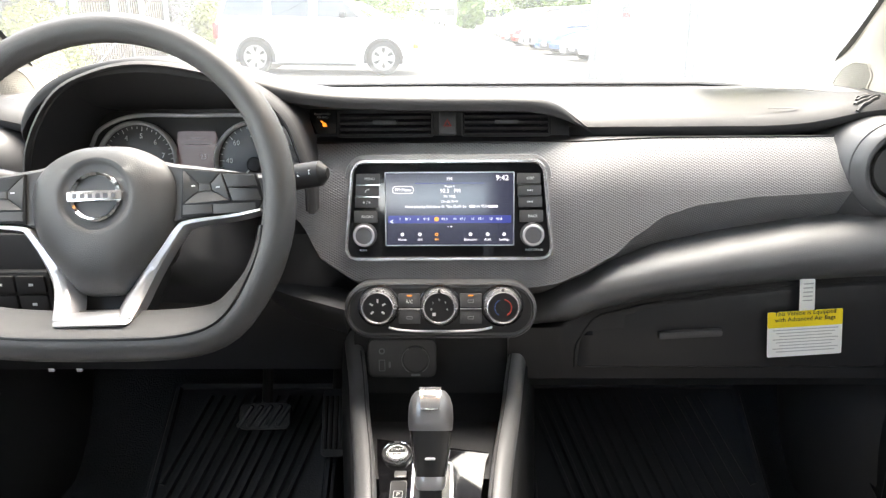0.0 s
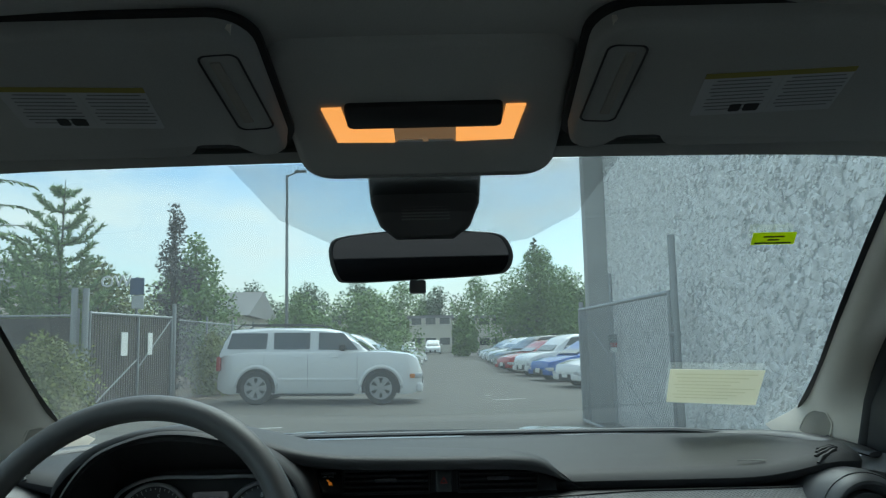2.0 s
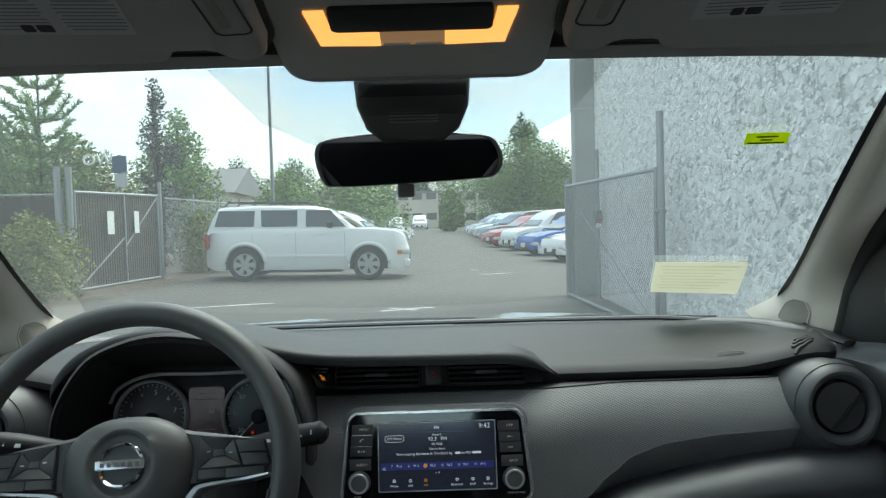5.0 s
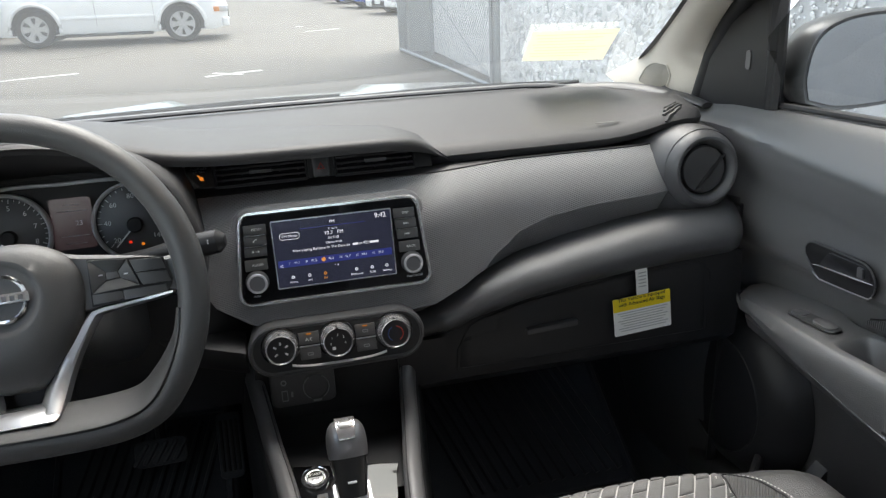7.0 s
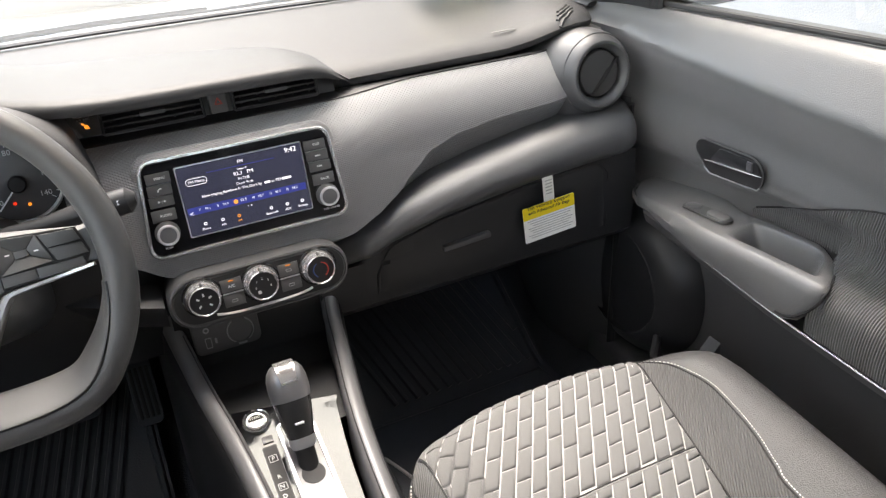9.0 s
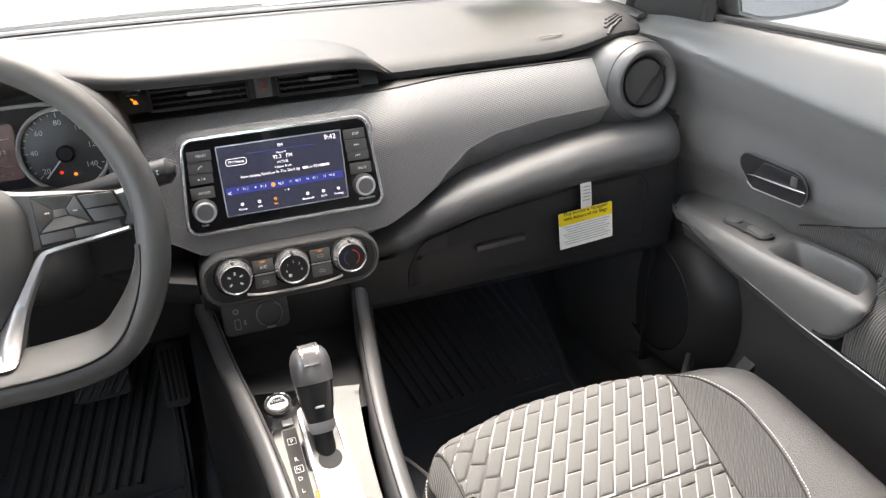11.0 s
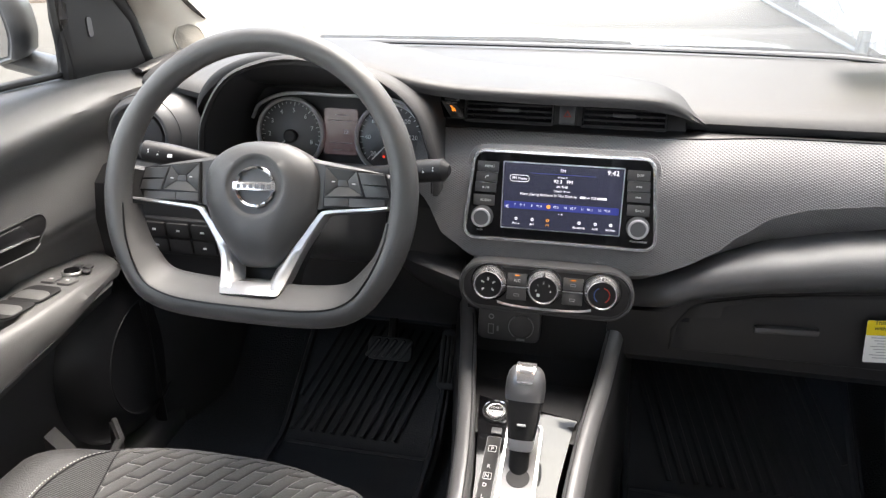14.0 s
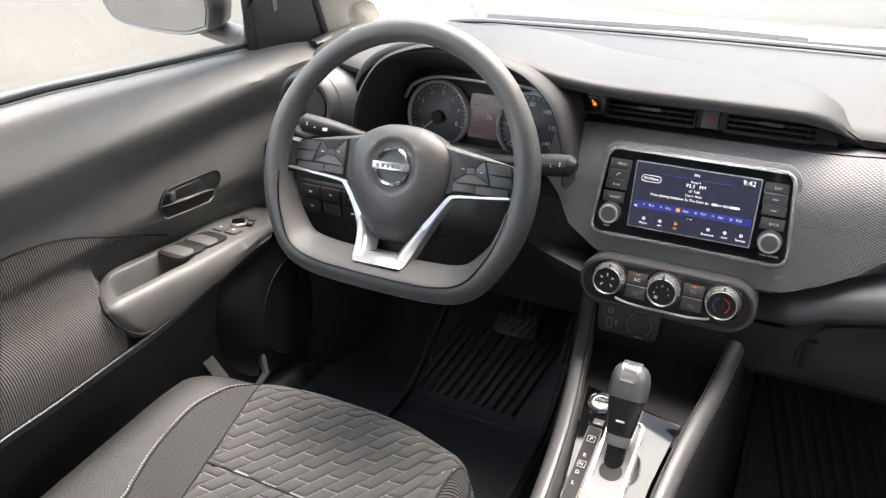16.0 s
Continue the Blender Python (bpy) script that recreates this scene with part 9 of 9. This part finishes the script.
def arching_tree(name, label, x, y, h, mat, seed):
    """A loose tree whose long arching stems carry paired leaflets."""
    r = random.Random(seed)
    z0 = ground_z(x, y)
    tree = thing(name, label, "tree")
    bm = tube([(x, y, z0 - 0.1), (x + 0.05, y, z0 + h * 0.4), (x - 0.05, y, z0 + h * 0.8)], [0.10, 0.07, 0.03], 8)
    verts, faces = [], []
    for k in range(26):
        a = r.uniform(-1.5, 1.5) if k % 3 else r.uniform(0, 6.28)
        reach = r.uniform(1.3, 2.7)
        root = Vector((x, y, z0 + h * r.uniform(0.40, 0.80)))
        rise = r.uniform(0.2, 1.0)
        ctrl = [root, root + Vector((0.4 * reach * math.cos(a), 0.4 * reach * math.sin(a), 0.75 * rise)), root + Vector((0.75 * reach * math.cos(a), 0.75 * reach * math.sin(a), rise)), root + Vector((reach * math.cos(a), reach * math.sin(a), rise - 0.12))]
        line_ = spline(ctrl, 8)
        tube(line_, [0.018 * (1 - i / len(line_)) + 0.003 for i in range(len(line_))], 4, bm=bm)
        for p, q in zip(line_[3:], line_[4:]):
            for sgn in (-1, 1) * 3:
                d = (q - p).normalized()
                b = p.lerp(q, r.random())
                out = (d * 0.7 + d.cross(Vector((0, 0, 1))) * sgn * 0.8 + Vector((0, 0, r.uniform(-0.7, 0.1)))).normalized() * r.uniform(0.10, 0.20)
                w_ = out.cross(Vector((r.uniform(-1, 1), r.uniform(-1, 1), 1))).normalized() * 0.024
                i = len(verts)
                verts.extend([b, b + out * 0.5 + w_, b + out, b + out * 0.5 - w_])
                faces.append((i, i + 1, i + 2, i + 3))
    part("trunk", bm, M["bark"], tree)
    raw("crown", verts, faces, mat, tree)
    return tree


young_fir("young_fir", "young green fir tree with open upswept whorls behind the fence", -8.6, 16.6, 5.0, 3.6, M["needle"], 3)
broadleaf("street_tree", "slim dark purple-leaved tree by the gate", -6.75, 18.4, 4.75, 1.10, 4200, 0.075, M["leaf_purple"], 5, 0.06)
broadleaf("garden_tree", "rounded green tree behind the fence", -7.9, 23.5, 4.6, 2.2, 6500, 0.11, M["leaf"], 8, 0.12)
arching_tree("garden_tree", "loose light-leaved tree arching over the fence", -11.2, 15.4, 4.9, M["leaf"], 21)
broadleaf("garden_tree", "green hedge tree behind the fence", -10.4, 18.5, 3.5, 3.8, 9000, 0.11, M["leaf"], 22, 0.05)
broadleaf("garden_tree", "yellow-green hedge tree behind the fence", -8.4, 17.9, 3.1, 2.8, 7500, 0.10, M["leaf_light"], 23, 0.05)
broadleaf("garden_tree", "green hedge tree near the lamp post", -5.9, 30, 3.1, 2.8, 5600, 0.13, M["leaf"], 24, 0.05)
broadleaf("garden_tree", "green hedge tree near the lamp post", -3.9, 36, 3.4, 5.0, 8000, 0.15, M["leaf"], 25, 0.05)
broadleaf("shrub", "low yellow-green shrub at the foot of the gate", -6.75, 12.6, 1.35, 1.7, 5200, 0.065, M["leaf_light"], 9, 0.02)
broadleaf("shrub", "low yellow-green shrub at the foot of the fence", -7.9, 13.0, 1.3, 1.7, 4200, 0.07, M["leaf_light"], 10, 0.02)
broadleaf("shrub", "low green shrub behind the parked car", -5.95, 19.0, 1.5, 1.3, 3600, 0.07, M["leaf_light"], 12, 0.02)
conifer("tall_fir", "tall dark fir above the far trees", 8.3, 70.5, 11.2, 5.6, 11000, M["leaf_dark"], 13, 0.26)
for k, (x, y, h, w) in enumerate(((8.6, 70, 9.6, 8.4), (11.6, 72, 6.6, 5.0), (17, 76, 9.0, 8.0), (-7.2, 116, 10.0, 9.0), (-14, 116, 10.2, 10.0), (-1.2, 118, 9.2, 9.0), (4.6, 116, 10.6, 9.0), (10.5, 116, 9.6, 9.0), (-21, 112, 9.5, 10.0), (1.6, 74, 4.0, 2.4), (-6.7, 76, 4.2, 3.2), (-28, 108, 9, 10), (-36, 100, 10, 12), (24, 90, 11, 12), (-7.0, 62, 3.4, 3.4), (-8.5, 48, 3.0, 3.6))):
    broadleaf("far_tree", "dense dark green tree at the end of the lot", x, y, h, w, 22000 if k == 0 else 6500, 0.21 if k == 0 else 0.34, M["leaf_dark"] if k % 3 else M["leaf"], 40 + k, 0.06)

# roadside sign beyond the fence: two pale letters and a blue and white panel on a pole
sign = thing("pole_sign", "blue and white panel sign with two pale letters on a pole", "sign")
sx_, sy_ = -6.83, 16.0
sz_ = ground_z(sx_, sy_)
part("pole", tube([(sx_ + 0.20, sy_, sz_), (sx_ + 0.20, sy_, sz_ + 2.72)], 0.035, 8), M["paint_grey"], sign)
part("panel", box((0.30, 0.04, 0.36), (sx_ + 0.22, sy_ - 0.04, sz_ + 2.52), 0.01, 1), M["sign_blue"], sign, "dull blue sign panel")
part("panel", box((0.26, 0.04, 0.28), (sx_ + 0.24, sy_ - 0.04, sz_ + 2.18), 0.01, 1), M["paint_silver"], sign, "pale lower sign panel")
letters("OW", 0.36, M["paper"], frame_at((sx_ - 0.22, sy_ - 0.08, sz_ + 2.62), (1, 0, 0), (0, 0, 1)), sign, depth=0.02)

lamp = thing("street_lamp", "tall slim lamp post with a single arm", "street lamp")
lx, ly = -5.45, 25.5
lz = ground_z(lx, ly)
part("pole", tube([(lx, ly, lz), (lx, ly, lz + 7.1)], [0.07, 0.045], 10), M["paint_grey"], lamp)
part("arm", tube([(lx, ly, lz + 7.05), (lx + 0.35, ly, lz + 7.2)], 0.03, 8), M["paint_grey"], lamp)
part("lamp_head", box((0.42, 0.22, 0.08), (lx + 0.48, ly, lz + 7.22), 0.03, 2), M["paint_grey"], lamp)


def building(x0, x1, y, h, floors, bays, label, wallm, roofm, depth=9, pitched=0.0):
    b = thing("building", label, "building")
    z = ground_z(max(-40, min(40, (x0 + x1) / 2)), y)
    part("wall", box((x1 - x0, depth, h), ((x0 + x1) / 2, y + depth / 2, z + h / 2)), wallm, b, smooth=False)
    if pitched:
        part("roof", loft([[Vector((x, y - 0.4, z + h)), Vector((x, y + depth / 2, z + h + pitched)), Vector((x, y + depth + 0.4, z + h)), Vector((x, y + depth / 2, z + h - 0.1))] for x in (x0 - 0.4, x1 + 0.4)], True, True), roofm, b, smooth=False)
    else:
        part("roof", box((x1 - x0 + 0.6, depth + 0.6, 0.35), ((x0 + x1) / 2, y + depth / 2, z + h + 0.15)), roofm, b, smooth=False)
    for fl in range(floors):
        for k in range(bays):
            x = x0 + (x1 - x0) * (k + 0.5) / bays
            w = part("window", box((1.5, 0.12, 1.1), (x, y - 0.02, z + 1.5 + fl * 2.7)), M["pillar"], b, smooth=False)
            part("pane", box((1.3, 0.06, 0.9), (x, y - 0.07, z + 1.5 + fl * 2.7)), M["car_glass"], w, smooth=False)
    return b


M["stucco"] = material("beige_render", (0.66, 0.61, 0.52), 0.9, grain=0.2, grain_size=0.1, blotch=0.15, blotch_size=2)
M["roofing"] = material("grey_roof_felt", (0.24, 0.235, 0.235), 0.9, grain=0.3, grain_size=0.1, blotch=0.2, blotch_size=1)
building(-5.1, 0.5, 100, 4.6, 2, 3, "beige two-storey apartment block beyond the lot", M["stucco"], M["roofing"])
building(-17.5, -12.0, 100, 4.6, 2, 3, "beige two-storey apartment block beyond the lot", M["stucco"], M["roofing"])
building(3.9, 9.2, 100, 4.6, 2, 3, "beige two-storey apartment block beyond the lot", M["stucco"], M["roofing"])
building(-12.9, -9.8, 36, 2.6, 1, 2, "low house with a grey pitched roof behind the trees", M["stucco"], M["roofing"], 5, 1.3)
building(-24, -16.0, 26, 3.2, 1, 2, "low pale house behind the fence", M["stucco"], M["roofing"], 7, 1.4)
